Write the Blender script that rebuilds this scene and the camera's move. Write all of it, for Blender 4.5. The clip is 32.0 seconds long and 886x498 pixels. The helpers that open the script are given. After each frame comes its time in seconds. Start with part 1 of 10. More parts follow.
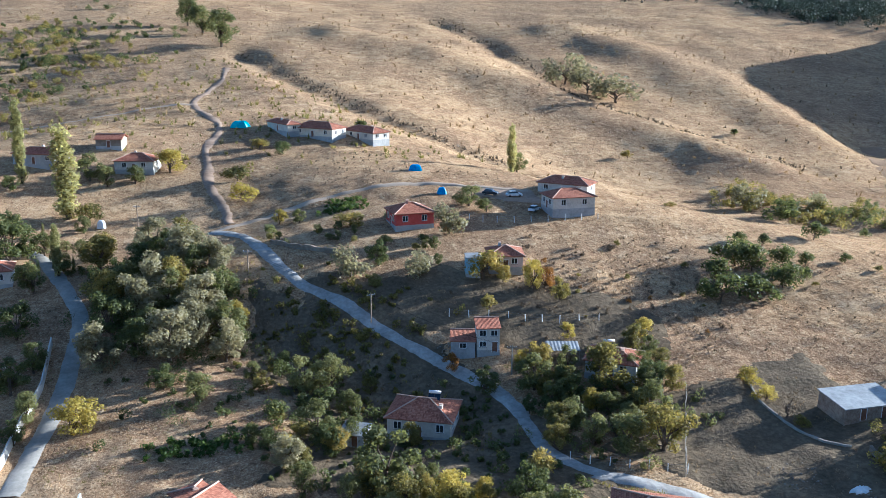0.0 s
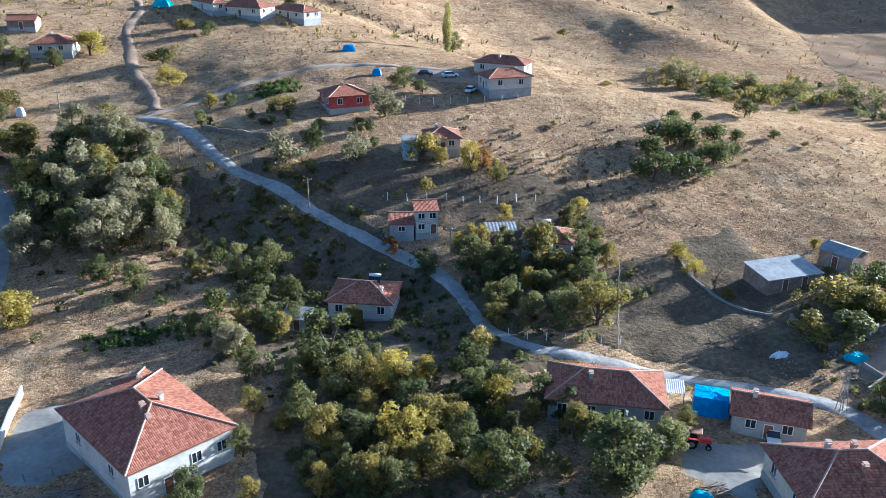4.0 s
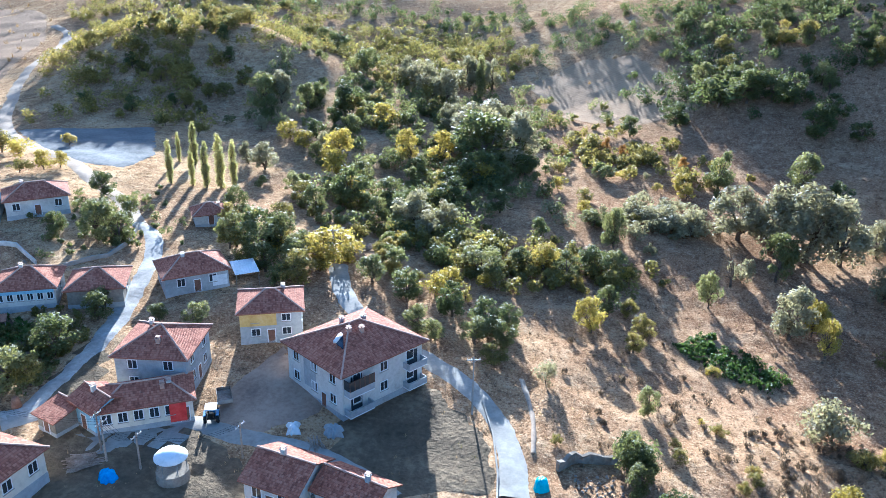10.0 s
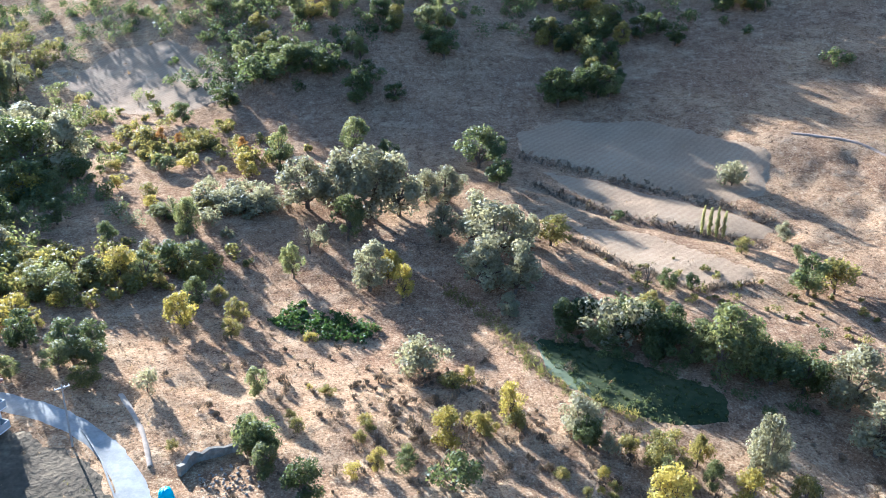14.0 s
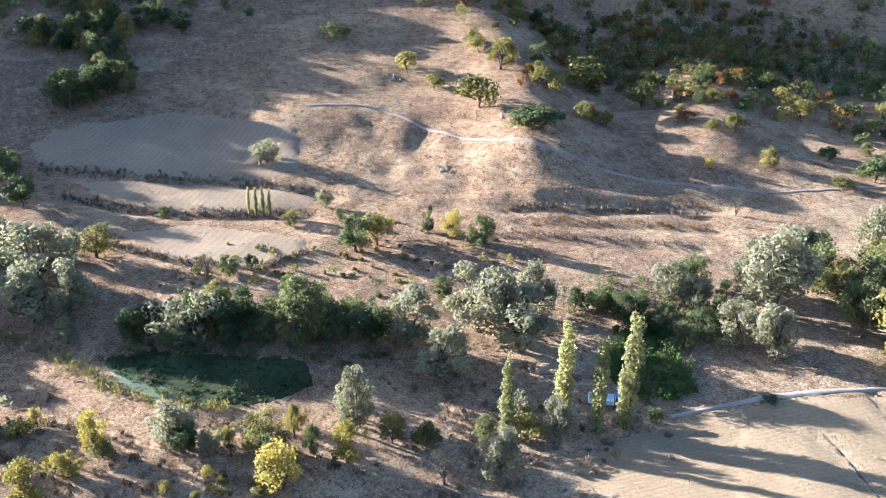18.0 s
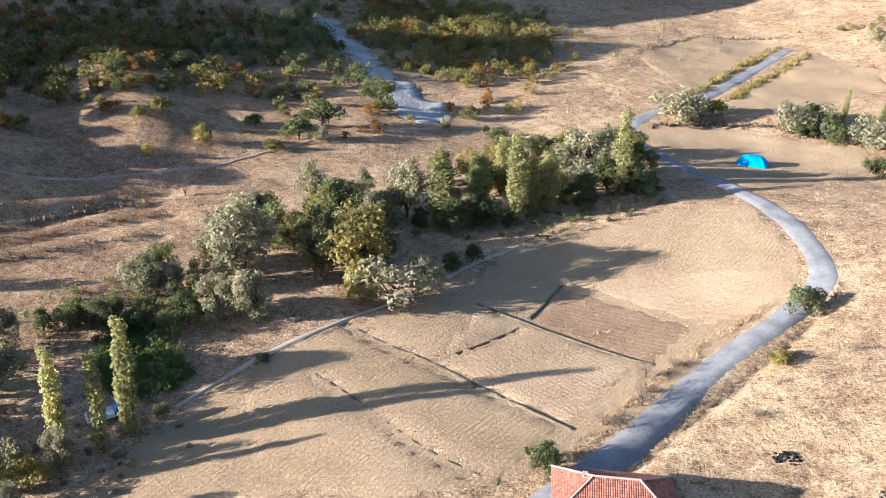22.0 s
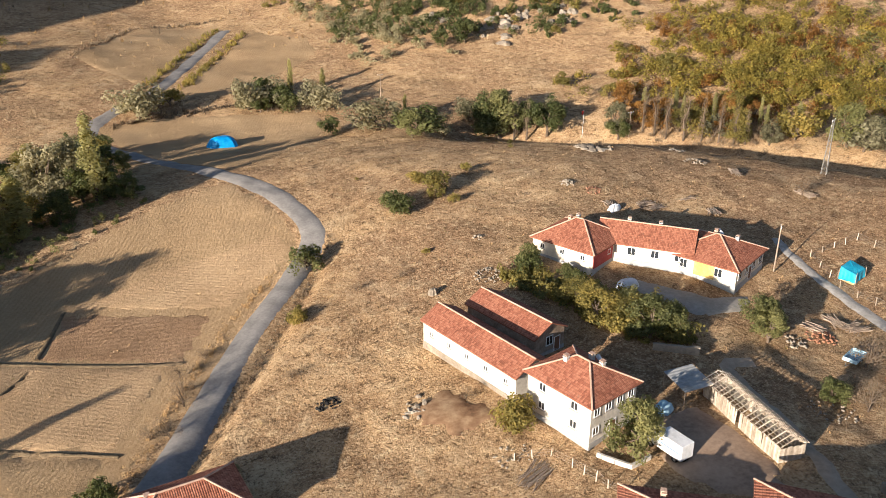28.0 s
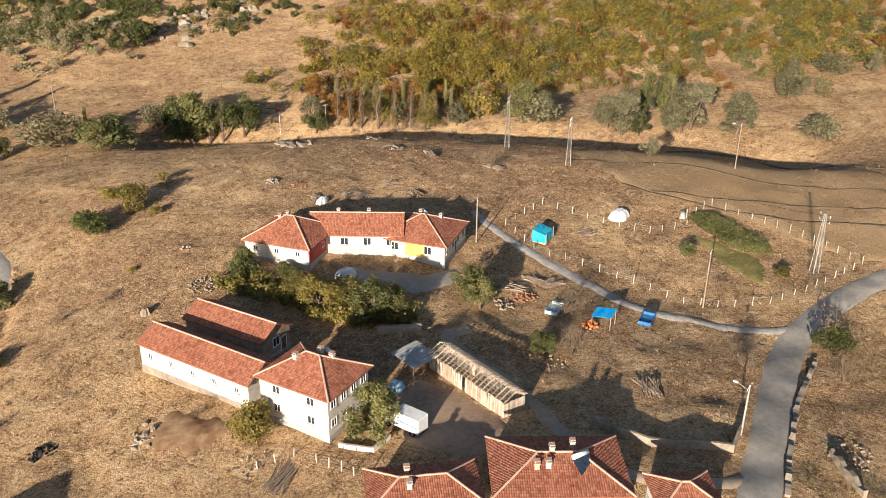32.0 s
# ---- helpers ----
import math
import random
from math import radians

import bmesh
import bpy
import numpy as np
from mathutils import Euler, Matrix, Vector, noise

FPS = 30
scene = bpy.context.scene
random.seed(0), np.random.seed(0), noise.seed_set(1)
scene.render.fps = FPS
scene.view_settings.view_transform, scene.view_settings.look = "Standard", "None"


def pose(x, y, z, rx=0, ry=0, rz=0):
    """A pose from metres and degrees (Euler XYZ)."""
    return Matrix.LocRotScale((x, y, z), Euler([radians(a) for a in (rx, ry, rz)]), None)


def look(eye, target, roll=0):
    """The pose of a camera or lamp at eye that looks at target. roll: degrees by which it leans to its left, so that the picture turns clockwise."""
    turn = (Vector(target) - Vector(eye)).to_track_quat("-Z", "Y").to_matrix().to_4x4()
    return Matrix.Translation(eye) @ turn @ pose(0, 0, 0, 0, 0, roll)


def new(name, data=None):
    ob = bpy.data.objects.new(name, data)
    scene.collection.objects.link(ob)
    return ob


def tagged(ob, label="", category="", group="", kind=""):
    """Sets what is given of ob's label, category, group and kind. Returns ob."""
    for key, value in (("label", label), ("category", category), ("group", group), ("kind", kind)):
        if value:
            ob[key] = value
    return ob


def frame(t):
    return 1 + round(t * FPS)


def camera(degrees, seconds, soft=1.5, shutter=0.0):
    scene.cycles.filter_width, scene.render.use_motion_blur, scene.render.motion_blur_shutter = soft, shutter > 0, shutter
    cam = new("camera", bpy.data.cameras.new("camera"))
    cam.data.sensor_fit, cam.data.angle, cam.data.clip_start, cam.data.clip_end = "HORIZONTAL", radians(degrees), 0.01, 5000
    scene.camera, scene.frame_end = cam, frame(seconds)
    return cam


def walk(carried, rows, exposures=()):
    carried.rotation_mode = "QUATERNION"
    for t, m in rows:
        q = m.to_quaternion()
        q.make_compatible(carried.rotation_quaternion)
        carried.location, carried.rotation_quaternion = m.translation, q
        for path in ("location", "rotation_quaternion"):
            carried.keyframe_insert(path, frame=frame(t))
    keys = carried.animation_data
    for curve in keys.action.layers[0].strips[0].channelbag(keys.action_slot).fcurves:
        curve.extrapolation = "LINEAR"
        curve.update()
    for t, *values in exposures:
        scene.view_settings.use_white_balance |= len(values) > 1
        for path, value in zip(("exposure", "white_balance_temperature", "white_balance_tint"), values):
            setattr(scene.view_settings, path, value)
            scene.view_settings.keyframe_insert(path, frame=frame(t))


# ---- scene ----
# The camera hangs 63 m above the lane and turns where it is.
EYE = 63.0
cam = camera(54.8, 32.0, soft=0.5)
ROWS = [
    (0.0, 0.08, -13.97, -0.33), (0.5, -4.25, -14.11, -0.27), (1.0, -4.85, -14.27, -0.24), (1.5, -4.69, -14.62, -0.23),
    (2.0, -4.47, -16.36, -0.24), (2.5, -4.27, -18.47, -0.40), (4.5, -4.24, -22.06, -0.47), (5.0, -10.35, -22.01, -0.76),
    (5.5, -18.05, -21.91, -0.89), (6.0, -26.07, -21.85, -0.94), (6.5, -34.08, -21.83, -0.90), (7.0, -41.98, -21.88, -0.95),
    (7.5, -47.24, -21.98, -0.89), (8.0, -51.45, -22.10, -0.86), (8.5, -55.65, -22.24, -0.87), (9.0, -60.31, -22.36, -0.83),
    (9.5, -64.57, -22.47, -0.83), (10.0, -68.63, -22.59, -0.79), (10.5, -72.38, -22.69, -0.77), (11.0, -76.38, -22.77, -0.76),
    (11.5, -80.28, -22.89, -0.79), (12.0, -84.09, -22.97, -0.84), (12.5, -87.87, -23.03, -0.87), (13.0, -91.55, -23.14, -0.89),
    (13.5, -95.14, -23.22, -0.91), (15.5, -109.77, -23.37, -1.22), (16.0, -114.71, -23.35, -1.13), (16.5, -119.67, -23.34, -1.13),
    (17.0, -123.95, -23.38, -1.12), (17.5, -127.55, -23.44, -1.16), (18.0, -130.19, -23.54, -1.16), (18.5, -130.24, -23.65, -1.04),
    (19.0, -132.15, -23.73, -0.99), (19.5, -137.55, -23.73, -0.94), (20.0, -143.58, -23.74, -1.02), (20.5, -149.22, -23.79, -1.05),
    (21.0, -155.33, -23.79, -1.15), (21.5, -161.49, -23.77, -1.31), (22.0, -168.04, -23.75, -1.42), (22.5, -174.75, -23.67, -1.31),
    (23.0, -181.98, -23.58, -1.02), (23.5, -186.07, -23.64, -0.91), (24.0, -186.63, -23.71, -0.77), (24.5, -187.26, -23.69, -0.51),
    (26.5, -193.48, -23.73, -0.37), (27.0, -198.04, -23.65, -0.19), (27.5, -201.56, -23.77, -0.14), (28.0, -204.15, -23.91, -0.13),
    (28.5, -206.50, -24.01, -0.19), (29.0, -209.10, -24.09, -0.20), (29.5, -211.65, -24.16, -0.24), (30.0, -213.99, -24.19, -0.32),
    (30.5, -216.49, -24.10, -0.42), (31.0, -218.85, -24.07, -0.50), (31.5, -221.49, -24.05, -0.56), (32.0, -224.66, -24.04, -0.65),
]
EXPOSURES = [
    (0.0, 1.88, 4420, 6), (4.5, 2.0, 4360, 6), (6.0, 2.46, 4400, 8), (9.0, 2.63, 4220, 7), (11.0, 2.64, 4220, 6), (12.0, 2.72, 4320, 9), (13.0, 2.74, 4240, 7), (17.0, 2.73, 4330, 8),
    (20.0, 2.48, 4420, 10), (22.0, 2.16, 4750, 11), (24.5, 1.6, 5400, 11), (28.0, 1.36, 5700, 12), (32.0, 1.26, 5900, 12)]
walk(cam, [(t, pose(0, 0, EYE, 90 + pitch, roll, yaw)) for t, yaw, pitch, roll in ROWS], EXPOSURES)

# ---- daylight: a low sun in the east and a clear sky ----
SUN_AZ, SUN_EL = radians(64.5), radians(13.2)
world = bpy.data.worlds.new("sky")
scene.world = world
world.use_nodes = True
wn = world.node_tree
wn.nodes.clear()
w_out = wn.nodes.new("ShaderNodeOutputWorld")
w_bg = wn.nodes.new("ShaderNodeBackground")
w_sky = wn.nodes.new("ShaderNodeTexSky")
w_sky.sky_type = "NISHITA"
w_sky.sun_disc = False
w_sky.sun_elevation, w_sky.sun_rotation = SUN_EL, SUN_AZ
w_sky.altitude, w_sky.dust_density, w_sky.ozone_density = 900, 2.5, 0.6
w_bg.inputs["Strength"].default_value = 0.054
wn.links.new(w_sky.outputs[0], w_bg.inputs["Color"])
wn.links.new(w_bg.outputs[0], w_out.inputs["Surface"])
sun_data = bpy.data.lights.new("sun", "SUN")
sun_data.energy, sun_data.angle, sun_data.color = 5.0, radians(0.6), (1.0, 0.82, 0.60)
sun = new("sun", sun_data)
sun.matrix_world = look((600 * math.sin(SUN_AZ), 600 * math.cos(SUN_AZ), 600 * math.tan(SUN_EL)), (0, 0, 0))

# ---- materials ----
def node(nt, kind, **inputs):
    n = nt.nodes.new(kind)
    for k, v in inputs.items():
        n.inputs[k.replace("_", " ")].default_value = v
    return n


def ramp(nt, source, stops):
    n = nt.nodes.new("ShaderNodeValToRGB")
    els = n.color_ramp.elements
    while len(els) < len(stops):
        els.new(0.5)
    for e, (p, c) in zip(els, stops):
        e.position, e.color = p, (*c, 1)
    nt.links.new(source, n.inputs["Fac"])
    return n.outputs["Color"]


def mix(nt, a, b, fac, blend="MIX"):
    n = nt.nodes.new("ShaderNodeMix")
    n.data_type, n.blend_type = "RGBA", blend
    for sock, v in ((n.inputs["Factor"], fac), (n.inputs["A"], a), (n.inputs["B"], b)):
        if isinstance(v, bpy.types.NodeSocket):
            nt.links.new(v, sock)
        elif isinstance(v, (int, float)):
            sock.default_value = v
        else:
            sock.default_value = (*v, 1)
    return n.outputs["Result"]


def calc(nt, op, a, b=0.0, clamp=False):
    n = nt.nodes.new("ShaderNodeMath")
    n.operation, n.use_clamp = op, clamp
    for sock, v in ((n.inputs[0], a), (n.inputs[1], b)):
        if isinstance(v, bpy.types.NodeSocket):
            nt.links.new(v, sock)
        else:
            sock.default_value = v
    return n.outputs[0]


def grain(nt, coords, scale, detail=3.0, rough=0.55, distort=0.0):
    n = node(nt, "ShaderNodeTexNoise", Scale=scale, Detail=detail, Roughness=rough, Distortion=distort)
    nt.links.new(coords, n.inputs["Vector"])
    return n.outputs["Fac"]


def begin(name):
    m = bpy.data.materials.new(name)
    m.use_nodes = True
    nt = m.node_tree
    b = nt.nodes["Principled BSDF"]
    geo = nt.nodes.new("ShaderNodeNewGeometry")
    return m, nt, b, geo


def relief(nt, b, height, strength, distance):
    n = node(nt, "ShaderNodeBump", Strength=strength, Distance=distance)
    nt.links.new(height, n.inputs["Height"])
    nt.links.new(n.outputs[0], b.inputs["Normal"])


def surface(name, dark, mid, light, big=0.15, small=3.0, rough=0.85, metal=0.0, bump=0.4, dist=0.05, island=0.0, per_object=0.0, shine=0.25):
    """A surface with stains at one scale and grain at another."""
    m, nt, b, geo = begin(name)
    pos = geo.outputs["Position"]
    g1, g2 = grain(nt, pos, big, 4), grain(nt, pos, small, 4, 0.65)
    v = calc(nt, "ADD", calc(nt, "MULTIPLY", g1, 0.55), calc(nt, "MULTIPLY", g2, 0.45))
    if island:
        v = calc(nt, "ADD", v, calc(nt, "MULTIPLY", calc(nt, "SUBTRACT", geo.outputs["Random Per Island"], 0.5), island))
    if per_object:
        info = nt.nodes.new("ShaderNodeObjectInfo")
        v = calc(nt, "ADD", v, calc(nt, "MULTIPLY", calc(nt, "SUBTRACT", info.outputs["Random"], 0.5), per_object))
    nt.links.new(ramp(nt, v, [(0.32, dark), (0.5, mid), (0.68, light)]), b.inputs["Base Color"])
    b.inputs["Roughness"].default_value, b.inputs["Metallic"].default_value = rough, metal
    relief(nt, b, g2, bump, dist)
    b.inputs["Specular IOR Level"].default_value = shine if rough < 0.9 else 0.03
    return m


def dry_ground():
    """Dry grass over brown soil: broad drifts, ledges, tufts and bare streaks."""
    m, nt, b, geo = begin("dry_grass_ground")
    pos = geo.outputs["Position"]
    huge, broad, mid = grain(nt, pos, 0.006, 4, 0.6, 0.8), grain(nt, pos, 0.022, 5, 0.62, 0.7), grain(nt, pos, 0.13, 6, 0.72, 0.25)
    tuft, fine = grain(nt, pos, 0.6, 6, 0.8, 0.0), grain(nt, pos, 2.6, 4, 0.75)
    col = ramp(nt, mid, [(0.28, (0.215, 0.128, 0.066)), (0.44, (0.36, 0.228, 0.118)), (0.57, (0.47, 0.313, 0.165)), (0.75, (0.56, 0.40, 0.225))])
    col = mix(nt, col, (0.255, 0.152, 0.085), ramp(nt, broad, [(0.44, (0, 0, 0)), (0.60, (0.75, 0.75, 0.75))]))
    col = mix(nt, col, (0.235, 0.155, 0.095), ramp(nt, huge, [(0.48, (0, 0, 0)), (0.60, (0.5, 0.5, 0.5))]))
    ledge_map = node(nt, "ShaderNodeMapping", Scale=(0.10, 0.10, 0.75))
    nt.links.new(pos, ledge_map.inputs["Vector"])
    ledge = grain(nt, ledge_map.outputs[0], 1.0, 4, 0.6, 0.5)
    col = mix(nt, col, (0.14, 0.088, 0.05), ramp(nt, ledge, [(0.34, (0.55, 0.55, 0.55)), (0.45, (0, 0, 0))]))
    col = mix(nt, col, (0.55, 0.40, 0.235), ramp(nt, ledge, [(0.57, (0, 0, 0)), (0.68, (0.55, 0.55, 0.55))]))
    col = mix(nt, col, (0.115, 0.072, 0.04), ramp(nt, tuft, [(0.36, (0.95, 0.95, 0.95)), (0.47, (0, 0, 0))]))
    col = mix(nt, col, (0.60, 0.455, 0.27), ramp(nt, tuft, [(0.54, (0, 0, 0)), (0.66, (0.75, 0.75, 0.75))]))
    col = mix(nt, col, (0.60, 0.46, 0.28), ramp(nt, fine, [(0.53, (0, 0, 0)), (0.66, (0.7, 0.7, 0.7))]))
    col = mix(nt, col, (0.12, 0.08, 0.046), ramp(nt, fine, [(0.36, (0.8, 0.8, 0.8)), (0.47, (0, 0, 0))]))
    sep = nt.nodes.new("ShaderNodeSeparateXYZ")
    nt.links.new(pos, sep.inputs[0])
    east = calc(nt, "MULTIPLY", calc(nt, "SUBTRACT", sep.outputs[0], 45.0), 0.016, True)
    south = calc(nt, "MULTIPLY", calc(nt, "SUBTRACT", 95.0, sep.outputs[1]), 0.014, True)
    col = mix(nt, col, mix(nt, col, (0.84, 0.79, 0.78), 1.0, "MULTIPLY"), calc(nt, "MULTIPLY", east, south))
    nt.links.new(col, b.inputs["Base Color"])
    b.inputs["Roughness"].default_value = 1.0
    b.inputs["Specular IOR Level"].default_value = 0.0
    height = calc(nt, "ADD", calc(nt, "MULTIPLY", mid, 1.3), calc(nt, "ADD", calc(nt, "MULTIPLY", tuft, 0.62), calc(nt, "ADD", calc(nt, "MULTIPLY", fine, 0.26), calc(nt, "MULTIPLY", ledge, 0.7))))
    relief(nt, b, height, 1.0, 0.5)
    return m


def tiles(name, dark, mid, light, old):
    """Clay roof tiles: courses 0.34 m high, laid on the roof's own UV map in metres."""
    m, nt, b, geo = begin(name)
    uv = nt.nodes.new("ShaderNodeUVMap")
    sep = nt.nodes.new("ShaderNodeSeparateXYZ")
    nt.links.new(uv.outputs[0], sep.inputs[0])
    cu, cv = calc(nt, "DIVIDE", sep.outputs[0], 0.24), calc(nt, "DIVIDE", sep.outputs[1], 0.34)
    comb = nt.nodes.new("ShaderNodeCombineXYZ")
    nt.links.new(calc(nt, "FLOOR", cu), comb.inputs[0])
    nt.links.new(calc(nt, "FLOOR", cv), comb.inputs[1])
    wn_ = nt.nodes.new("ShaderNodeTexWhiteNoise")
    nt.links.new(comb.outputs[0], wn_.inputs["Vector"])
    stain = grain(nt, geo.outputs["Position"], 0.5, 5, 0.65)
    v = calc(nt, "ADD", calc(nt, "MULTIPLY", wn_.outputs["Value"], 0.42), calc(nt, "MULTIPLY", stain, 0.62))
    col = ramp(nt, v, [(0.25, dark), (0.5, mid), (0.8, light)])
    col = mix(nt, col, (0.20, 0.17, 0.13), ramp(nt, grain(nt, geo.outputs["Position"], 1.7, 4, 0.7), [(0.60, (0, 0, 0)), (0.74, (old, old, old))]))
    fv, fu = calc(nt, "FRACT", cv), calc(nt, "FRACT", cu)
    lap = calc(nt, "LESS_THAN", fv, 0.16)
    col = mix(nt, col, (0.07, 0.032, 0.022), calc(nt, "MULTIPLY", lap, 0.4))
    nt.links.new(col, b.inputs["Base Color"])
    b.inputs["Roughness"].default_value = 0.95
    b.inputs["Specular IOR Level"].default_value = 0.08
    round_ = calc(nt, "SINE", calc(nt, "MULTIPLY", fu, math.pi))
    relief(nt, b, calc(nt, "ADD", calc(nt, "MULTIPLY", round_, 0.6), calc(nt, "SUBTRACT", 1.0, fv)), 0.8, 0.07)
    return m


def leaves(name, dark, mid, light, hue=0.5, trans=0.5, glow=(1.2, 1.15, 0.85)):
    """Leaves that differ from leaf to leaf and from tree to tree, and let light through."""
    m, nt, b, geo = begin(name)
    info = nt.nodes.new("ShaderNodeObjectInfo")
    v = calc(nt, "ADD", calc(nt, "MULTIPLY", geo.outputs["Random Per Island"], 1 - hue), calc(nt, "MULTIPLY", info.outputs["Random"], hue))
    v = calc(nt, "ADD", v, calc(nt, "MULTIPLY", calc(nt, "SUBTRACT", grain(nt, geo.outputs["Position"], 0.16, 2), 0.5), 1.3), True)
    col = ramp(nt, v, [(0.0, dark), (0.5, mid), (1.0, light)])
    nt.links.new(col, b.inputs["Base Color"])
    b.inputs["Roughness"].default_value = 0.6
    b.inputs["Specular IOR Level"].default_value = 0.25
    tr = nt.nodes.new("ShaderNodeBsdfTranslucent")
    nt.links.new(mix(nt, col, glow, 1.0, "MULTIPLY"), tr.inputs["Color"])
    ms = nt.nodes.new("ShaderNodeMixShader")
    ms.inputs[0].default_value = trans
    nt.links.new(b.outputs[0], ms.inputs[1])
    nt.links.new(tr.outputs[0], ms.inputs[2])
    nt.links.new(ms.outputs[0], nt.nodes["Material Output"].inputs["Surface"])
    return m


def furrows(name, dark, mid, light, angle, width):
    """Tilled or mown soil with lines that run one way."""
    m, nt, b, geo = begin(name)
    pos = geo.outputs["Position"]
    rot = nt.nodes.new("ShaderNodeVectorRotate")
    rot.rotation_type = "Z_AXIS"
    rot.inputs["Angle"].default_value = radians(angle)
    nt.links.new(pos, rot.inputs["Vector"])
    wave = node(nt, "ShaderNodeTexWave", Scale=0.32 / width, Distortion=1.6, Detail=3.0, Detail_Scale=0.6)
    nt.links.new(rot.outputs[0], wave.inputs["Vector"])
    g1, g2 = grain(nt, pos, 0.06, 4), grain(nt, pos, 1.5, 6, 0.85)
    v = calc(nt, "ADD", calc(nt, "ADD", calc(nt, "MULTIPLY", g1, 0.38), calc(nt, "MULTIPLY", g2, 0.58)), calc(nt, "SUBTRACT", calc(nt, "MULTIPLY", wave.outputs["Fac"], 0.05), 0.02))
    nt.links.new(ramp(nt, v, [(0.34, dark), (0.5, mid), (0.66, light)]), b.inputs["Base Color"])
    b.inputs["Roughness"].default_value = 1.0
    b.inputs["Specular IOR Level"].default_value = 0.02
    relief(nt, b, calc(nt, "ADD", calc(nt, "MULTIPLY", wave.outputs["Fac"], 0.10), calc(nt, "MULTIPLY", g2, 1.2)), 0.9, 0.22)
    return m


def glass(name):
    m, nt, b, geo = begin(name)
    b.inputs["Base Color"].default_value = (0.03, 0.035, 0.04, 1)
    b.inputs["Roughness"].default_value = 0.06
    b.inputs["Specular IOR Level"].default_value = 0.8
    return m


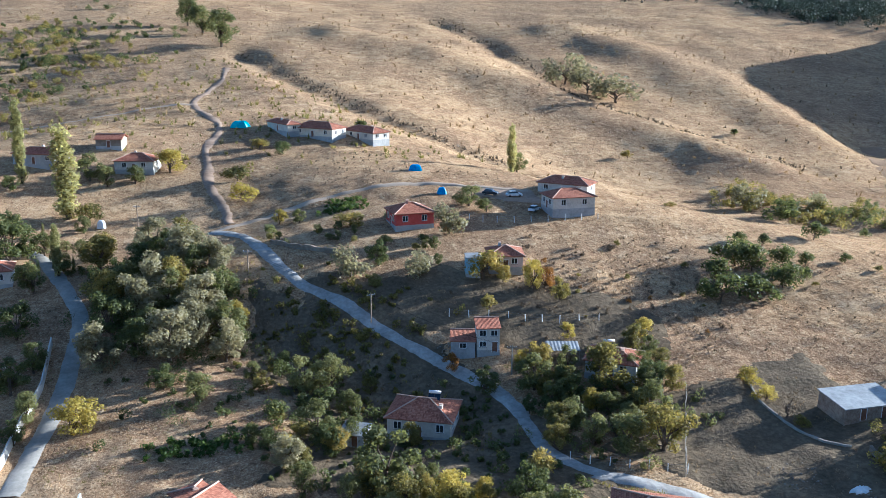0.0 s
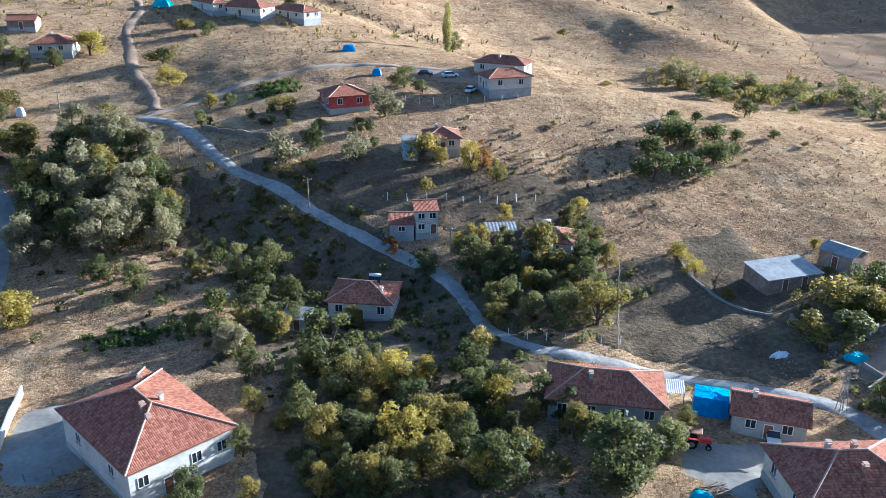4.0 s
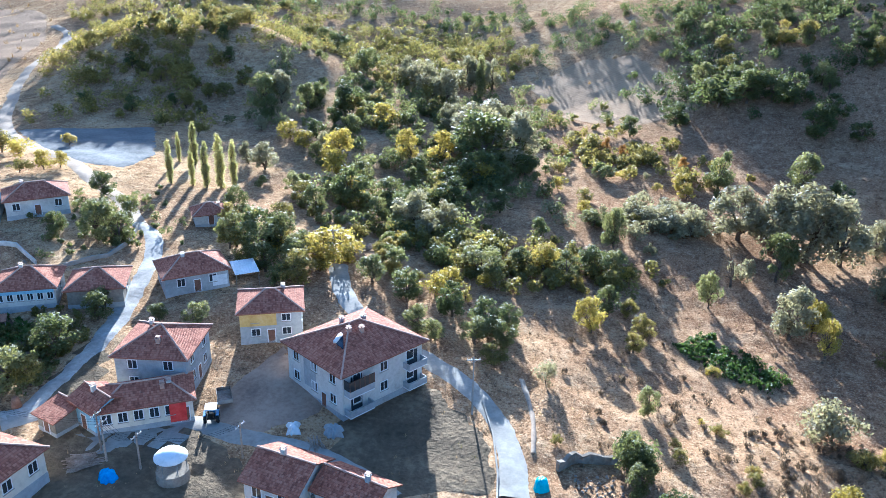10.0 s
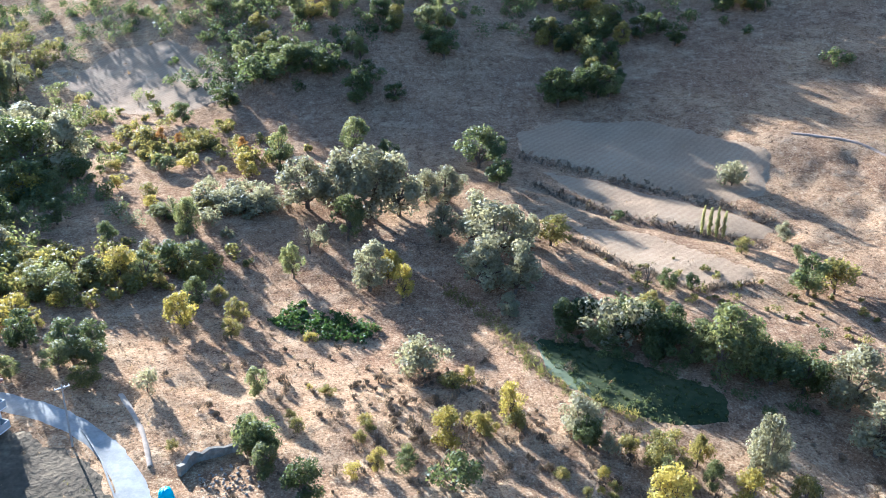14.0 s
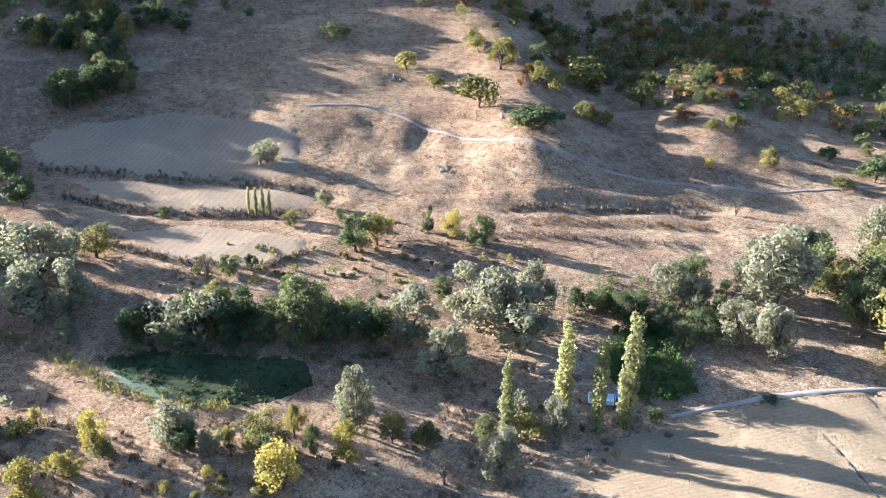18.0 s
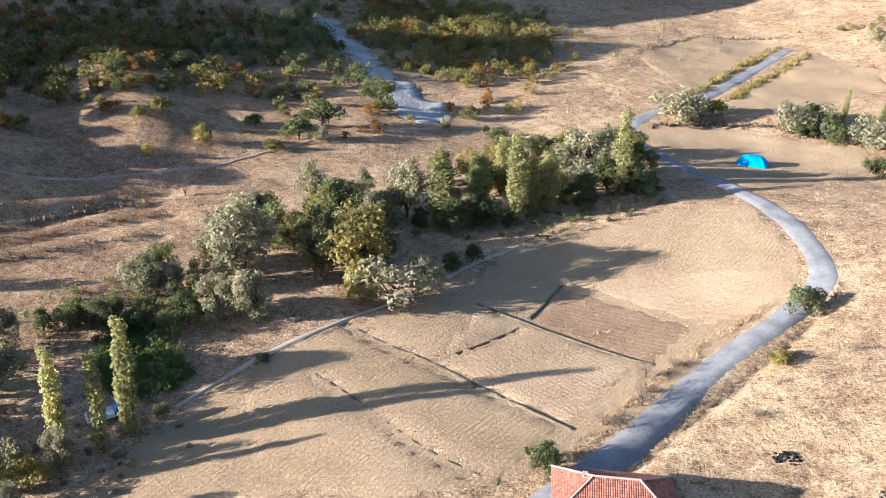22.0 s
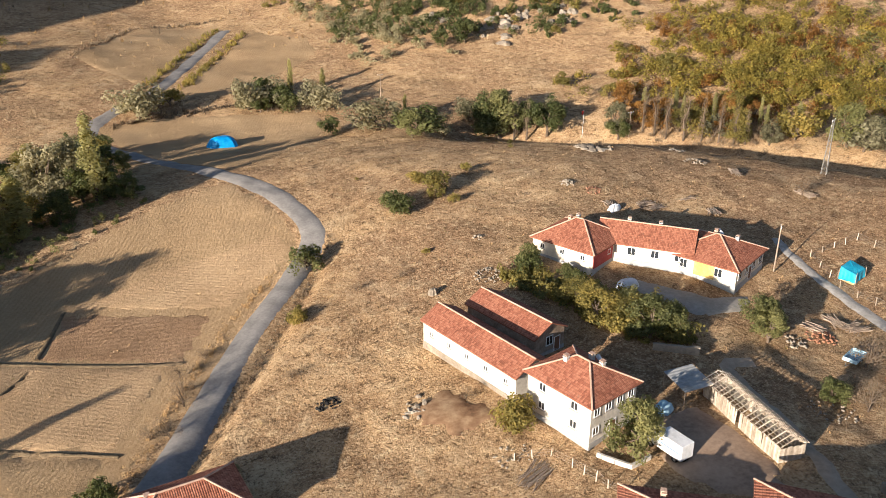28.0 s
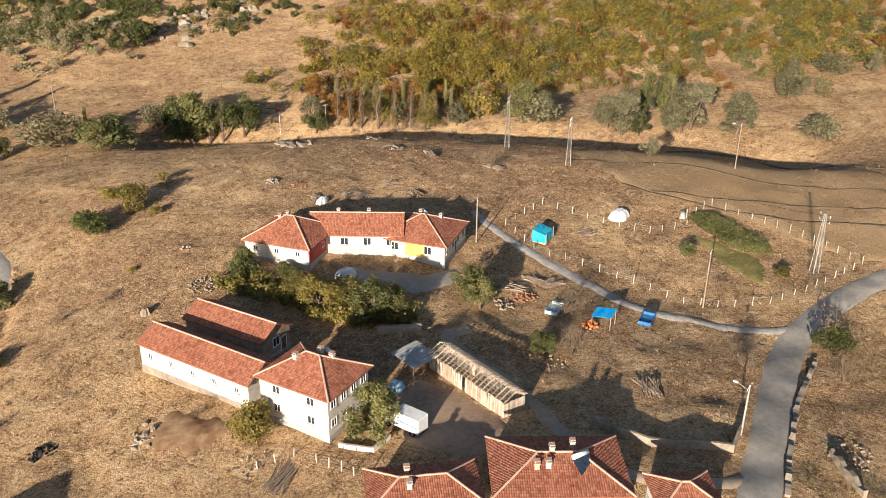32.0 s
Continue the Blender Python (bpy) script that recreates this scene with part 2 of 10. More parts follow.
M = {
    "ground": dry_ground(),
    "gravel": surface("pale_gravel_road", (0.235, 0.218, 0.195), (0.34, 0.317, 0.285), (0.46, 0.43, 0.39), 0.3, 1.2, 0.95, bump=0.8, dist=0.15),
    "dirt": surface("dirt_track", (0.26, 0.20, 0.14), (0.37, 0.29, 0.21), (0.48, 0.385, 0.285), 0.15, 1.6, 0.95),
    "asphalt": surface("worn_asphalt", (0.155, 0.145, 0.135), (0.23, 0.215, 0.20), (0.31, 0.29, 0.265), 0.3, 2.0, 0.92),
    "concrete": surface("concrete_lane", (0.22, 0.20, 0.17), (0.31, 0.285, 0.245), (0.41, 0.375, 0.325), 0.25, 1.4, 0.92),
    "yard": surface("trodden_yard", (0.20, 0.14, 0.10), (0.32, 0.23, 0.16), (0.42, 0.31, 0.22), 0.2, 1.5, 0.95),
    "scree": surface("pale_scree", (0.24, 0.215, 0.185), (0.36, 0.325, 0.285), (0.50, 0.455, 0.40), 0.15, 0.9, 0.95, bump=1.0, dist=0.4),
    # Wet grass; the shade of the willows is put into its dark greens.
    "meadow": surface("damp_shaded_grass", (0.022, 0.03, 0.013), (0.042, 0.05, 0.021), (0.09, 0.085, 0.036), 0.12, 1.2, 0.9),
    "meadow_dry": surface("thin_green_grass", (0.10, 0.095, 0.035), (0.17, 0.15, 0.055), (0.28, 0.225, 0.10), 0.35, 2.2, 0.95),
    "wet": surface("wet_shore_mud", (0.05, 0.06, 0.025), (0.09, 0.10, 0.04), (0.15, 0.15, 0.07), 0.12, 1.2, 0.6),
    "dung": surface("dark_red_manured_soil", (0.11, 0.06, 0.035), (0.245, 0.15, 0.085), (0.40, 0.285, 0.17), 0.3, 0.9, 0.95),
    "lot": surface("grey_gravel_lot", (0.11, 0.108, 0.104), (0.165, 0.16, 0.153), (0.235, 0.225, 0.21), 0.12, 1.2, 0.95, bump=0.8, dist=0.25),
    "weedy": surface("brown_weedy_ground", (0.075, 0.06, 0.038), (0.14, 0.105, 0.066), (0.24, 0.18, 0.108), 0.15, 1.2, 0.95, bump=0.9, dist=0.4),
    "stubble": furrows("mown_stubble_field", (0.25, 0.168, 0.09), (0.35, 0.242, 0.134), (0.45, 0.325, 0.188), 25, 0.8),
    "stubble_far": furrows("pale_stubble_field", (0.25, 0.166, 0.096), (0.34, 0.234, 0.138), (0.43, 0.307, 0.188), -35, 1.6),
    "tilled": furrows("bare_tilled_soil", (0.185, 0.122, 0.073), (0.26, 0.175, 0.105), (0.34, 0.235, 0.145), -60, 1.6),
    "mown": furrows("tan_mown_field", (0.29, 0.195, 0.108), (0.41, 0.28, 0.158), (0.52, 0.375, 0.22), -50, 0.9),
    "ploughed": furrows("ploughed_brown_field", (0.17, 0.105, 0.06), (0.28, 0.18, 0.105), (0.40, 0.27, 0.165), 110, 1.3),
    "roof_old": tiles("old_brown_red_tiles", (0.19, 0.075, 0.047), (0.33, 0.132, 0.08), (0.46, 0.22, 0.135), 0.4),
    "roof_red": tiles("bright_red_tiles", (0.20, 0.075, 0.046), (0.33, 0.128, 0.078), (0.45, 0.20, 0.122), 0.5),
    "ridge": surface("pale_mortared_ridge", (0.32, 0.20, 0.15), (0.45, 0.30, 0.22), (0.55, 0.40, 0.30), 0.6, 4.0),
    "white": surface("white_lime_wash", (0.40, 0.37, 0.315), (0.565, 0.53, 0.465), (0.66, 0.625, 0.56), 0.45, 2.4),
    "cream": surface("cream_plaster", (0.50, 0.44, 0.34), (0.66, 0.59, 0.46), (0.75, 0.68, 0.55), 0.35, 2.0),
    "grey": surface("grey_cement_render", (0.26, 0.26, 0.25), (0.36, 0.36, 0.35), (0.46, 0.45, 0.43), 0.35, 2.0),
    "red_wall": surface("red_painted_wall", (0.34, 0.055, 0.045), (0.46, 0.085, 0.07), (0.52, 0.13, 0.10), 0.35, 2.0),
    "pink": surface("pale_pink_plaster", (0.45, 0.33, 0.28), (0.60, 0.46, 0.40), (0.68, 0.55, 0.48), 0.35, 2.0),
    "yellow": surface("yellow_painted_boards", (0.42, 0.27, 0.07), (0.55, 0.38, 0.12), (0.62, 0.47, 0.20), 0.35, 2.0),
    "blue_wall": surface("pale_blue_paint", (0.20, 0.33, 0.42), (0.30, 0.46, 0.56), (0.40, 0.55, 0.63), 0.35, 2.0),
    "tarp": surface("blue_tarpaulin", (0.005, 0.16, 0.42), (0.012, 0.26, 0.62), (0.04, 0.38, 0.75), 0.5, 2.0, 0.45),
    "tarp_pale": surface("sun_faded_blue_tarpaulin", (0.008, 0.20, 0.34), (0.02, 0.30, 0.46), (0.07, 0.40, 0.55), 0.6, 2.5, 0.5),
    "cyan": surface("turquoise_tarpaulin", (0.02, 0.26, 0.36), (0.05, 0.42, 0.52), (0.14, 0.55, 0.62), 0.5, 2.0, 0.45),
    "metal": surface("corrugated_zinc", (0.20, 0.20, 0.195), (0.31, 0.315, 0.31), (0.42, 0.42, 0.41), 0.5, 1.5, 0.6, 0.2),
    "rust": surface("rusty_sheet", (0.16, 0.07, 0.04), (0.28, 0.14, 0.08), (0.40, 0.24, 0.16), 0.5, 2.5, 0.7, 0.2),
    "straw_bale": surface("stacked_straw", (0.30, 0.21, 0.10), (0.42, 0.31, 0.16), (0.52, 0.40, 0.23), 0.8, 4.0, 0.95),
    "pale_wood": surface("sun_bleached_wood", (0.26, 0.21, 0.155), (0.40, 0.335, 0.26), (0.54, 0.47, 0.38), 0.8, 3.0, 0.9, per_object=0.3),
    "wood": surface("weathered_grey_wood", (0.14, 0.10, 0.07), (0.26, 0.20, 0.15), (0.40, 0.33, 0.26), 0.6, 3.0, 0.9, island=0.35),
    "door": surface("brown_painted_door", (0.10, 0.05, 0.03), (0.17, 0.085, 0.05), (0.24, 0.13, 0.08), 0.6, 3.0, 0.6),
    "frame": surface("white_window_frame", (0.62, 0.62, 0.60), (0.76, 0.76, 0.74), (0.82, 0.82, 0.80), 0.6, 3.0, 0.5),
    "glass": glass("dark_window_glass"),
    "stone": surface("dry_field_stone", (0.13, 0.108, 0.082), (0.225, 0.19, 0.148), (0.34, 0.295, 0.235), 0.3, 1.8, 0.95, island=0.4),
    "steel": surface("galvanised_steel", (0.19, 0.18, 0.165), (0.28, 0.27, 0.25), (0.38, 0.365, 0.34), 0.5, 3.0, 0.6, 0.3),
    "panel": surface("solar_collector_glass", (0.012, 0.018, 0.03), (0.02, 0.03, 0.05), (0.03, 0.045, 0.07), 0.6, 3.0, 0.12),
    "car_white": surface("white_car_paint", (0.68, 0.68, 0.67), (0.76, 0.76, 0.75), (0.80, 0.80, 0.79), 0.5, 2.0, 0.3, bump=0.0),
    "car_dark": surface("dark_car_paint", (0.02, 0.025, 0.03), (0.035, 0.04, 0.05), (0.05, 0.06, 0.07), 0.5, 2.0, 0.3, bump=0.0),
    "car_blue": surface("blue_truck_paint", (0.02, 0.09, 0.22), (0.035, 0.14, 0.32), (0.07, 0.2, 0.4), 0.5, 2.0, 0.35, bump=0.0),
    "rubber": surface("black_rubber", (0.012, 0.012, 0.012), (0.02, 0.02, 0.02), (0.03, 0.03, 0.03), 0.5, 2.0, 0.9),
    "red_paint": surface("red_paint", (0.40, 0.03, 0.025), (0.55, 0.05, 0.04), (0.62, 0.09, 0.07), 0.5, 2.0, 0.5),
    "orange": surface("orange_sacks", (0.50, 0.12, 0.03), (0.66, 0.22, 0.07), (0.72, 0.32, 0.13), 0.5, 2.0, 0.8),
    "sheet": surface("white_plastic_sheet", (0.58, 0.58, 0.57), (0.72, 0.72, 0.71), (0.80, 0.80, 0.79), 0.5, 2.0, 0.5),
    "bark": surface("brown_bark", (0.06, 0.045, 0.03), (0.12, 0.09, 0.065), (0.19, 0.15, 0.115), 0.8, 5.0, 0.95),
    "green": leaves("green_leaves", (0.078, 0.088, 0.032), (0.158, 0.162, 0.06), (0.275, 0.262, 0.105)),
    "dark_green": leaves("dark_green_leaves", (0.052, 0.065, 0.023), (0.108, 0.122, 0.042), (0.20, 0.20, 0.075)),
    "yellow_leaf": leaves("autumn_yellow_leaves", (0.20, 0.16, 0.03), (0.36, 0.29, 0.055), (0.50, 0.41, 0.09), glow=(1.15, 1.1, 0.8)),
    "autumn": leaves("yellowing_oak_leaves", (0.12, 0.105, 0.025), (0.29, 0.235, 0.048), (0.47, 0.335, 0.07)),
    "olive": leaves("olive_autumn_leaves", (0.09, 0.088, 0.028), (0.215, 0.185, 0.052), (0.39, 0.30, 0.08)),
    "rusty_leaf": leaves("rust_brown_leaves", (0.13, 0.065, 0.018), (0.25, 0.125, 0.03), (0.38, 0.21, 0.05)),
    "grey_leaf": leaves("grey_green_willow_leaves", (0.085, 0.082, 0.045), (0.165, 0.155, 0.088), (0.25, 0.23, 0.14), trans=0.4),
    "silver": leaves("silvery_willow_leaves", (0.17, 0.155, 0.088), (0.28, 0.255, 0.15), (0.38, 0.34, 0.205), trans=0.5, glow=(1.15, 1.1, 0.85)),
    "poplar": leaves("poplar_leaves", (0.18, 0.175, 0.075), (0.30, 0.285, 0.125), (0.46, 0.42, 0.19), trans=0.62, glow=(1.3, 1.25, 0.85)),
    "twig": leaves("dry_twigs", (0.09, 0.066, 0.042), (0.165, 0.12, 0.077), (0.28, 0.205, 0.13), trans=0.15),
    "straw": leaves("dry_grass_tufts", (0.24, 0.15, 0.065), (0.40, 0.26, 0.12), (0.55, 0.38, 0.19), trans=0.25),
    "pine": leaves("dark_pine_needles", (0.012, 0.022, 0.014), (0.028, 0.042, 0.024), (0.055, 0.07, 0.04), trans=0.1),
    "crop": leaves("garden_crop_leaves", (0.035, 0.06, 0.012), (0.08, 0.12, 0.025), (0.17, 0.20, 0.05)),
}

# ---- the land: gentle rings of swells and hollows round the village ----
RINGS = [
    (0, 60, [1.5]),
    (85, 42, [0.8, -0.9, -6.3, 0.1, 3.7, 0.8, 2.3]),
    (135, 42, [0.5, 2.6, -5.6, -1.9, -2.5, -5.6, 3.5, -1.8, -1.4, 3.6, -2.6, -0.7]),
    (185, 44, [0.9, 6.5, -3.3, -1.3, 0.1, -2.7, -1.4, -1.2, -1.4, 2.1, 3.7, 5.3, 4.1, 1.3, 6.6, 2.0, 0.6, 5.0, 10.3, 7.6]),
    (235, 44, [9.1, 0.4, -0.6, -0.6, -2.2, -4.2, -1.9, 4.5, 2.1, -1.3, -1.1, -3.5, -4.7, -2.1, -3.9, -3.2, -3.0, -1.2, 1.9, 2.6, 5.4, 1.7, 4.9, 3.1, 10.7, 12.1]),
    (290, 50, [-2.5, -0.7, -2.2, 0.5, -9.7, 9.0, 4.2, 0.3, 5.2, -4.9, 4.5, -3.1, 1.0, -0.9, -2.9, 0.7, -6.3, -1.2, -1.9, 1.2, 1.7, 2.4, 3.2, 14.1, 12.3, 11.0, 9.1, -0.8]),
    (360, 75, [-1.7, -0.4, -10.5, 8.9, 6.5, 16.6, 9.0, -6.6, -7.2, -1.2, -8.2, 5.5, 2.4, -1.9, -2.6, -2.4, 0.5, 3.4, 5.7, -2.5, 9.8, 9.6, -8.5, -0.7]),
    (480, 120, [-11.6, 9.5, 30.9, 28.8, 44.0, -12.8, -1.7, 15.2, 4.8, -4.0, -3.8, 2.5, 6.1, 8.0, 14.9, 1.6, -22.1, 2.7]),
    (720, 200, [34.6, -30.7, 18.6, -5.3, -8.0, -2.1, 17.1, 4.8, -46.2, -8.9, 17.9, 41.5]),
    (1000, 280, [-6.1, -0.8, 13.7, 0.8, -6.5, 46.6, 50.4, 36.4, 7.8, 18.3]),
]
HX, HY, HS, HA = [], [], [], []
for ring_d, ring_s, ring_h in RINGS:
    for k, h in enumerate(ring_h):
        a = 2 * math.pi * (k + 0.37 * ring_d / 50) / len(ring_h)
        HX.append(ring_d * math.sin(a)), HY.append(ring_d * math.cos(a)), HS.append(ring_s), HA.append(h)
HX, HY, HS, HA = (np.array(v, float) for v in (HX, HY, HS, HA))
_rs = np.random.RandomState(5)
WAVES = [(lam, amp, _rs.uniform(0, 6.28), _rs.uniform(0, 6.28)) for lam, amp, n in ((70, .35, 4), (31, .22, 5), (15, .13, 6), (7.5, .05, 7)) for _ in range(n)]


CUTS_AND_RIDGES = [  # depth (below zero: a ridge), half width, line
    (3.0, 10.0, [(-108.9, 467.7), (-76.2, 411.1), (-50.4, 375.7), (-34.2, 359.3), (-19.7, 350.9), (-3.4, 337.4), (13.5, 313.3), (27.1, 301.1)]),
    (3.0, 12.0, [(-7.1, 677.9), (17.4, 620.7), (39.7, 539.6), (56.4, 499.9), (64.1, 459.5), (79.8, 444.7), (109.7, 422.6), (136.6, 400.8), (157.6, 372.7)]),
    (2.5, 12.0, [(190.7, 539.9), (193.9, 481.6), (199.0, 454.8), (212.8, 425.2)]),
    (1.2, 2.2, [(204.5, -51.2), (189.8, -66.8), (172.3, -82.1), (155.9, -93.6), (150.4, -96.2)]),
    (1.2, 2.0, [(184.9, -50.4), (169.5, -61.5), (156.2, -74.1), (146.4, -87.9)]),
    (-0.9, 2.0, [(136.2, -110.5), (125.3, -125.3), (114.6, -140.1), (104.0, -151.3)]),
    (0.9, 1.8, [(120.9, -121.2), (109.6, -134.7), (101.5, -148.0), (93.4, -154.1)]),
    (0.6, 1.0, [(39.1, -101.2), (30.8, -95.2), (19.4, -85.7), (11.0, -80.8)]),
    (0.6, 1.0, [(38.7, -116.3), (30.5, -111.5), (23.9, -108.3), (10.2, -99.4)]),
    (0.6, 1.0, [(11.6, -122.8), (16.2, -115.6), (20.6, -110.4)]),
    (1.0, 1.6, [(-4.9, -85.4), (-13.6, -98.5), (-21.0, -109.3), (-32.1, -126.4), (-37.5, -136.5)]),
    (4.0, 14.0, [(-34.4, 157.6), (-23.2, 148.2), (-14.4, 142.8), (-4.1, 135.5)]),
    (-6.0, 26.0, [(-65.8, 550.5), (-8.4, 500.8), (33.7, 453.8), (61.0, 434.0), (98.7, 410.2), (128.1, 374.1)]),
    (-6.0, 28.0, [(87.7, 639.4), (129.9, 551.9), (155.9, 516.4), (172.9, 485.3), (184.4, 440.5)]),
    (1.0, 2.6, [(118.2, -132.0), (106.7, -145.6), (94.2, -161.7)]),
    (1.0, 2.6, [(113.8, -120.1), (100.4, -137.2), (87.5, -150.7)]),
    (1.0, 2.6, [(112.4, -111.9), (98.4, -126.9), (84.5, -139.1)]),
    (0.9, 1.5, [(14.4, -364.6), (-5.7, -371.2), (-22.6, -374.3)]),
    (0.4, 2.6, [(177.0, -125.4), (165.1, -121.0), (151.1, -113.7)]),
    (0.4, 2.6, [(166.4, -135.6), (158.1, -127.0), (152.4, -113.9)]),
    (0.4, 2.6, [(153.4, -137.6), (143.4, -130.6), (134.7, -121.9)]),
    (0.4, 2.6, [(143.5, -140.8), (133.8, -133.4), (123.7, -126.1)]),
    (0.4, 2.6, [(174.4, -116.6), (167.2, -108.2), (163.1, -99.2)]),
    (0.4, 2.6, [(137.8, -147.9), (127.4, -142.9), (118.1, -144.3)]),
    (-0.25, 3.0, [(169.7, -130.7), (160.3, -123.4), (148.6, -115.0)]),
    (-0.25, 3.0, [(158.4, -135.4), (149.9, -128.2), (139.8, -117.1)]),
    # Ridge added out of view to throw shade over the far valley.
    (-58.0, 50.0, [(428.0, 662.0), (456.0, 560.0)]),
    (-16.0, 28.0, [(239.0, 200.0), (258.0, 174.0)]),
    # Three unseen ridges, added to shade the southern and eastern hillsides.
    (-70.0, 30.0, [(239.1, -285.0), (208.1, -320.4), (176.2, -361.3)]),
    (-36.0, 18.0, [(350.0, -150.0), (341.0, -168.0)]),
    (-9.0, 18.0, [(348.0, -33.0), (359.0, -78.0)]),
    (-6.5, 17.0, [(221.0, -202.0), (194.0, -191.0), (159.0, -166.0), (135.0, -145.0)]),
    (-6.0, 18.0, [(196.0, -271.0), (168.0, -247.0), (134.0, -211.0), (117.0, -191.0)]),
    (8.0, 14.0, [(-106.1, -199.5), (-128.5, -183.5), (-148.5, -165.0), (-170.1, -142.7), (-188.3, -117.6), (-201.0, -89.5)]),
]


def to_line(x, y, pts):
    """Distance from places to a line of points."""
    best = np.full(x.shape, 1e9)
    for (x0, y0), (x1, y1) in zip(pts, pts[1:]):
        dx, dy = x1 - x0, y1 - y0
        t = np.clip(((x - x0) * dx + (y - y0) * dy) / (dx * dx + dy * dy), 0, 1)
        best = np.minimum(best, np.hypot(x - x0 - t * dx, y - y0 - t * dy))
    return best


def land(x, y):
    """The ground's height at x, y (numbers or arrays)."""
    x, y = np.asarray(x, float), np.asarray(y, float)
    d = np.hypot(x, y)
    z = 115 * (1 - np.exp(-(np.maximum(d - 170, 0) / 560) ** 1.8)) + 70 * np.clip((d - 900) / 700, 0, 1) ** 1.5
    if x.size < 4000:
        z = z + (np.exp(-((x[..., None] - HX) ** 2 + (y[..., None] - HY) ** 2) / HS ** 2) * HA).sum(-1)
    else:
        for i in range(len(HA)):
            z = z + HA[i] * np.exp(-((x - HX[i]) ** 2 + (y - HY[i]) ** 2) / HS[i] ** 2)
    far = np.clip((d - 150) / 300, 0, 1)
    for lam, amp, a, ph in WAVES:
        rough = (0.35 if lam > 8 else 0.8) + far * (0.75 if lam > 60 else 0.35 if lam > 20 else 0.15 if lam > 8 else -0.55)
        if lam < 20:
            rough = rough * (1 - 0.85 * np.exp(-(((x - 5) / 55) ** 2 + ((y + 118) / 48) ** 2) ** 2))
        z = z + rough * amp * np.sin((x * math.cos(a) + y * math.sin(a)) * 2 * math.pi / lam + ph + 1.3 * np.sin((x * math.sin(a) - y * math.cos(a)) * 2 * math.pi / (lam * 2.3)))
    for depth, half, pts in CUTS_AND_RIDGES:
        xs, ys = [p[0] for p in pts], [p[1] for p in pts]
        near = (x > min(xs) - 4 * half) & (x < max(xs) + 4 * half) & (y > min(ys) - 4 * half) & (y < max(ys) + 4 * half)
        if near.any():
            q = to_line(x, y, pts)
            z = z - depth * np.exp(-(q / half) ** 2) * near
    return z


def gz(x, y):
    return float(land(x, y))


def link(name, verts, faces, mat, uv=None, smooth=False):
    me = bpy.data.meshes.new(name)
    me.from_pydata([tuple(v) for v in verts], [], faces)
    for m in (mat if isinstance(mat, (list, tuple)) else [mat]):
        me.materials.append(M[m])
    if smooth:
        me.polygons.foreach_set("use_smooth", [True] * len(me.polygons))
    me.update()
    return me


def part(name, me, parent, label="", m=None):
    """One mesh object under a thing or a part, placed in its parent's space."""
    ob = new(name, me)
    ob.parent = parent
    if m is not None:
        ob.matrix_basis = m
    if label:
        ob["label"] = label
    return ob


def thing(name, x, y, z, rot=0, label="", category="", group=""):
    e = new(name)
    e.empty_display_size = 0.3
    e.matrix_basis = pose(x, y, z, 0, 0, rot)
    return tagged(e, label, category, group)


class Shape:
    """Gathers boxes, tubes and prisms into one mesh."""

    def __init__(self):
        self.v, self.f = [], []

    def add(self, verts, faces):
        o = len(self.v)
        self.v += [tuple(v) for v in verts]
        self.f += [tuple(i + o for i in f) for f in faces]
        return self

    def box(self, x0, y0, z0, x1, y1, z1, m=None):
        vs = [Vector((x, y, z)) for z in (z0, z1) for x, y in ((x0, y0), (x1, y0), (x1, y1), (x0, y1))]
        if m is not None:
            vs = [m @ v for v in vs]
        return self.add(vs, [(3, 2, 1, 0), (4, 5, 6, 7), (0, 1, 5, 4), (1, 2, 6, 5), (2, 3, 7, 6), (3, 0, 4, 7)])

    def tube(self, a, b, r0, r1=None, n=6):
        a, b = Vector(a), Vector(b)
        r1 = r0 if r1 is None else r1
        q = (b - a).to_track_quat("Z", "Y")
        vs = []
        for c, r in ((a, r0), (b, r1)):
            vs += [c + q @ Vector((r * math.cos(6.2832 * i / n), r * math.sin(6.2832 * i / n), 0)) for i in range(n)]
        fs = [(i, (i + 1) % n, n + (i + 1) % n, n + i) for i in range(n)]
        return self.add(vs, fs + [tuple(range(n - 1, -1, -1)), tuple(range(n, 2 * n))])

    def mesh(self, name, mat, smooth=False):
        return link(name, self.v, self.f, mat, smooth=smooth)


def bevelled(w, d, h, c, mat, name="body"):
    """A block with chamfered edges, standing on its base."""
    s = Shape()
    zs = [(0, 0), (h - c, 0), (h, c)]
    vs = []
    for z, i in zs:
        vs += [(-w / 2 + c + i, -d / 2 + i, z), (w / 2 - c - i, -d / 2 + i, z), (w / 2 - i, -d / 2 + c + i, z), (w / 2 - i, d / 2 - c - i, z),
               (w / 2 - c - i, d / 2 - i, z), (-w / 2 + c + i, d / 2 - i, z), (-w / 2 + i, d / 2 - c - i, z), (-w / 2 + i, -d / 2 + c + i, z)]
    fs = [tuple(range(7, -1, -1)), tuple(range(16, 24))]
    for k in range(2):
        fs += [(8 * k + i, 8 * k + (i + 1) % 8, 8 * k + 8 + (i + 1) % 8, 8 * k + 8 + i) for i in range(8)]
    return s.add(vs, fs).mesh(name, mat)


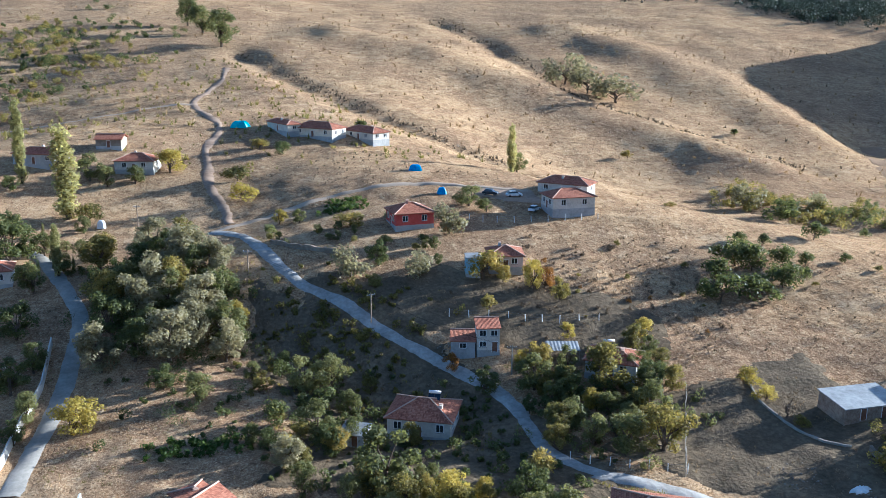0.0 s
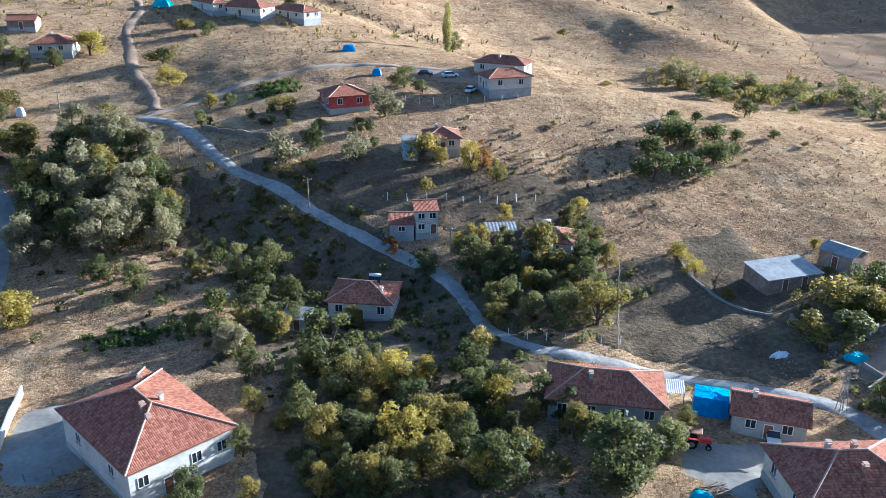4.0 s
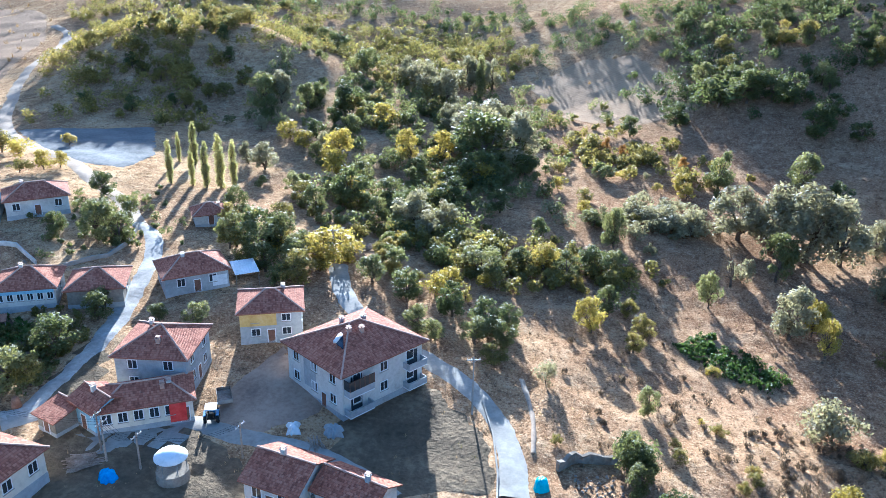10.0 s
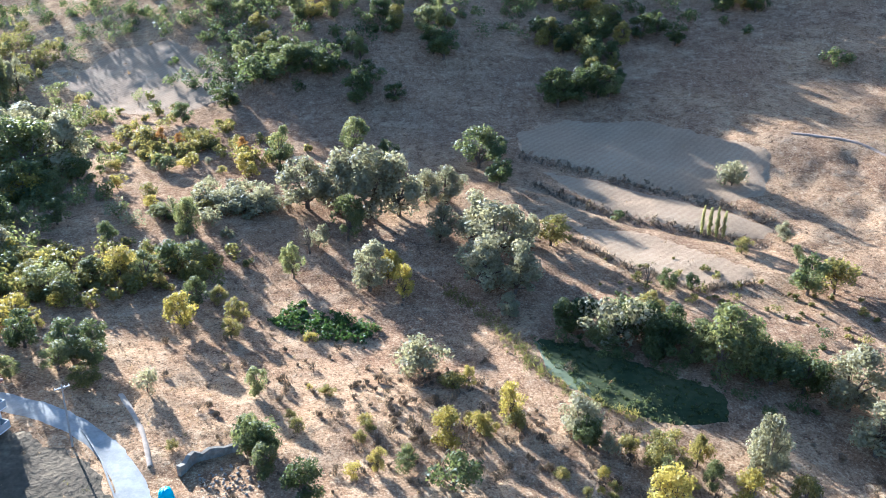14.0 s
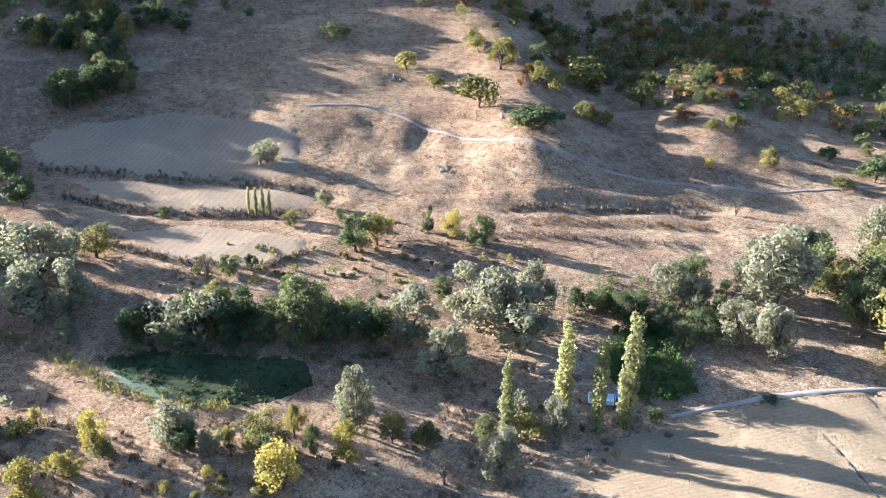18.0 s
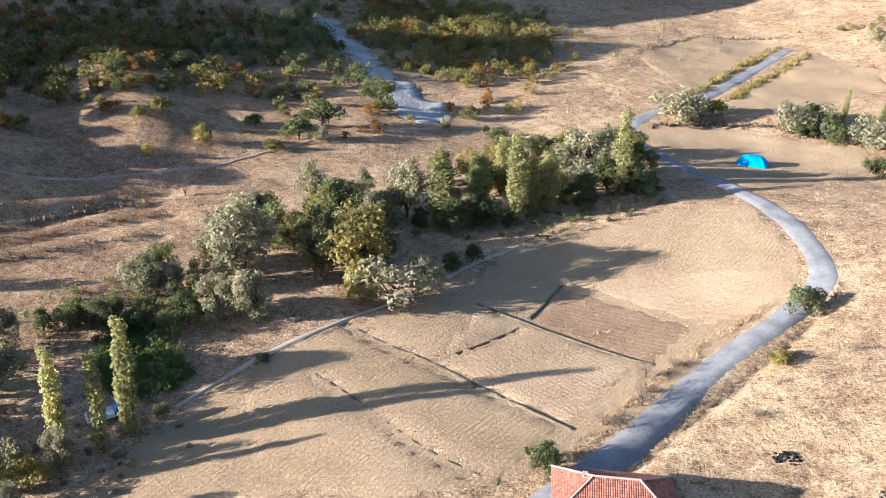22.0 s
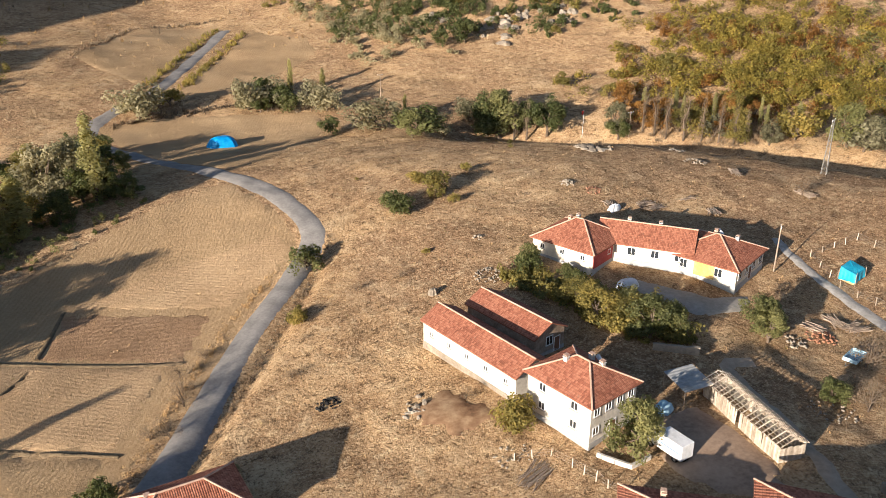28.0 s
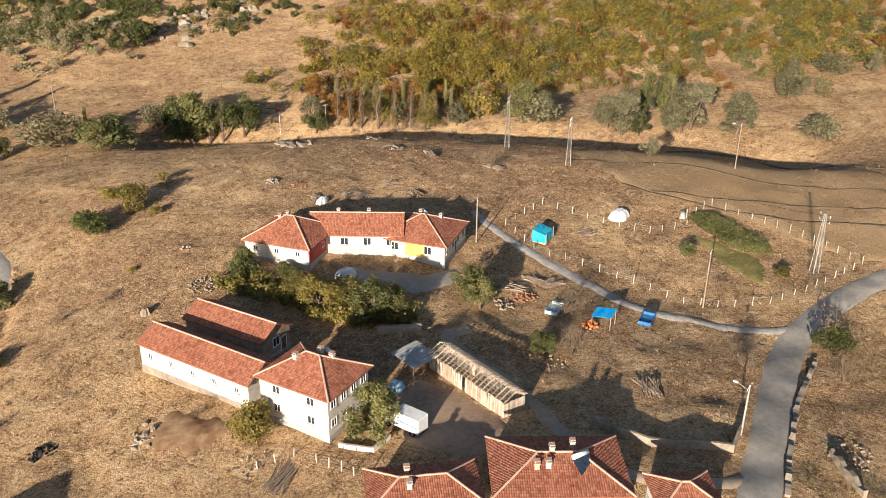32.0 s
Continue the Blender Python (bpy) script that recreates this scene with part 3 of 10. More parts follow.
# ---- the ground sheet ----
# rings of cells that widen with distance, so that the near slopes keep their small relief
GA = 760
ring_r = [3.0, 18.0, 34.0, 50.0]
while ring_r[-1] < 3600:
    ring_r.append(ring_r[-1] * (1.0105 if ring_r[-1] < 420 else 1.022 if ring_r[-1] < 1200 else 1.06))
GR = len(ring_r)
g_a, g_r = np.meshgrid(np.arange(GA) * 2 * math.pi / GA, np.array(ring_r))
GX, GY = g_r * np.sin(g_a), g_r * np.cos(g_a)
GZ = land(GX, GY)
g_verts = np.concatenate([np.stack([GX.ravel(), GY.ravel(), GZ.ravel()], 1), [[0.0, 0.0, float(land(0.0, 0.0))]]])
gi = np.arange(GR * GA).reshape(GR, GA)
gn = np.roll(gi, -1, axis=1)
g_faces = np.stack([gi[:-1].ravel(), gi[1:].ravel(), gn[1:].ravel(), gn[:-1].ravel()], 1)[:, ::-1].tolist() + [(GR * GA, int(gn[0, k]), int(gi[0, k])) for k in range(GA)]
g_mesh = bpy.data.meshes.new("ground")
g_mesh.from_pydata(g_verts.tolist(), [], g_faces)
g_mesh.polygons.foreach_set("use_smooth", [True] * len(g_mesh.polygons))
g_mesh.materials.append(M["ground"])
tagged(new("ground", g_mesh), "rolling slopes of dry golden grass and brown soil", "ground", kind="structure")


ROADS, FOOTPRINTS, BARE = [], [], []


def open_ground(q, margin=0.3):
    """Which places lie on neither a road nor a yard nor a house."""
    ok = np.ones(len(q), bool)
    for pts, half in ROADS:
        ok &= to_line(q[:, 0], q[:, 1], pts) > half + margin
    for x, y, rot, w, d in FOOTPRINTS:
        c, s = math.cos(radians(rot)), math.sin(radians(rot))
        dx, dy = q[:, 0] - x, q[:, 1] - y
        ok &= (np.abs(dx * c + dy * s) > w / 2 + margin + .3) | (np.abs(dy * c - dx * s) > d / 2 + margin + .3)
    for poly in BARE:
        ok &= ~crossing(q, poly)
    return ok


def strip(name, pts, width, mat, label, category="road", lift=0.2, wander=0.25):
    """A road or track laid on the land along a line of places."""
    ROADS.append((pts, width / 2))
    p = [Vector((x, y, 0)) for x, y in pts]
    line = []
    for i in range(len(p) - 1):
        a, b, c, d = p[max(i - 1, 0)], p[i], p[i + 1], p[min(i + 2, len(p) - 1)]
        n = max(2, int((c - b).length / 1.2))
        for k in range(n):
            t = k / n
            line.append(0.5 * ((2 * b) + (c - a) * t + (2 * a - 5 * b + 4 * c - d) * t * t + (3 * b - a - 3 * c + d) * t ** 3))
    line.append(p[-1])
    rnd = random.Random(len(pts))
    cols = max(5, int(width / 1.0) + 1)
    xs, ys, hs = [], [], []
    ph = rnd.uniform(0, 6)
    for i, q in enumerate(line):
        t = (line[min(i + 1, len(line) - 1)] - line[max(i - 1, 0)]).normalized()
        s = Vector((-t.y, t.x, 0))
        wl = width / 2 + wander * (math.sin(i * 0.21 + ph) + rnd.uniform(-.6, .6))
        wr = width / 2 + wander * (math.sin(i * 0.27 + ph * 2) + rnd.uniform(-.6, .6))
        for c in range(cols):
            o = -wr + (wl + wr) * c / (cols - 1)
            xs.append(q.x + s.x * o), ys.append(q.y + s.y * o)
            hs.append(-0.14 if c in (0, cols - 1) else lift)
    zs = land(np.array(xs), np.array(ys)) + np.array(hs)
    fs = [(i * cols + c, i * cols + c + 1, (i + 1) * cols + c + 1, (i + 1) * cols + c) for i in range(len(line) - 1) for c in range(cols - 1)]
    fs = [f[::-1] for f in fs]
    return tagged(new(name, link(name, list(zip(xs, ys, zs)), fs, mat, smooth=True)), label, category, kind="structure")


def inside(x, y, poly):
    c = False
    for (x0, y0), (x1, y1) in zip(poly, poly[1:] + poly[:1]):
        if (y0 > y) != (y1 > y) and x < (x1 - x0) * (y - y0) / (y1 - y0) + x0:
            c = not c
    return c


def patch(name, poly, mat, label, category="field", lift=0.11, cell=1.8, ragged=0.3):
    """A field, yard or meadow: a sheet that follows the land inside an outline."""
    rnd = random.Random(len(name) + len(poly))
    if mat in ("concrete", "yard", "lot", "dung", "scree"):
        BARE.append(poly)
    bm = bmesh.new()
    ring = []
    for (x0, y0), (x1, y1) in zip(poly, poly[1:] + poly[:1]):
        n = max(1, int(math.hypot(x1 - x0, y1 - y0) / cell))
        for k in range(n):
            t = k / n
            ring.append(bm.verts.new((x0 + (x1 - x0) * t + rnd.uniform(-ragged, ragged), y0 + (y1 - y0) * t + rnd.uniform(-ragged, ragged), 0)))
    bm.faces.new(ring)
    xs = [v.co.x for v in ring]
    ys = [v.co.y for v in ring]
    for axis, lo, hi in (((1, 0, 0), min(xs), max(xs)), ((0, 1, 0), min(ys), max(ys))):
        k = lo + cell
        while k < hi:
            bmesh.ops.bisect_plane(bm, geom=bm.verts[:] + bm.edges[:] + bm.faces[:], plane_co=(Vector(axis) * k), plane_no=axis)
            k += cell
    heights = land(np.array([v.co.x for v in bm.verts]), np.array([v.co.y for v in bm.verts]))
    for v, h in zip(bm.verts, heights):
        v.co.z = h + (-0.06 if v.is_boundary else lift)
    for f in bm.faces:
        if f.normal.z < 0:
            f.normal_flip()
        f.smooth = True
    me = bpy.data.meshes.new(name)
    bm.to_mesh(me)
    bm.free()
    me.materials.append(M[mat])
    return tagged(new(name, me), label, category, kind="structure")


# ---- plants ----
def sprays(rs, centre, out, size, tall=1.0, face=1.15, upright=0.0):
    """Leaf sprays, one triangle each, at the centres, facing roughly along out."""
    n = len(centre)
    nrm = out * face + rs.normal(0, .6, (n, 3)) + np.array((0, 0, .2))
    nrm /= np.linalg.norm(nrm, axis=1)[:, None] + 1e-9
    a = np.cross(nrm, rs.normal(0, 1, (n, 3)))
    if upright:
        nrm[:, 2] *= .2
        a = np.array((0, 0, 1.0)) * upright + rs.normal(0, .45, (n, 3))
    a /= np.linalg.norm(a, axis=1)[:, None] + 1e-9
    b = np.cross(nrm, a)
    s = (np.asarray(size) * rs.uniform(.55, 1.35, n))[:, None]
    wide = .26 if upright else .62
    v = np.stack([centre + a * s * .95 * tall, centre - a * s * .5 + b * s * wide, centre - a * s * .5 - b * s * wide], 1).reshape(-1, 3)
    f = np.arange(n * 3).reshape(-1, 3)
    return v, f


def leaf_cloud(rs, lobes, n, size, tall=1.0, inner=0.15, thin=False):
    """Leaf sprays on the skins of lobes (x, y, z, rx, rz)."""
    L = np.array(lobes)
    w = L[:, 3] ** 2
    L = L[rs.choice(len(L), n, p=w / w.sum())]
    d = rs.normal(0, 1, (n, 3)) + np.array((0, 0, .15))
    d /= np.linalg.norm(d, axis=1)[:, None]
    k = 1 - inner * np.abs(rs.normal(0, 1, n))
    k = np.where(rs.random_sample(n) < .12, 1 + rs.uniform(0, .14, n), k)
    c = L[:, :3] + d * L[:, [3, 3, 4]] * k[:, None]
    c[:, 2] = np.maximum(c[:, 2], 0.01)
    return sprays(rs, c, d, np.full(n, size), tall * (2.2 if thin else 1), .4 if thin else 1.15, .6 if thin else 0.0)


def soup(name, v, f, mat):
    """A mesh from arrays of corners and triangles."""
    me = bpy.data.meshes.new(name)
    me.vertices.add(len(v))
    me.vertices.foreach_set("co", np.ascontiguousarray(v, np.float32).ravel())
    me.loops.add(len(f) * 3)
    me.loops.foreach_set("vertex_index", np.ascontiguousarray(f, np.int32).ravel())
    me.polygons.add(len(f))
    me.polygons.foreach_set("loop_start", np.arange(0, len(f) * 3, 3, dtype=np.int32))
    me.materials.append(M[mat])
    me.update(calc_edges=True)
    return me


def make_lobes(rnd, kind):
    """Leaf clumps of a crown one metre high: x, y, z, radius, half height."""
    out = []
    if kind == "poplar":
        for i in range(17):
            t = i / 16
            r = (0.03 + 0.045 * math.sin(math.pi * min(1, t * 0.8 + 0.14)) ** 0.7) * rnd.uniform(.8, 1.25)
            out.append((rnd.uniform(-.018, .018), rnd.uniform(-.018, .018), 0.06 + 0.9 * t, r, 0.07))
        return out
    many, low, high, spread, r0, r1 = {"willow": (30, .16, .90, .40, .075, .15), "bush": (16, .20, .78, .52, .13, .26)}.get(kind, (26, .18, .88, .37, .08, .155))
    lean = (rnd.uniform(-.06, .06), rnd.uniform(-.06, .06))
    skew = [rnd.uniform(.72, 1.15) for _ in range(6)]
    for i in range(many):
        a, t = rnd.uniform(0, 6.28), rnd.random()
        wide = math.sin(math.pi * min(1, .16 + .80 * t)) ** .6 if kind != "willow" else (.62 + .5 * t if t < .55 else 1.3 - .95 * t)
        rr = spread * wide * skew[int(a / 6.2832 * 6) % 6] * (rnd.random() ** .42)
        r = rnd.uniform(r0, r1)
        out.append((rr * math.cos(a) + lean[0] * t, rr * math.sin(a) + lean[1] * t, low + (high - low) * t, r, r * rnd.uniform(.75, 1.25)))
    return out


def wood_of(rnd, kind, lobes):
    s = Shape()
    top = 0.8 if kind == "poplar" else 0.42
    r = 0.018 if kind == "poplar" else (0.03 if kind != "bush" else 0.025)
    bend = [Vector((rnd.uniform(-.02, .02) * k, rnd.uniform(-.02, .02) * k, top * k / 4 - (0.04 if k == 0 else 0))) for k in range(5)]
    for k in range(4):
        s.tube(bend[k], bend[k + 1], r * (1.15 - k * .2), r * (0.95 - k * .2), 6)
    for l in lobes[:12]:
        a = bend[rnd.choice((1, 2, 3))]
        b = Vector(l[:3])
        if (b - a).length > 0.05:
            m = a.lerp(b, .5) + Vector((rnd.uniform(-.03, .03), rnd.uniform(-.03, .03), rnd.uniform(-.02, .03)))
            s.tube(a, m, r * .5, r * .33, 5), s.tube(m, b, r * .33, r * .12, 5)
    return s


PLANTS = {  # shape, leaves per crown, leaf size, material, label, category
    "green_tree": ("round", 1400, 0.047, "green", "leafy green fruit tree with a rounded uneven crown", "tree"),
    "dark_tree": ("round", 1350, 0.048, "dark_green", "dark green broadleaf tree with a dense crown", "tree"),
    "olive_tree": ("round", 1250, 0.048, "olive", "olive-green tree turning to autumn colour", "tree"),
    "yellow_tree": ("round", 950, 0.050, "yellow_leaf", "small tree with bright yellow autumn leaves", "tree"),
    "rusty_tree": ("round", 900, 0.052, "rusty_leaf", "small tree with orange-brown autumn leaves", "tree"),
    "willow": ("willow", 1700, 0.042, "silver", "large silvery grey-green willow with a billowing crown", "tree"),
    "grey_willow": ("willow", 1700, 0.042, "grey_leaf", "large grey-green willow beside the dry field", "tree"),
    "grey_bush": ("bush", 600, 0.085, "grey_leaf", "grey-green willow bush in the dry grass", "bush"),
    "poplar_tree": ("poplar", 1500, 0.027, "poplar", "slender columnar poplar with yellow-green leaves", "tree"),
    "bare_poplar": ("poplar", 420, 0.02, "twig", "slender poplar, nearly bare, with pale grey-brown twigs", "tree"),
    "bare_tree": ("round", 500, 0.022, "twig", "nearly bare small tree with grey-brown twigs", "tree"),
    "green_bush": ("bush", 620, 0.095, "dark_green", "dark green bush on the dry slope", "bush"),
    "olive_bush": ("bush", 620, 0.095, "olive", "olive scrub oak bush on the dry slope", "bush"),
    "yellow_bush": ("bush", 520, 0.09, "yellow_leaf", "bush with yellow autumn leaves", "bush"),
    "rusty_bush": ("bush", 520, 0.09, "rusty_leaf", "bush with rusty autumn leaves", "bush"),
    "silver_bush": ("bush", 600, 0.085, "silver", "pale grey-green willow bush in the grass", "bush"),
    "dry_bush": ("bush", 700, 0.05, "twig", "dry brown bush in the grass", "bush"),
}
NAMES = {"green_bush": "green_bush", "olive_bush": "oak_bush", "silver_bush": "willow_bush", "yellow_bush": "yellow_bush", "rusty_bush": "rusty_bush", "dry_bush": "dry_bush", "green_tree": "fruit_tree", "dark_tree": "broadleaf_tree", "olive_tree": "oak_tree", "yellow_tree": "yellow_tree", "rusty_tree": "autumn_tree",
         "willow": "willow_tree", "grey_willow": "willow_tree", "grey_bush": "willow_bush", "poplar_tree": "poplar_tree", "bare_tree": "bare_tree", "bare_poplar": "poplar_tree"}
CROWNS = {}


def crowns(kind):
    if kind not in CROWNS:
        form, n, size, mat, label, cat = PLANTS[kind]
        CROWNS[kind] = []
        for i in range(6):
            rnd = random.Random(sum(map(ord, kind)) * 7 + i)
            lobes = make_lobes(rnd, form)
            rs = np.random.RandomState(sum(map(ord, kind)) * 7 + i)
            v, f = leaf_cloud(rs, lobes, int(n * (2.5 if form != "bush" else 1.7)), size * .60, 1.25 if form == "willow" else 1.0, 0.3, mat == "twig")
            CROWNS[kind].append((soup("crown", v, f, mat), wood_of(rnd, form, lobes).mesh("trunk", "bark")))
    return CROWNS[kind]


_prnd = random.Random(11)
PLANTED = []


def plant(kind, x, y, h, wide=1.0, group=""):
    """A tree or bush: trunk with limbs, and a crown of many small leaves."""
    form, n, size, mat, label, cat = PLANTS[kind]
    if any((x - px) ** 2 + (y - py) ** 2 < (.19 * min(h, ph)) ** 2 for px, py, ph in PLANTED):
        return None
    PLANTED.append((x, y, h))
    crown, trunk = _prnd.choice(crowns(kind))
    name = NAMES.get(kind, "bush")
    e = thing(name, x, y, gz(x, y) - 0.04, _prnd.uniform(0, 360), label, cat, group)
    w = h * wide * _prnd.uniform(1.0, 1.2)
    e.scale = (w, w * _prnd.uniform(.9, 1.1), h)
    part("trunk", trunk, e)
    part("crown", crown, e)
    return e


def grove(rows, group=""):
    for kind, x, y, h, w in rows:
        plant(kind, x, y, h, w, group)


def scatter(poly, n, kinds, lo, hi, seed, group="", wide=1.0, clear=()):
    """Trees or bushes strewn over an area, each one a thing."""
    rnd = random.Random(seed)
    xs, ys = [p[0] for p in poly], [p[1] for p in poly]
    done = tries = 0
    while done < n and tries < n * 40:
        tries += 1
        x, y = rnd.uniform(min(xs), max(xs)), rnd.uniform(min(ys), max(ys))
        if inside(x, y, poly) and not any(inside(x, y, c) for c in clear):
            plant(rnd.choice(kinds), x, y, rnd.uniform(lo, hi), wide * rnd.uniform(.85, 1.2), group)
            done += 1


def strew(rs, poly, n, clear=()):
    """n places inside an outline."""
    P = np.array(poly)
    out = np.zeros((0, 2))
    for _ in range(30):
        q = rs.uniform(P.min(0), P.max(0), (n * 2, 2))
        keep = crossing(q, poly)
        for c in clear:
            keep &= ~crossing(q, c)
        out = np.concatenate([out, q[keep]])
        if len(out) >= n:
            break
    return out[:n]


def crossing(q, poly):
    c = np.zeros(len(q), bool)
    for (x0, y0), (x1, y1) in zip(poly, poly[1:] + poly[:1]):
        hit = (y0 > q[:, 1]) != (y1 > q[:, 1])
        c ^= hit & (q[:, 0] < (x1 - x0) * (q[:, 1] - y0) / (y1 - y0 + 1e-9) + x0)
    return c


def thicket(name, poly, n, mat, lo, hi, seed, label, category="scrub", leaves_each=46, leaf=0.30, wide=1.0, clear=(), places=None):
    """Scrub, crops or tufts that nobody could count, in one mesh."""
    rs = np.random.RandomState(seed)
    leaves_each, leaf = (int(leaves_each * (2.9 if category == "scrub" else 2)), leaf * (.66 if category == "scrub" else .74)) if category != "grass" else (leaves_each, leaf)
    p = strew(rs, poly, n, clear) if places is None else places(rs)
    if category == "scrub":
        p = p + rs.normal(0, 1, p.shape) * (np.ptp(p, axis=0) * .07 + 3)
    p = p[open_ground(p)]
    n = len(p)
    h = lo + (hi - lo) * rs.random_sample(n) ** 1.6
    z = land(p[:, 0], p[:, 1]) - 0.05
    k = 5
    lobes = np.stack([rs.uniform(-.4, .4, (n, k)) * wide, rs.uniform(-.4, .4, (n, k)) * wide, rs.uniform(.18, .68, (n, k)), rs.uniform(.2, .36, (n, k)) * wide, rs.uniform(.2, .34, (n, k))], 2)
    m = n * leaves_each
    who = np.repeat(np.arange(n), leaves_each)
    L = lobes[who, rs.randint(0, k, m)]
    d = rs.normal(0, 1, (m, 3)) + np.array((0, 0, .15))
    d /= np.linalg.norm(d, axis=1)[:, None]
    c = (L[:, :3] + d * L[:, [3, 3, 4]] * (1 - .16 * np.abs(rs.normal(0, 1, m)))[:, None]) * h[who][:, None]
    c[:, 2] = np.maximum(c[:, 2], 0.02)
    c[:, :2] += p[who]
    c[:, 2] += z[who]
    size = leaf * rs.uniform(.8, 1.2, m) * np.minimum(1.0, h[who])
    blades = category == "grass" or mat == "twig"
    v, f = sprays(rs, c, d, size * (1.15 if blades else 1), 1.7 if blades else 1.0, .4 if blades else 1.15, 1.0 if blades else 0.0)
    return tagged(new(name, soup(name, v, f, mat)), label, category, kind="stuff")


def weeds_along(name, pts, n, spread, mat, lo, hi, seed, label, category="grass", leaves_each=14, leaf=0.25):
    """Weeds along a verge, ditch or field edge."""
    def places(rs):
        P = np.array(pts)
        seg = np.linalg.norm(np.diff(P, axis=0), axis=1)
        i = rs.choice(len(seg), n, p=seg / seg.sum())
        return P[i] + (P[i + 1] - P[i]) * rs.random_sample(n)[:, None] + rs.normal(0, spread, (n, 2))
    return thicket(name, None, n, mat, lo, hi, seed, label, category, leaves_each, leaf, places=places)


def grassland(name, n, r0, r1, mat, lo, hi, seed, label, leaves_each=9, leaf=0.19):
    """Dry tufts all over the open slopes, thinner with distance."""
    def places(rs):
        a, r = rs.uniform(0, 6.2832, n), r0 + (r1 - r0) * rs.random_sample(n) ** .8
        return np.stack([r * np.cos(a), r * np.sin(a)], 1)
    return thicket(name, None, n, mat, lo, hi, seed, label, "grass", leaves_each, leaf, places=places)


# ---- houses ----
def roof_faces(w, d, rise, kind, over, z0):
    """Slopes of a hip, gable or lean-to roof over a w x d plan: corner lists, lowest edge first."""
    X, Y = w / 2 + over, d / 2 + over
    c = [(-X, -Y, z0), (X, -Y, z0), (X, Y, z0), (-X, Y, z0)]
    if kind == "lean":
        t = [(-X, -Y, z0), (X, -Y, z0), (X, Y, z0 + rise), (-X, Y, z0 + rise)]
        return [t], [(t[2], t[3])]
    if kind == "gable":
        a, b = (-X, 0, z0 + rise), (X, 0, z0 + rise)
        return [[c[0], c[1], b, a], [c[2], c[3], a, b]], [(a, b)]
    if w >= d:
        k = max(X - Y, 0.02)
        a, b = (-k, 0, z0 + rise), (k, 0, z0 + rise)
        return [[c[0], c[1], b, a], [c[2], c[3], a, b], [c[1], c[2], b], [c[3], c[0], a]], [(a, b), (c[0], a), (c[3], a), (c[1], b), (c[2], b)]
    k = max(Y - X, 0.02)
    a, b = (0, -k, z0 + rise), (0, k, z0 + rise)
    return [[c[1], c[2], b, a], [c[3], c[0], a, b], [c[0], c[1], a], [c[2], c[3], b]], [(a, b), (c[0], a), (c[1], a), (c[2], b), (c[3], b)]


def roof_mesh(slopes, mat, thick=0.16):
    bm = bmesh.new()
    uvl = bm.loops.layers.uv.new("tiles")
    for s in slopes:
        p = [Vector(q) for q in s]
        n = (p[1] - p[0]).cross(p[2] - p[0]).normalized()
        along = (p[1] - p[0]).normalized()
        up = n.cross(along)
        f = bm.faces.new([bm.verts.new(q) for q in p])
        for l in f.loops:
            q = l.vert.co - p[0]
            l[uvl].uv = (q.dot(along) + 40, q.dot(up) + 40)
        low = [bm.verts.new(q - Vector((0, 0, thick))) for q in p]
        bm.faces.new(low[::-1])
        for i in range(len(p)):
            j = (i + 1) % len(p)
            bm.faces.new([f.verts[i], low[i], low[j], f.verts[j]])
    bmesh.ops.recalc_face_normals(bm, faces=bm.faces)
    me = bpy.data.meshes.new("roof")
    bm.to_mesh(me)
    bm.free()
    me.materials.append(M[mat])
    return me


WINDOW_MESH = {}


def window(parent, side, u, z, w, h, dims, base=None):
    """A window on wall 0 (-y), 1 (+x), 2 (+y) or 3 (-x), u along the wall from its middle, z its middle height."""
    W, D = dims
    m = (pose(u, -D / 2, z), pose(W / 2, u, z, 0, 0, 90), pose(-u, D / 2, z, 0, 0, 180), pose(-W / 2, -u, z, 0, 0, -90))[side]
    key = (round(w, 2), round(h, 2))
    if key not in WINDOW_MESH:
        f = Shape()
        t = 0.09
        f.box(-w / 2 - t, -.07, -h / 2 - t, -w / 2, .06, h / 2 + t).box(w / 2, -.07, -h / 2 - t, w / 2 + t, .06, h / 2 + t)
        f.box(-w / 2, -.07, h / 2, w / 2, .06, h / 2 + t).box(-w / 2, -.07, -h / 2 - t, w / 2, .06, -h / 2)
        f.box(-.04, -.055, -h / 2, .04, .05, h / 2)
        s = Shape().box(-w / 2 - .14, -.16, -h / 2 - .17, w / 2 + .14, -.002, -h / 2 - .10)
        p = Shape().box(-w / 2, -.02, -h / 2, w / 2, .03, h / 2)
        WINDOW_MESH[key] = (f.mesh("window_frame", "frame"), p.mesh("pane", "glass"), s.mesh("window_sill", "concrete"))
    fr, pn, sl = WINDOW_MESH[key]
    wf = part("window", fr, parent, "", m)
    part("pane", pn, wf)
    part("window_sill", sl, wf)
    return wf


def door(parent, side, u, z, w, h, dims, mat="door"):
    W, D = dims
    m = (pose(u, -D / 2, z), pose(W / 2, u, z, 0, 0, 90), pose(-u, D / 2, z, 0, 0, 180), pose(-W / 2, -u, z, 0, 0, -90))[side]
    s = Shape().box(-w / 2, -.05, 0, w / 2, .04, h)
    for k in (0.12, 0.55):
        s.box(-w / 2 + .12, -.075, h * k, w / 2 - .12, -.051, h * (k + .33))
    dd = part("door", s.mesh("door", mat), parent, "", m)
    part("door_frame", Shape().box(-w / 2 - .1, -.07, 0, -w / 2, .05, h + .1).box(w / 2, -.07, 0, w / 2 + .1, .05, h + .1).box(-w / 2, -.07, h, w / 2, .05, h + .1).mesh("door_frame", "frame"), dd)
    return dd


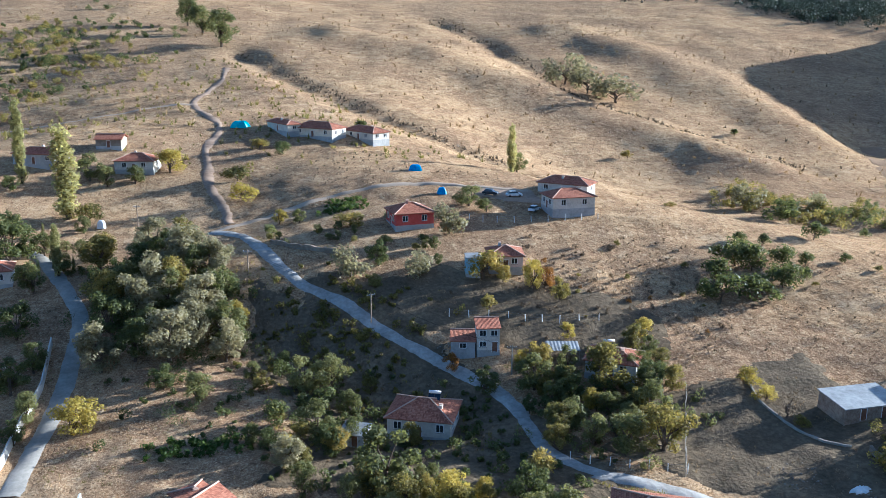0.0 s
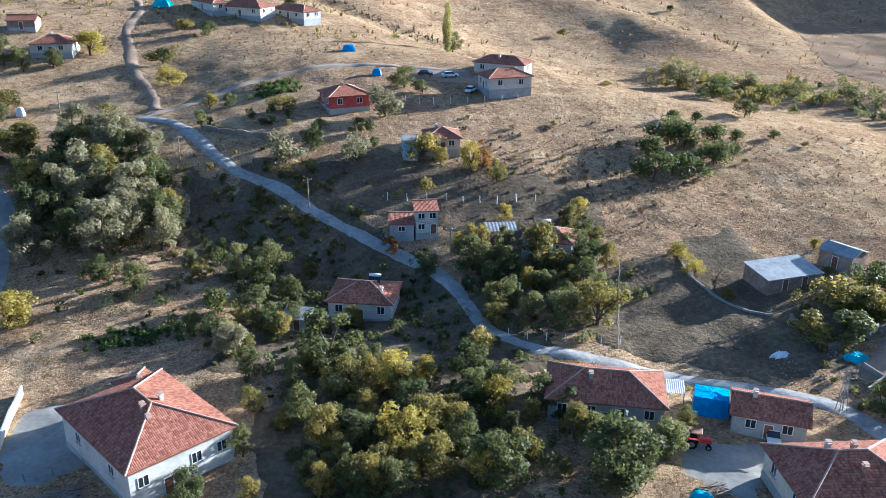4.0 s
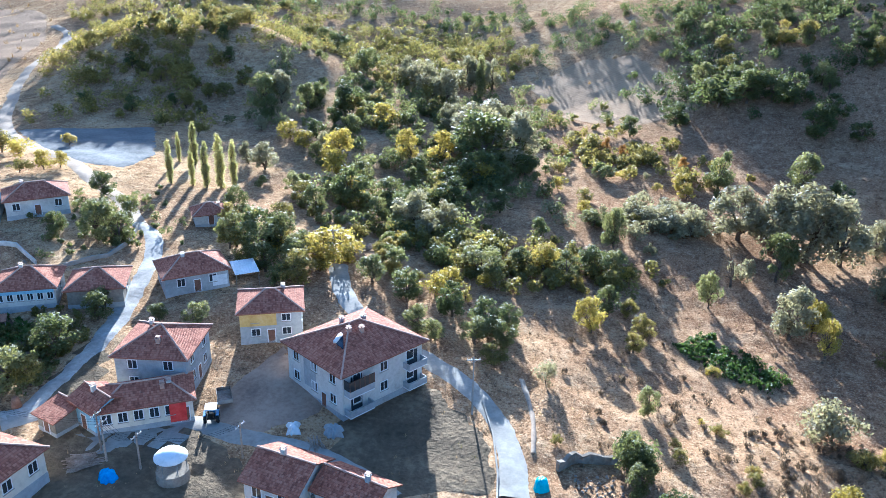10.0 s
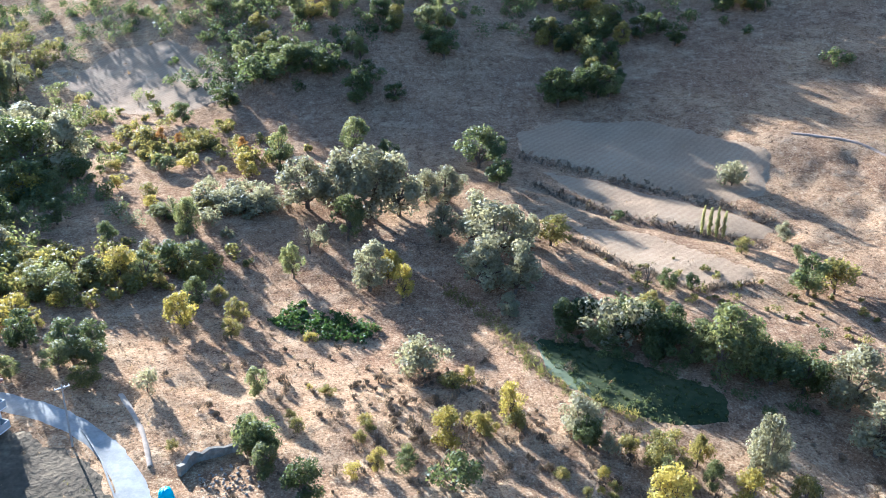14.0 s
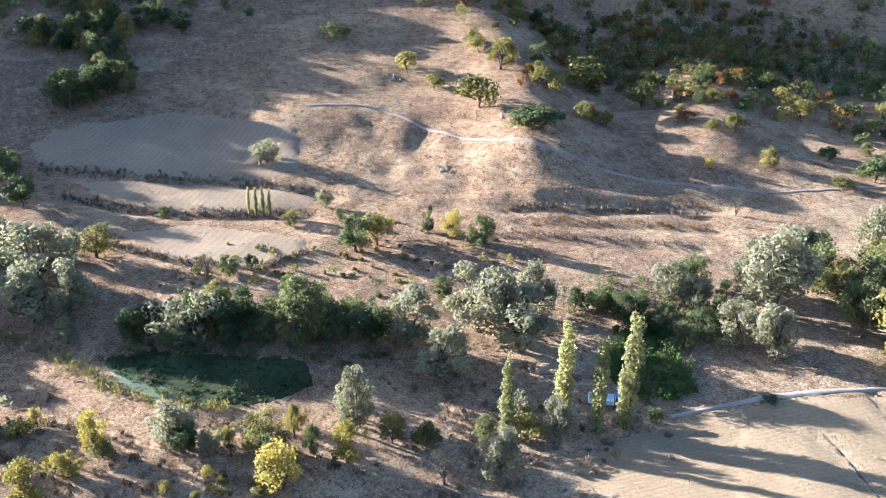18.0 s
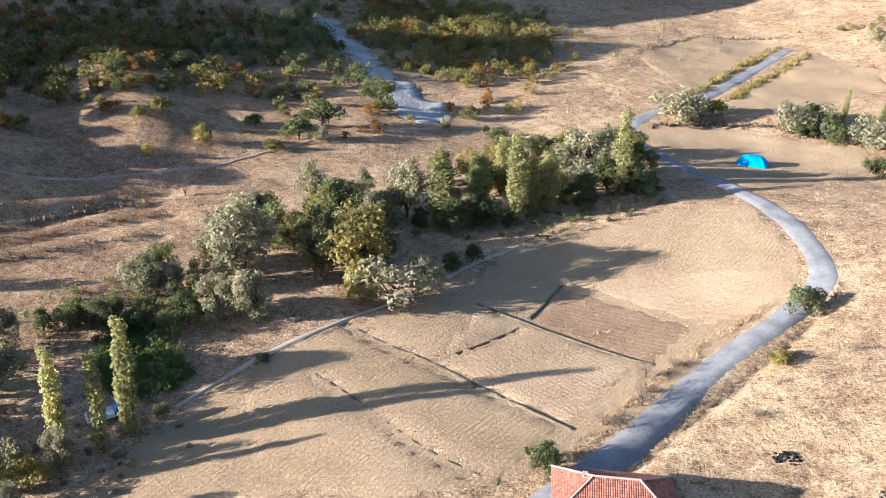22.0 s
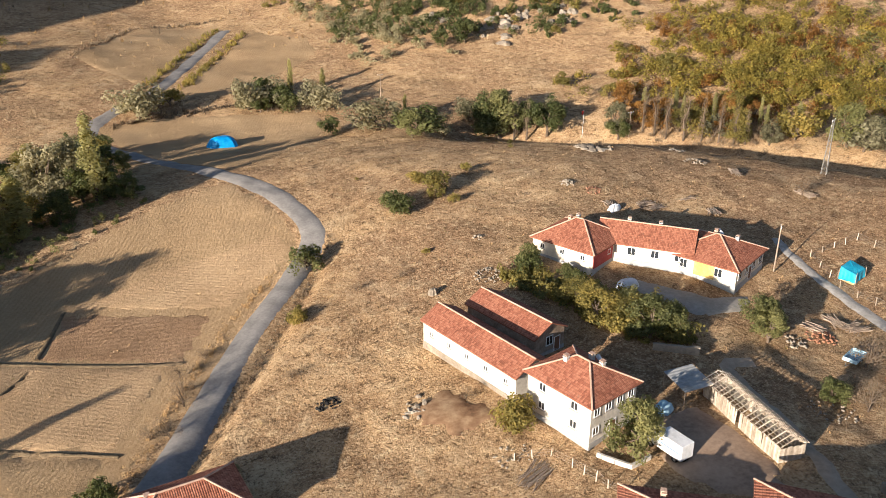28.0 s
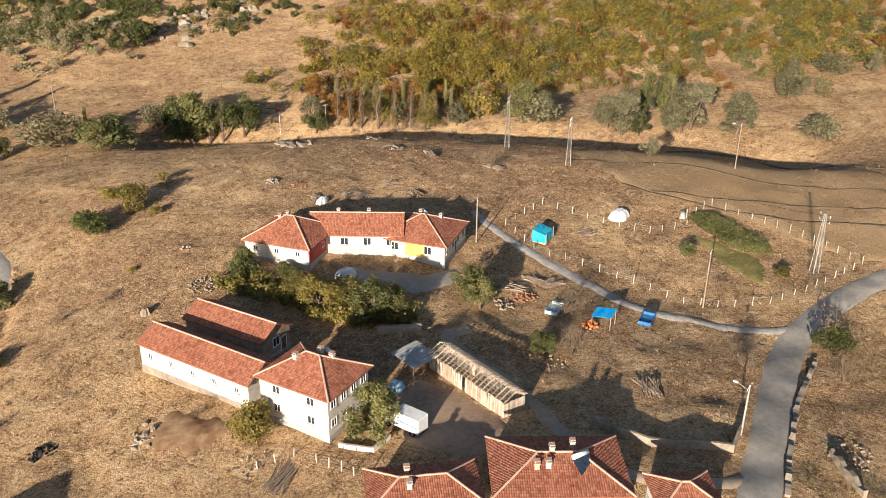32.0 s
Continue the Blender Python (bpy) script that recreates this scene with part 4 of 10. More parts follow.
def chimney(parent, x, y, z, mat="grey", h=1.0):
    s = Shape().box(-.26, -.26, -.8, .26, .26, h).box(-.33, -.33, h, .33, .33, h + .1)
    c = part("chimney", s.mesh("chimney", mat), parent, "", pose(x, y, z))
    part("chimney_cap", Shape().box(-.3, -.3, h + .28, .3, .3, h + .35).box(-.24, -.24, h + .1, -.16, -.16, h + .28).box(.16, .16, h + .1, .24, .24, h + .28).mesh("chimney_cap", "ridge"), c)
    return c


def solar_heater(parent, x, y, z, rot):
    """A roof-top water heater: two collectors on a frame and a tank."""
    e = part("water_heater_frame", Shape().tube((-.9, -.7, 0), (-.9, .7, 1.0), .03).tube((.9, -.7, 0), (.9, .7, 1.0), .03).tube((-.9, .7, 0), (-.9, .7, 1.0), .03).tube((.9, .7, 0), (.9, .7, 1.0), .03).mesh("water_heater_frame", "steel"), parent, "roof-top solar water heater", pose(x, y, z, 0, 0, rot))
    tilt = Matrix.Translation((0, 0, .5)) @ pose(0, 0, 0, 35)
    part("solar_panel", Shape().box(-1.0, -.9, -.04, -.04, .9, .05).mesh("solar_panel", "panel"), e, "", tilt)
    part("solar_panel", Shape().box(.04, -.9, -.04, 1.0, .9, .05).mesh("solar_panel", "panel"), e, "", tilt)
    part("water_tank", Shape().tube((-1.0, .8, 1.2), (1.0, .8, 1.2), .27, n=12).mesh("water_tank", "sheet", True), e)
    return e


def house(name, x, y, rot, w, d, h, roof="hip", wall="white", tile="roof_old", rise=None, over=0.5, label="", group="houses of the village",
          storeys=1, base="grey", base_h=0.6, windows=(3, 2, 3, 2), doors=((0, 0.0),), chimneys=1, heater=None, category="house", ridge=True, glaze=1.0):
    """A village house: plinth, walls, tiled roof with mortared ridges, windows, doors and chimneys."""
    co, si = math.cos(radians(rot)), math.sin(radians(rot))
    corner = [gz(x + px * co - py * si, y + px * si + py * co) for px in (-w / 2, w / 2) for py in (-d / 2, d / 2)]
    z = sum(corner) / 4
    FOOTPRINTS.append((x, y, rot, w, d))
    dip = min(corner) - z - 0.4
    e = thing(name, x, y, z, rot, label, category, group)
    part("wall", Shape().box(-w / 2, -d / 2, base_h, w / 2, d / 2, h).mesh("wall", wall), e)
    part("plinth", Shape().box(-w / 2 - .05, -d / 2 - .05, dip, w / 2 + .05, d / 2 + .05, base_h).mesh("plinth", base), e)
    rise = rise if rise is not None else min(w, d) * 0.23
    slopes, ridges = roof_faces(w, d, rise, roof, over, h + .12)
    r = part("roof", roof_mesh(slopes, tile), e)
    if ridge and tile.startswith("roof"):
        for a, b in ridges:
            part("ridge_cap", Shape().tube(Vector(a) + Vector((0, 0, .02)), Vector(b) + Vector((0, 0, .02)), .13, n=6).mesh("ridge_cap", "ridge"), r)
    if roof in ("gable", "lean"):
        X, Y = w / 2 - .03, d / 2 - .03
        for s in (-1, 1):
            g = Shape()
            if roof == "gable":
                g.add([(s * X - s * .25, -Y, h), (s * X - s * .25, Y, h), (s * X - s * .25, 0, h + rise * .93), (s * X, -Y, h), (s * X, Y, h), (s * X, 0, h + rise * .93)], [(0, 1, 2), (3, 5, 4), (0, 2, 5, 3), (2, 1, 4, 5), (1, 0, 3, 4)])
            else:
                k = rise * (d / (d + 2 * over))
                g.add([(s * X - s * .25, -Y, h), (s * X - s * .25, Y, h), (s * X - s * .25, Y, h + k), (s * X, -Y, h), (s * X, Y, h), (s * X, Y, h + k)], [(0, 1, 2), (3, 5, 4), (0, 2, 5, 3), (2, 1, 4, 5), (1, 0, 3, 4)])
            part("gable_wall", g.mesh("gable_wall", wall), e)
        if roof == "lean":
            k = rise * (d / (d + 2 * over))
            part("back_wall", Shape().box(-X + .25, Y - .25, h, X - .25, Y, h + k).mesh("back_wall", wall), e)
    fl = (h - base_h) / storeys
    for side, n in enumerate(windows):
        length = (w, d, w, d)[side]
        for s in range(storeys):
            for i in range(n):
                u = (i + .5 - n / 2) * length / max(n, 1)
                taken = s == 0 and any(ds == side and abs(u - du) < 1.1 for ds, du in doors)
                if not taken:
                    window(e, side, u, base_h + fl * s + fl * .58, min(1.15, length / max(n, 1) * .55) * glaze, min(1.25, fl * .48) * glaze, (w, d))
    for ds, du in doors:
        door(e, ds, du, max(base_h - .45, .05), 1.0, 2.05, (w, d))
    rnd = random.Random(int(abs(x * 13 + y * 7)))
    for i in range(chimneys):
        cx, cy = rnd.uniform(-.3, .3) * w, rnd.uniform(-.22, .22) * d
        k = 1 - max(abs(cx) / (w / 2), abs(cy) / (d / 2)) if roof == "hip" else (1 - abs(cy) / (d / 2))
        chimney(e, cx, cy, h + rise * k, rnd.choice(("grey", "white", "ridge")), .8)
    if heater is not None:
        hx, hy, hr = heater
        k = 1 - abs(hy) / (d / 2) if roof != "hip" else 1 - max(abs(hx) / (w / 2), abs(hy) / (d / 2))
        solar_heater(e, hx, hy, h + .1 + rise * max(k, 0) - .25, hr)
    return e


# ---- walls, fences, poles and loose things ----
def ribbon(pts, step=0.8):
    out = []
    for (x0, y0), (x1, y1) in zip(pts, pts[1:]):
        n = max(1, int(math.hypot(x1 - x0, y1 - y0) / step))
        out += [(x0 + (x1 - x0) * k / n, y0 + (y1 - y0) * k / n) for k in range(n)]
    return out + [pts[-1]]


def yard_wall(name, pts, h, thick, mat, label, rough=0.08, cope=True):
    """A garden or field wall that follows the land, with a coping."""
    line = ribbon(pts)
    rnd = random.Random(len(line))
    vs, fs, cs, cf = [], [], [], []
    for i, (x, y) in enumerate(line):
        x0, y0 = line[max(i - 1, 0)]
        x1, y1 = line[min(i + 1, len(line) - 1)]
        L = math.hypot(x1 - x0, y1 - y0) or 1
        nx, ny = -(y1 - y0) / L, (x1 - x0) / L
        z = gz(x, y)
        top = h + rnd.uniform(-rough, rough) * 1.5
        for o, zz in ((-thick / 2, -.4), (-thick / 2, top * .5), (-thick / 2, top), (thick / 2, top), (thick / 2, top * .5), (thick / 2, -.4)):
            j = rnd.uniform(-rough, rough) * .5
            vs.append((x + nx * (o + j), y + ny * (o + j), z + zz))
        if i:
            a, b = (i - 1) * 6, i * 6
            fs += [(a + k, a + k + 1, b + k + 1, b + k) for k in range(5)]
    fs += [(0, 1, 2, 3, 4, 5), tuple(len(vs) - 6 + k for k in (5, 4, 3, 2, 1, 0))]
    e = tagged(new(name, link(name, vs, fs, mat)), label, "wall", kind="structure")
    return e


def fence(pts, spacing, h, label, mat="pale_wood", wires=3, r=0.085):
    """Posts in the ground with wires between them."""
    line = ribbon(pts, spacing)
    rnd = random.Random(len(line) * 3)
    x, y = line[0]
    e = thing("fence", x, y, gz(x, y), 0, label, "fence")
    base = Vector((x, y, gz(x, y)))
    tops = []
    for px, py in line:
        lean = Vector((rnd.uniform(-.12, .12), rnd.uniform(-.12, .12), h * rnd.uniform(.85, 1.2)))
        b = Vector((px, py, gz(px, py)))
        part("post", Shape().tube((0, 0, -.3), lean, r, r * .85, 6).mesh("post", mat), e, "", Matrix.Translation(b - base))
        tops.append((b - base, lean))
    for k in range(wires):
        s = Shape()
        f = (k + 1) / (wires + .3)
        for (b0, l0), (b1, l1) in zip(tops, tops[1:]):
            s.tube(b0 + l0 * f, b1 + l1 * f, .012, n=3)
        part("fence_wire", s.mesh("fence_wire", "steel"), e)
    return e


def utility_pole(x, y, h, mat="wood", lamp=False, rot=0, label="weathered wooden utility pole with a crossarm"):
    z = gz(x, y)
    e = thing("utility_pole", x, y, z, rot, label, "utility pole", "utility poles")
    part("shaft", Shape().tube((0, 0, -.5), (0, 0, h), .14, .09, 8).mesh("shaft", mat), e)
    arm = part("crossarm", Shape().box(-.9, -.05, h - .45, .9, .05, h - .35).tube((-.5, 0, h - .4), (0, 0, h - .9), .025).tube((.5, 0, h - .4), (0, 0, h - .9), .025).mesh("crossarm", "steel"), e)
    for u in (-.8, -.3, .3, .8):
        part("insulator", Shape().tube((u, 0, h - .35), (u, 0, h - .17), .045, .03, 6).mesh("insulator", "sheet"), arm)
    if lamp:
        part("lamp_arm", Shape().tube((0, 0, h - .8), (0, -1.4, h - .2), .03).mesh("lamp_arm", "steel"), e)
        part("lamp_head", Shape().box(-.12, -1.9, h - .26, .12, -1.35, h - .12).mesh("lamp_head", "sheet"), e)
    return e


def lattice_pole(x, y, h, rot=0):
    """A square steel lattice pole for a power line."""
    e = thing("lattice_pylon", x, y, gz(x, y), rot, "grey steel lattice power pole with crossarms", "pylon", "lattice power poles")
    b, t = .55, .16
    s, d = Shape(), Shape()
    at_ = lambda i, k: Vector(((1, 1, -1, -1)[i % 4] * (b + (t - b) * k), (1, -1, -1, 1)[i % 4] * (b + (t - b) * k), h * k))
    for i in range(4):
        leg = Shape().tube(at_(i, 0) - Vector((0, 0, .5)), at_(i, 1), .06, .045, 5)
        part("leg", leg.mesh("leg", "steel"), e)
        n = 9
        for k in range(n):
            p, q = (i, i + 1) if k % 2 else (i + 1, i)
            d.tube(at_(p, k / n), at_(q, (k + 1) / n), .025, n=4)
            d.tube(at_(i, k / n), at_(i + 1, k / n), .02, n=4)
    part("bracing", d.mesh("bracing", "steel"), e)
    for zz in (h - .3, h - 1.3):
        a = part("crossarm", Shape().box(-1.3, -.05, zz - .05, 1.3, .05, zz + .05).mesh("crossarm", "steel"), e)
        for u in (-1.2, 0, 1.2):
            part("insulator", Shape().tube((u, 0, zz + .05), (u, 0, zz + .35), .06, .04, 6).mesh("insulator", "sheet"), a)
    return e


def wire(p, q, sag, r=0.016):
    p, q = Vector(p), Vector(q)
    s = Shape()
    n = 12
    pts = [p.lerp(q, k / n) - Vector((0, 0, sag * 4 * (k / n) * (1 - k / n))) for k in range(n + 1)]
    side = (q - p).cross(Vector((0, 0, 1))).normalized() * r
    vs, fs = [], []
    for i, c in enumerate(pts):
        vs += [c + side, c + Vector((0, 0, r)), c - side, c - Vector((0, 0, r))]
        if i:
            a, b = 4 * i - 4, 4 * i
            fs += [(a + j, a + (j + 1) % 4, b + (j + 1) % 4, b + j) for j in range(4)]
    s.add(vs, fs)
    return tagged(new("power_line", s.mesh("power_line", "rubber")), "sagging black overhead cable between poles", "cable")


def span(a, b, sag=1.2, lines=3, spread=.55):
    """Cables from pole to pole; a and b are (x, y, height)."""
    (x0, y0, h0), (x1, y1, h1) = a, b
    L = math.hypot(x1 - x0, y1 - y0)
    nx, ny = -(y1 - y0) / L, (x1 - x0) / L
    for k in range(lines):
        o = (k - (lines - 1) / 2) * spread
        wire((x0 + nx * o, y0 + ny * o, gz(x0, y0) + h0 - .2), (x1 + nx * o, y1 + ny * o, gz(x1, y1) + h1 - .2), sag * (1 + .15 * k))


def heap(name, x, y, w, d, h, mat, label, category, rot=0, seed=1, crease=0.12, group=""):
    """A draped sheet or mound with folds."""
    rnd = random.Random(seed)
    n, rings = 22, 7
    vs, fs = [(0, 0, h * .98)], []
    fold = [rnd.uniform(-1, 1) for _ in range(n)]
    for k in range(1, rings + 1):
        t = k / rings
        for i in range(n):
            a = 2 * math.pi * i / n
            sq = 1 / max(abs(math.cos(a)), abs(math.sin(a))) ** .55
            rr = t ** .72 * (1 + fold[i] * crease * t)
            z = h * (1 - t ** 3.0) + fold[i] * crease * h * .5 * math.sin(math.pi * t) if k < rings else -.1
            vs.append((w / 2 * sq * rr * math.cos(a), d / 2 * sq * rr * math.sin(a), z))
    fs += [(0, 1 + i, 1 + (i + 1) % n) for i in range(n)]
    for k in range(rings - 1):
        o = 1 + k * n
        fs += [(o + i, o + n + i, o + n + (i + 1) % n, o + (i + 1) % n) for i in range(n)]
    ob = new(name, link(name, vs, fs, mat))
    ob.matrix_basis = pose(x, y, gz(x, y), 0, 0, rot)
    return tagged(ob, label, category, group)


def tarp_stack(x, y, rot, w, d, h, mat, label, seed=1, slope=.25, poles=True):
    """A square stack under a sheet: sagging top, creased sides, hem above the ground, and a pole at each corner."""
    rnd = random.Random(seed)
    e = thing("tarpaulin_stack", x, y, gz(x, y), rot, label, "tarpaulin")
    n, m = 9, 6
    vs, fs = [], []
    crease = [rnd.uniform(-.07, .07) for _ in range(4 * n)]
    def rim(k):
        side, t = divmod(k % (4 * n), n)
        u = -1 + 2 * t / n
        return ((u, -1), (1, u), (-u, 1), (-1, -u))[side]
    for j in range(m + 1):
        f = j / m
        for k in range(4 * n):
            u, v = rim(k)
            g = 1 + .09 * (1 - f) + crease[k] * (1.2 - f)
            top = h * (1 - slope * (v + 1) / 2)
            vs.append((w / 2 * u * g, d / 2 * v * g, .18 + (top - .18) * f + rnd.uniform(-.04, .04)))
    for j in range(m):
        o = j * 4 * n
        fs += [(o + k, o + (k + 1) % (4 * n), o + 4 * n + (k + 1) % (4 * n), o + 4 * n + k) for k in range(4 * n)]
    o = m * 4 * n
    for j, q in enumerate((.66, .33)):
        base = len(vs)
        for k in range(4 * n):
            u, v = rim(k)
            vs.append((w / 2 * u * q, d / 2 * v * q, h * (1 - slope * (v * q + 1) / 2) + .10 * (1 - q) * h * .6 + rnd.uniform(-.05, .05)))
        fs += [(o + k, o + (k + 1) % (4 * n), base + (k + 1) % (4 * n), base + k) for k in range(4 * n)]
        o = base
    vs.append((0, 0, h * (1 - slope / 2) + .06 * h))
    fs += [(o + k, o + (k + 1) % (4 * n), len(vs) - 1) for k in range(4 * n)]
    part("sheet", link("sheet", vs, fs, mat), e)
    part("stack", Shape().box(-w / 2 + .12, -d / 2 + .12, -.25, w / 2 - .12, d / 2 - .12, h * (1 - slope) - .12).mesh("stack", "straw_bale"), e, "pale straw stack")
    if poles:
        for u, v in ((-1, -1), (1, -1), (1, 1), (-1, 1)):
            part("pole", Shape().tube((u * w * .56, v * d * .56, -.4), (u * w * .52, v * d * .52, h * .9), .05, n=5).mesh("pole", "wood"), e)
    return e


STONE_MESH = {}


def stone_mesh(mat, k):
    """One of a few rough stones, about one metre across."""
    if (mat, k) not in STONE_MESH:
        rnd = random.Random(k + 40)
        n = 7
        vs, fs = [(0, 0, .42)], []
        for t, z in ((.6, .3), (1, 0), (.75, -.35)):
            vs += [(.5 * t * rnd.uniform(.75, 1.15) * math.cos(6.2832 * i / n), .42 * t * rnd.uniform(.75, 1.15) * math.sin(6.2832 * i / n), z * rnd.uniform(.7, 1.2)) for i in range(n)]
        fs += [(0, 1 + i, 1 + (i + 1) % n) for i in range(n)]
        for j in range(2):
            o = 1 + j * n
            fs += [(o + i, o + n + i, o + n + (i + 1) % n, o + (i + 1) % n) for i in range(n)]
        fs.append(tuple(range(3 * n, 2 * n, -1)))
        STONE_MESH[mat, k] = link("stone", vs, fs, mat)
    return STONE_MESH[mat, k]


def stones(name, x, y, r, h, n, mat, label, category="rubble", seed=1, size=.35):
    """A heap of loose stones or rubble."""
    rs = random.Random(seed)
    z0 = gz(x, y)
    e = thing(name, x, y, z0, 0, label, category)
    for _ in range(n):
        a, q = rs.uniform(0, 6.28), math.sqrt(rs.random())
        cx, cy = r * q * math.cos(a), r * q * math.sin(a)
        k = size * rs.uniform(.6, 1.7)
        m = Matrix.Translation((cx, cy, h * (1 - q) * rs.uniform(.3, 1) + gz(x + cx, y + cy) - z0 + .05)) @ Euler((rs.uniform(-.5, .5), rs.uniform(-.5, .5), rs.uniform(0, 6))).to_matrix().to_4x4() @ Matrix.Diagonal((k, k * rs.uniform(.7, 1), k * rs.uniform(.6, .9), 1))
        part("stone", stone_mesh(mat, rs.randrange(5)), e, "", m)
    return e


def rock_outcrop(x, y, r, h, seed, label="pale weathered rocks breaking through the dry grass"):
    """A few boulders half sunk in the ground."""
    rnd = random.Random(seed)
    z0 = gz(x, y)
    e = thing("rock_outcrop", x, y, z0, 0, label, "rock")
    for _ in range(9):
        a, q = rnd.uniform(0, 6.28), r * math.sqrt(rnd.random())
        cx, cy = q * math.cos(a), q * math.sin(a)
        k = r * rnd.uniform(.35, .8)
        m = Matrix.Translation((cx, cy, gz(x + cx, y + cy) - z0)) @ Euler((rnd.uniform(-.3, .3), rnd.uniform(-.3, .3), rnd.uniform(0, 6))).to_matrix().to_4x4() @ Matrix.Diagonal((k, k * rnd.uniform(.6, 1), h * rnd.uniform(.7, 1.5), 1))
        part("boulder", stone_mesh("stone", rnd.randrange(5)), e, "", m)
    return e


LOG_MESH = {}


def logs(x, y, L, n, rot, label="pile of weathered grey poles and planks", seed=1, spread=1.0, mat="wood"):
    """A loose pile of poles, each one by itself."""
    rs = random.Random(seed)
    if mat not in LOG_MESH:
        LOG_MESH[mat] = Shape().tube((-.5, 0, 0), (.5, 0, 0), .07, .05, 6).mesh("log", mat)
    e = thing("log_pile", x, y, gz(x, y), rot, label, "wood pile")
    for i in range(n):
        m = Matrix.Translation((rs.uniform(-.4, .4), rs.uniform(-spread, spread), rs.uniform(.08, .5))) @ Euler((0, rs.uniform(-.06, .06), rs.gauss(0, .28))).to_matrix().to_4x4() @ Matrix.Diagonal((L * rs.uniform(.6, 1.1), 1, 1, 1))
        part("log", LOG_MESH[mat], e, "", m)
    return e


def lathe_wheel(r, w):
    s = Shape()
    n = 14
    prof = [(r * .55, -w / 2), (r * .93, -w / 2), (r, -w * .3), (r, w * .3), (r * .93, w / 2), (r * .55, w / 2)]
    vs = [(p * math.cos(6.2832 * i / n), o, p * math.sin(6.2832 * i / n)) for p, o in prof for i in range(n)]
    m = len(prof)
    fs = [(k * n + i, k * n + (i + 1) % n, ((k + 1) % m) * n + (i + 1) % n, ((k + 1) % m) * n + i) for k in range(m) for i in range(n)]
    return s.add(vs, fs).mesh("tyre", "rubber", True)


def rim(r, w):
    return Shape().tube((0, -w / 2, 0), (0, w / 2, 0), r, n=12).mesh("rim", "steel")


def wheels(e, places, r, w):
    t, k = lathe_wheel(r, w), rim(r * .56, w * .8)
    for x, y in places:
        wh = part("wheel", t, e, "", pose(x, y, r))
        part("rim", k, wh)


def car(x, y, rot, mat, label):
    """A parked car with body, cabin, glass, lights and four wheels."""
    e = thing("car", x, y, gz(x, y) + .1, rot, label, "car", "parked cars")
    prof = [(-2.1, .3), (-2.12, .62), (-1.95, .86), (-1.2, .92), (1.0, .92), (1.9, .78), (2.12, .58), (2.1, .3)]
    s = Shape()
    vs = [(a, o * .83 if b > .3 else o * .8, b) for o in (-1, 1) for a, b in prof]
    n = len(prof)
    s.add(vs, [tuple(range(n)), tuple(range(2 * n - 1, n - 1, -1))] + [(i, i + n, (i + 1) % n + n, (i + 1) % n) for i in range(n)])
    part("body", s.mesh("body", mat), e)
    cab = [(-1.75, .92), (-1.35, 1.42), (.35, 1.45), (1.1, .92)]
    s = Shape().add([(a, o * (.78 if b < 1 else .62), b) for o in (-1, 1) for a, b in cab], [(0, 1, 2, 3), (7, 6, 5, 4), (0, 4, 5, 1), (1, 5, 6, 2), (2, 6, 7, 3)])
    part("windows", s.mesh("windows", "glass"), e)
    part("car_roof", Shape().box(-1.38, -.63, 1.43, .38, .63, 1.48).mesh("car_roof", mat), e)
    for o in (-.6, .6):
        part("headlight", Shape().box(2.06, o - .16, .58, 2.14, o + .16, .72).mesh("headlight", "sheet"), e)
    wheels(e, [(-1.3, -.76), (-1.3, .76), (1.3, -.76), (1.3, .76)], .31, .2)
    return e


def truck(x, y, rot, cab_mat, box_mat, label, boxed=True):
    e = thing("truck", x, y, gz(x, y) + .12, rot, label, "truck")
    part("chassis", Shape().box(-2.5, -.45, .45, 2.5, .45, .65).mesh("chassis", "rubber"), e)
    part("cab", Shape().add([(x_, o * .9, z) for o in (-1, 1) for x_, z in ((1.2, .6), (2.7, .6), (2.75, 1.2), (2.3, 2.05), (1.2, 2.1))], [(0, 1, 2, 3, 4), (9, 8, 7, 6, 5), (1, 6, 7, 2), (2, 7, 8, 3), (3, 8, 9, 4), (4, 9, 5, 0), (0, 5, 6, 1)]).mesh("cab", cab_mat), e)
    part("windscreen", Shape().add([(2.76, -.75, 1.25), (2.76, .75, 1.25), (2.34, .7, 1.98), (2.34, -.7, 1.98)], [(0, 1, 2, 3)]).mesh("windscreen", "glass"), e)
    if boxed:
        part("cargo_box", bevelled(3.6, 2.0, 1.9, .06, box_mat, "cargo_box"), e, "", pose(-.75, 0, .7))
        part("stripe", Shape().box(-2.5, -1.02, 1.5, 1.0, -1.003, 1.62).box(-2.5, 1.003, 1.5, 1.0, 1.02, 1.62).mesh("stripe", "car_blue"), e)
    else:
        b = Shape().box(-2.6, -1, .7, 1.05, 1, .82).box(-2.6, -1, .82, 1.05, -.93, 1.35).box(-2.6, .93, .82, 1.05, 1, 1.35).box(-2.6, -.93, .82, -2.53, .93, 1.35)
        part("load_bed", b.mesh("load_bed", box_mat), e)
    wheels(e, [(-1.6, -.8), (-1.6, .8), (1.9, -.8), (1.9, .8)], .4, .26)
    return e


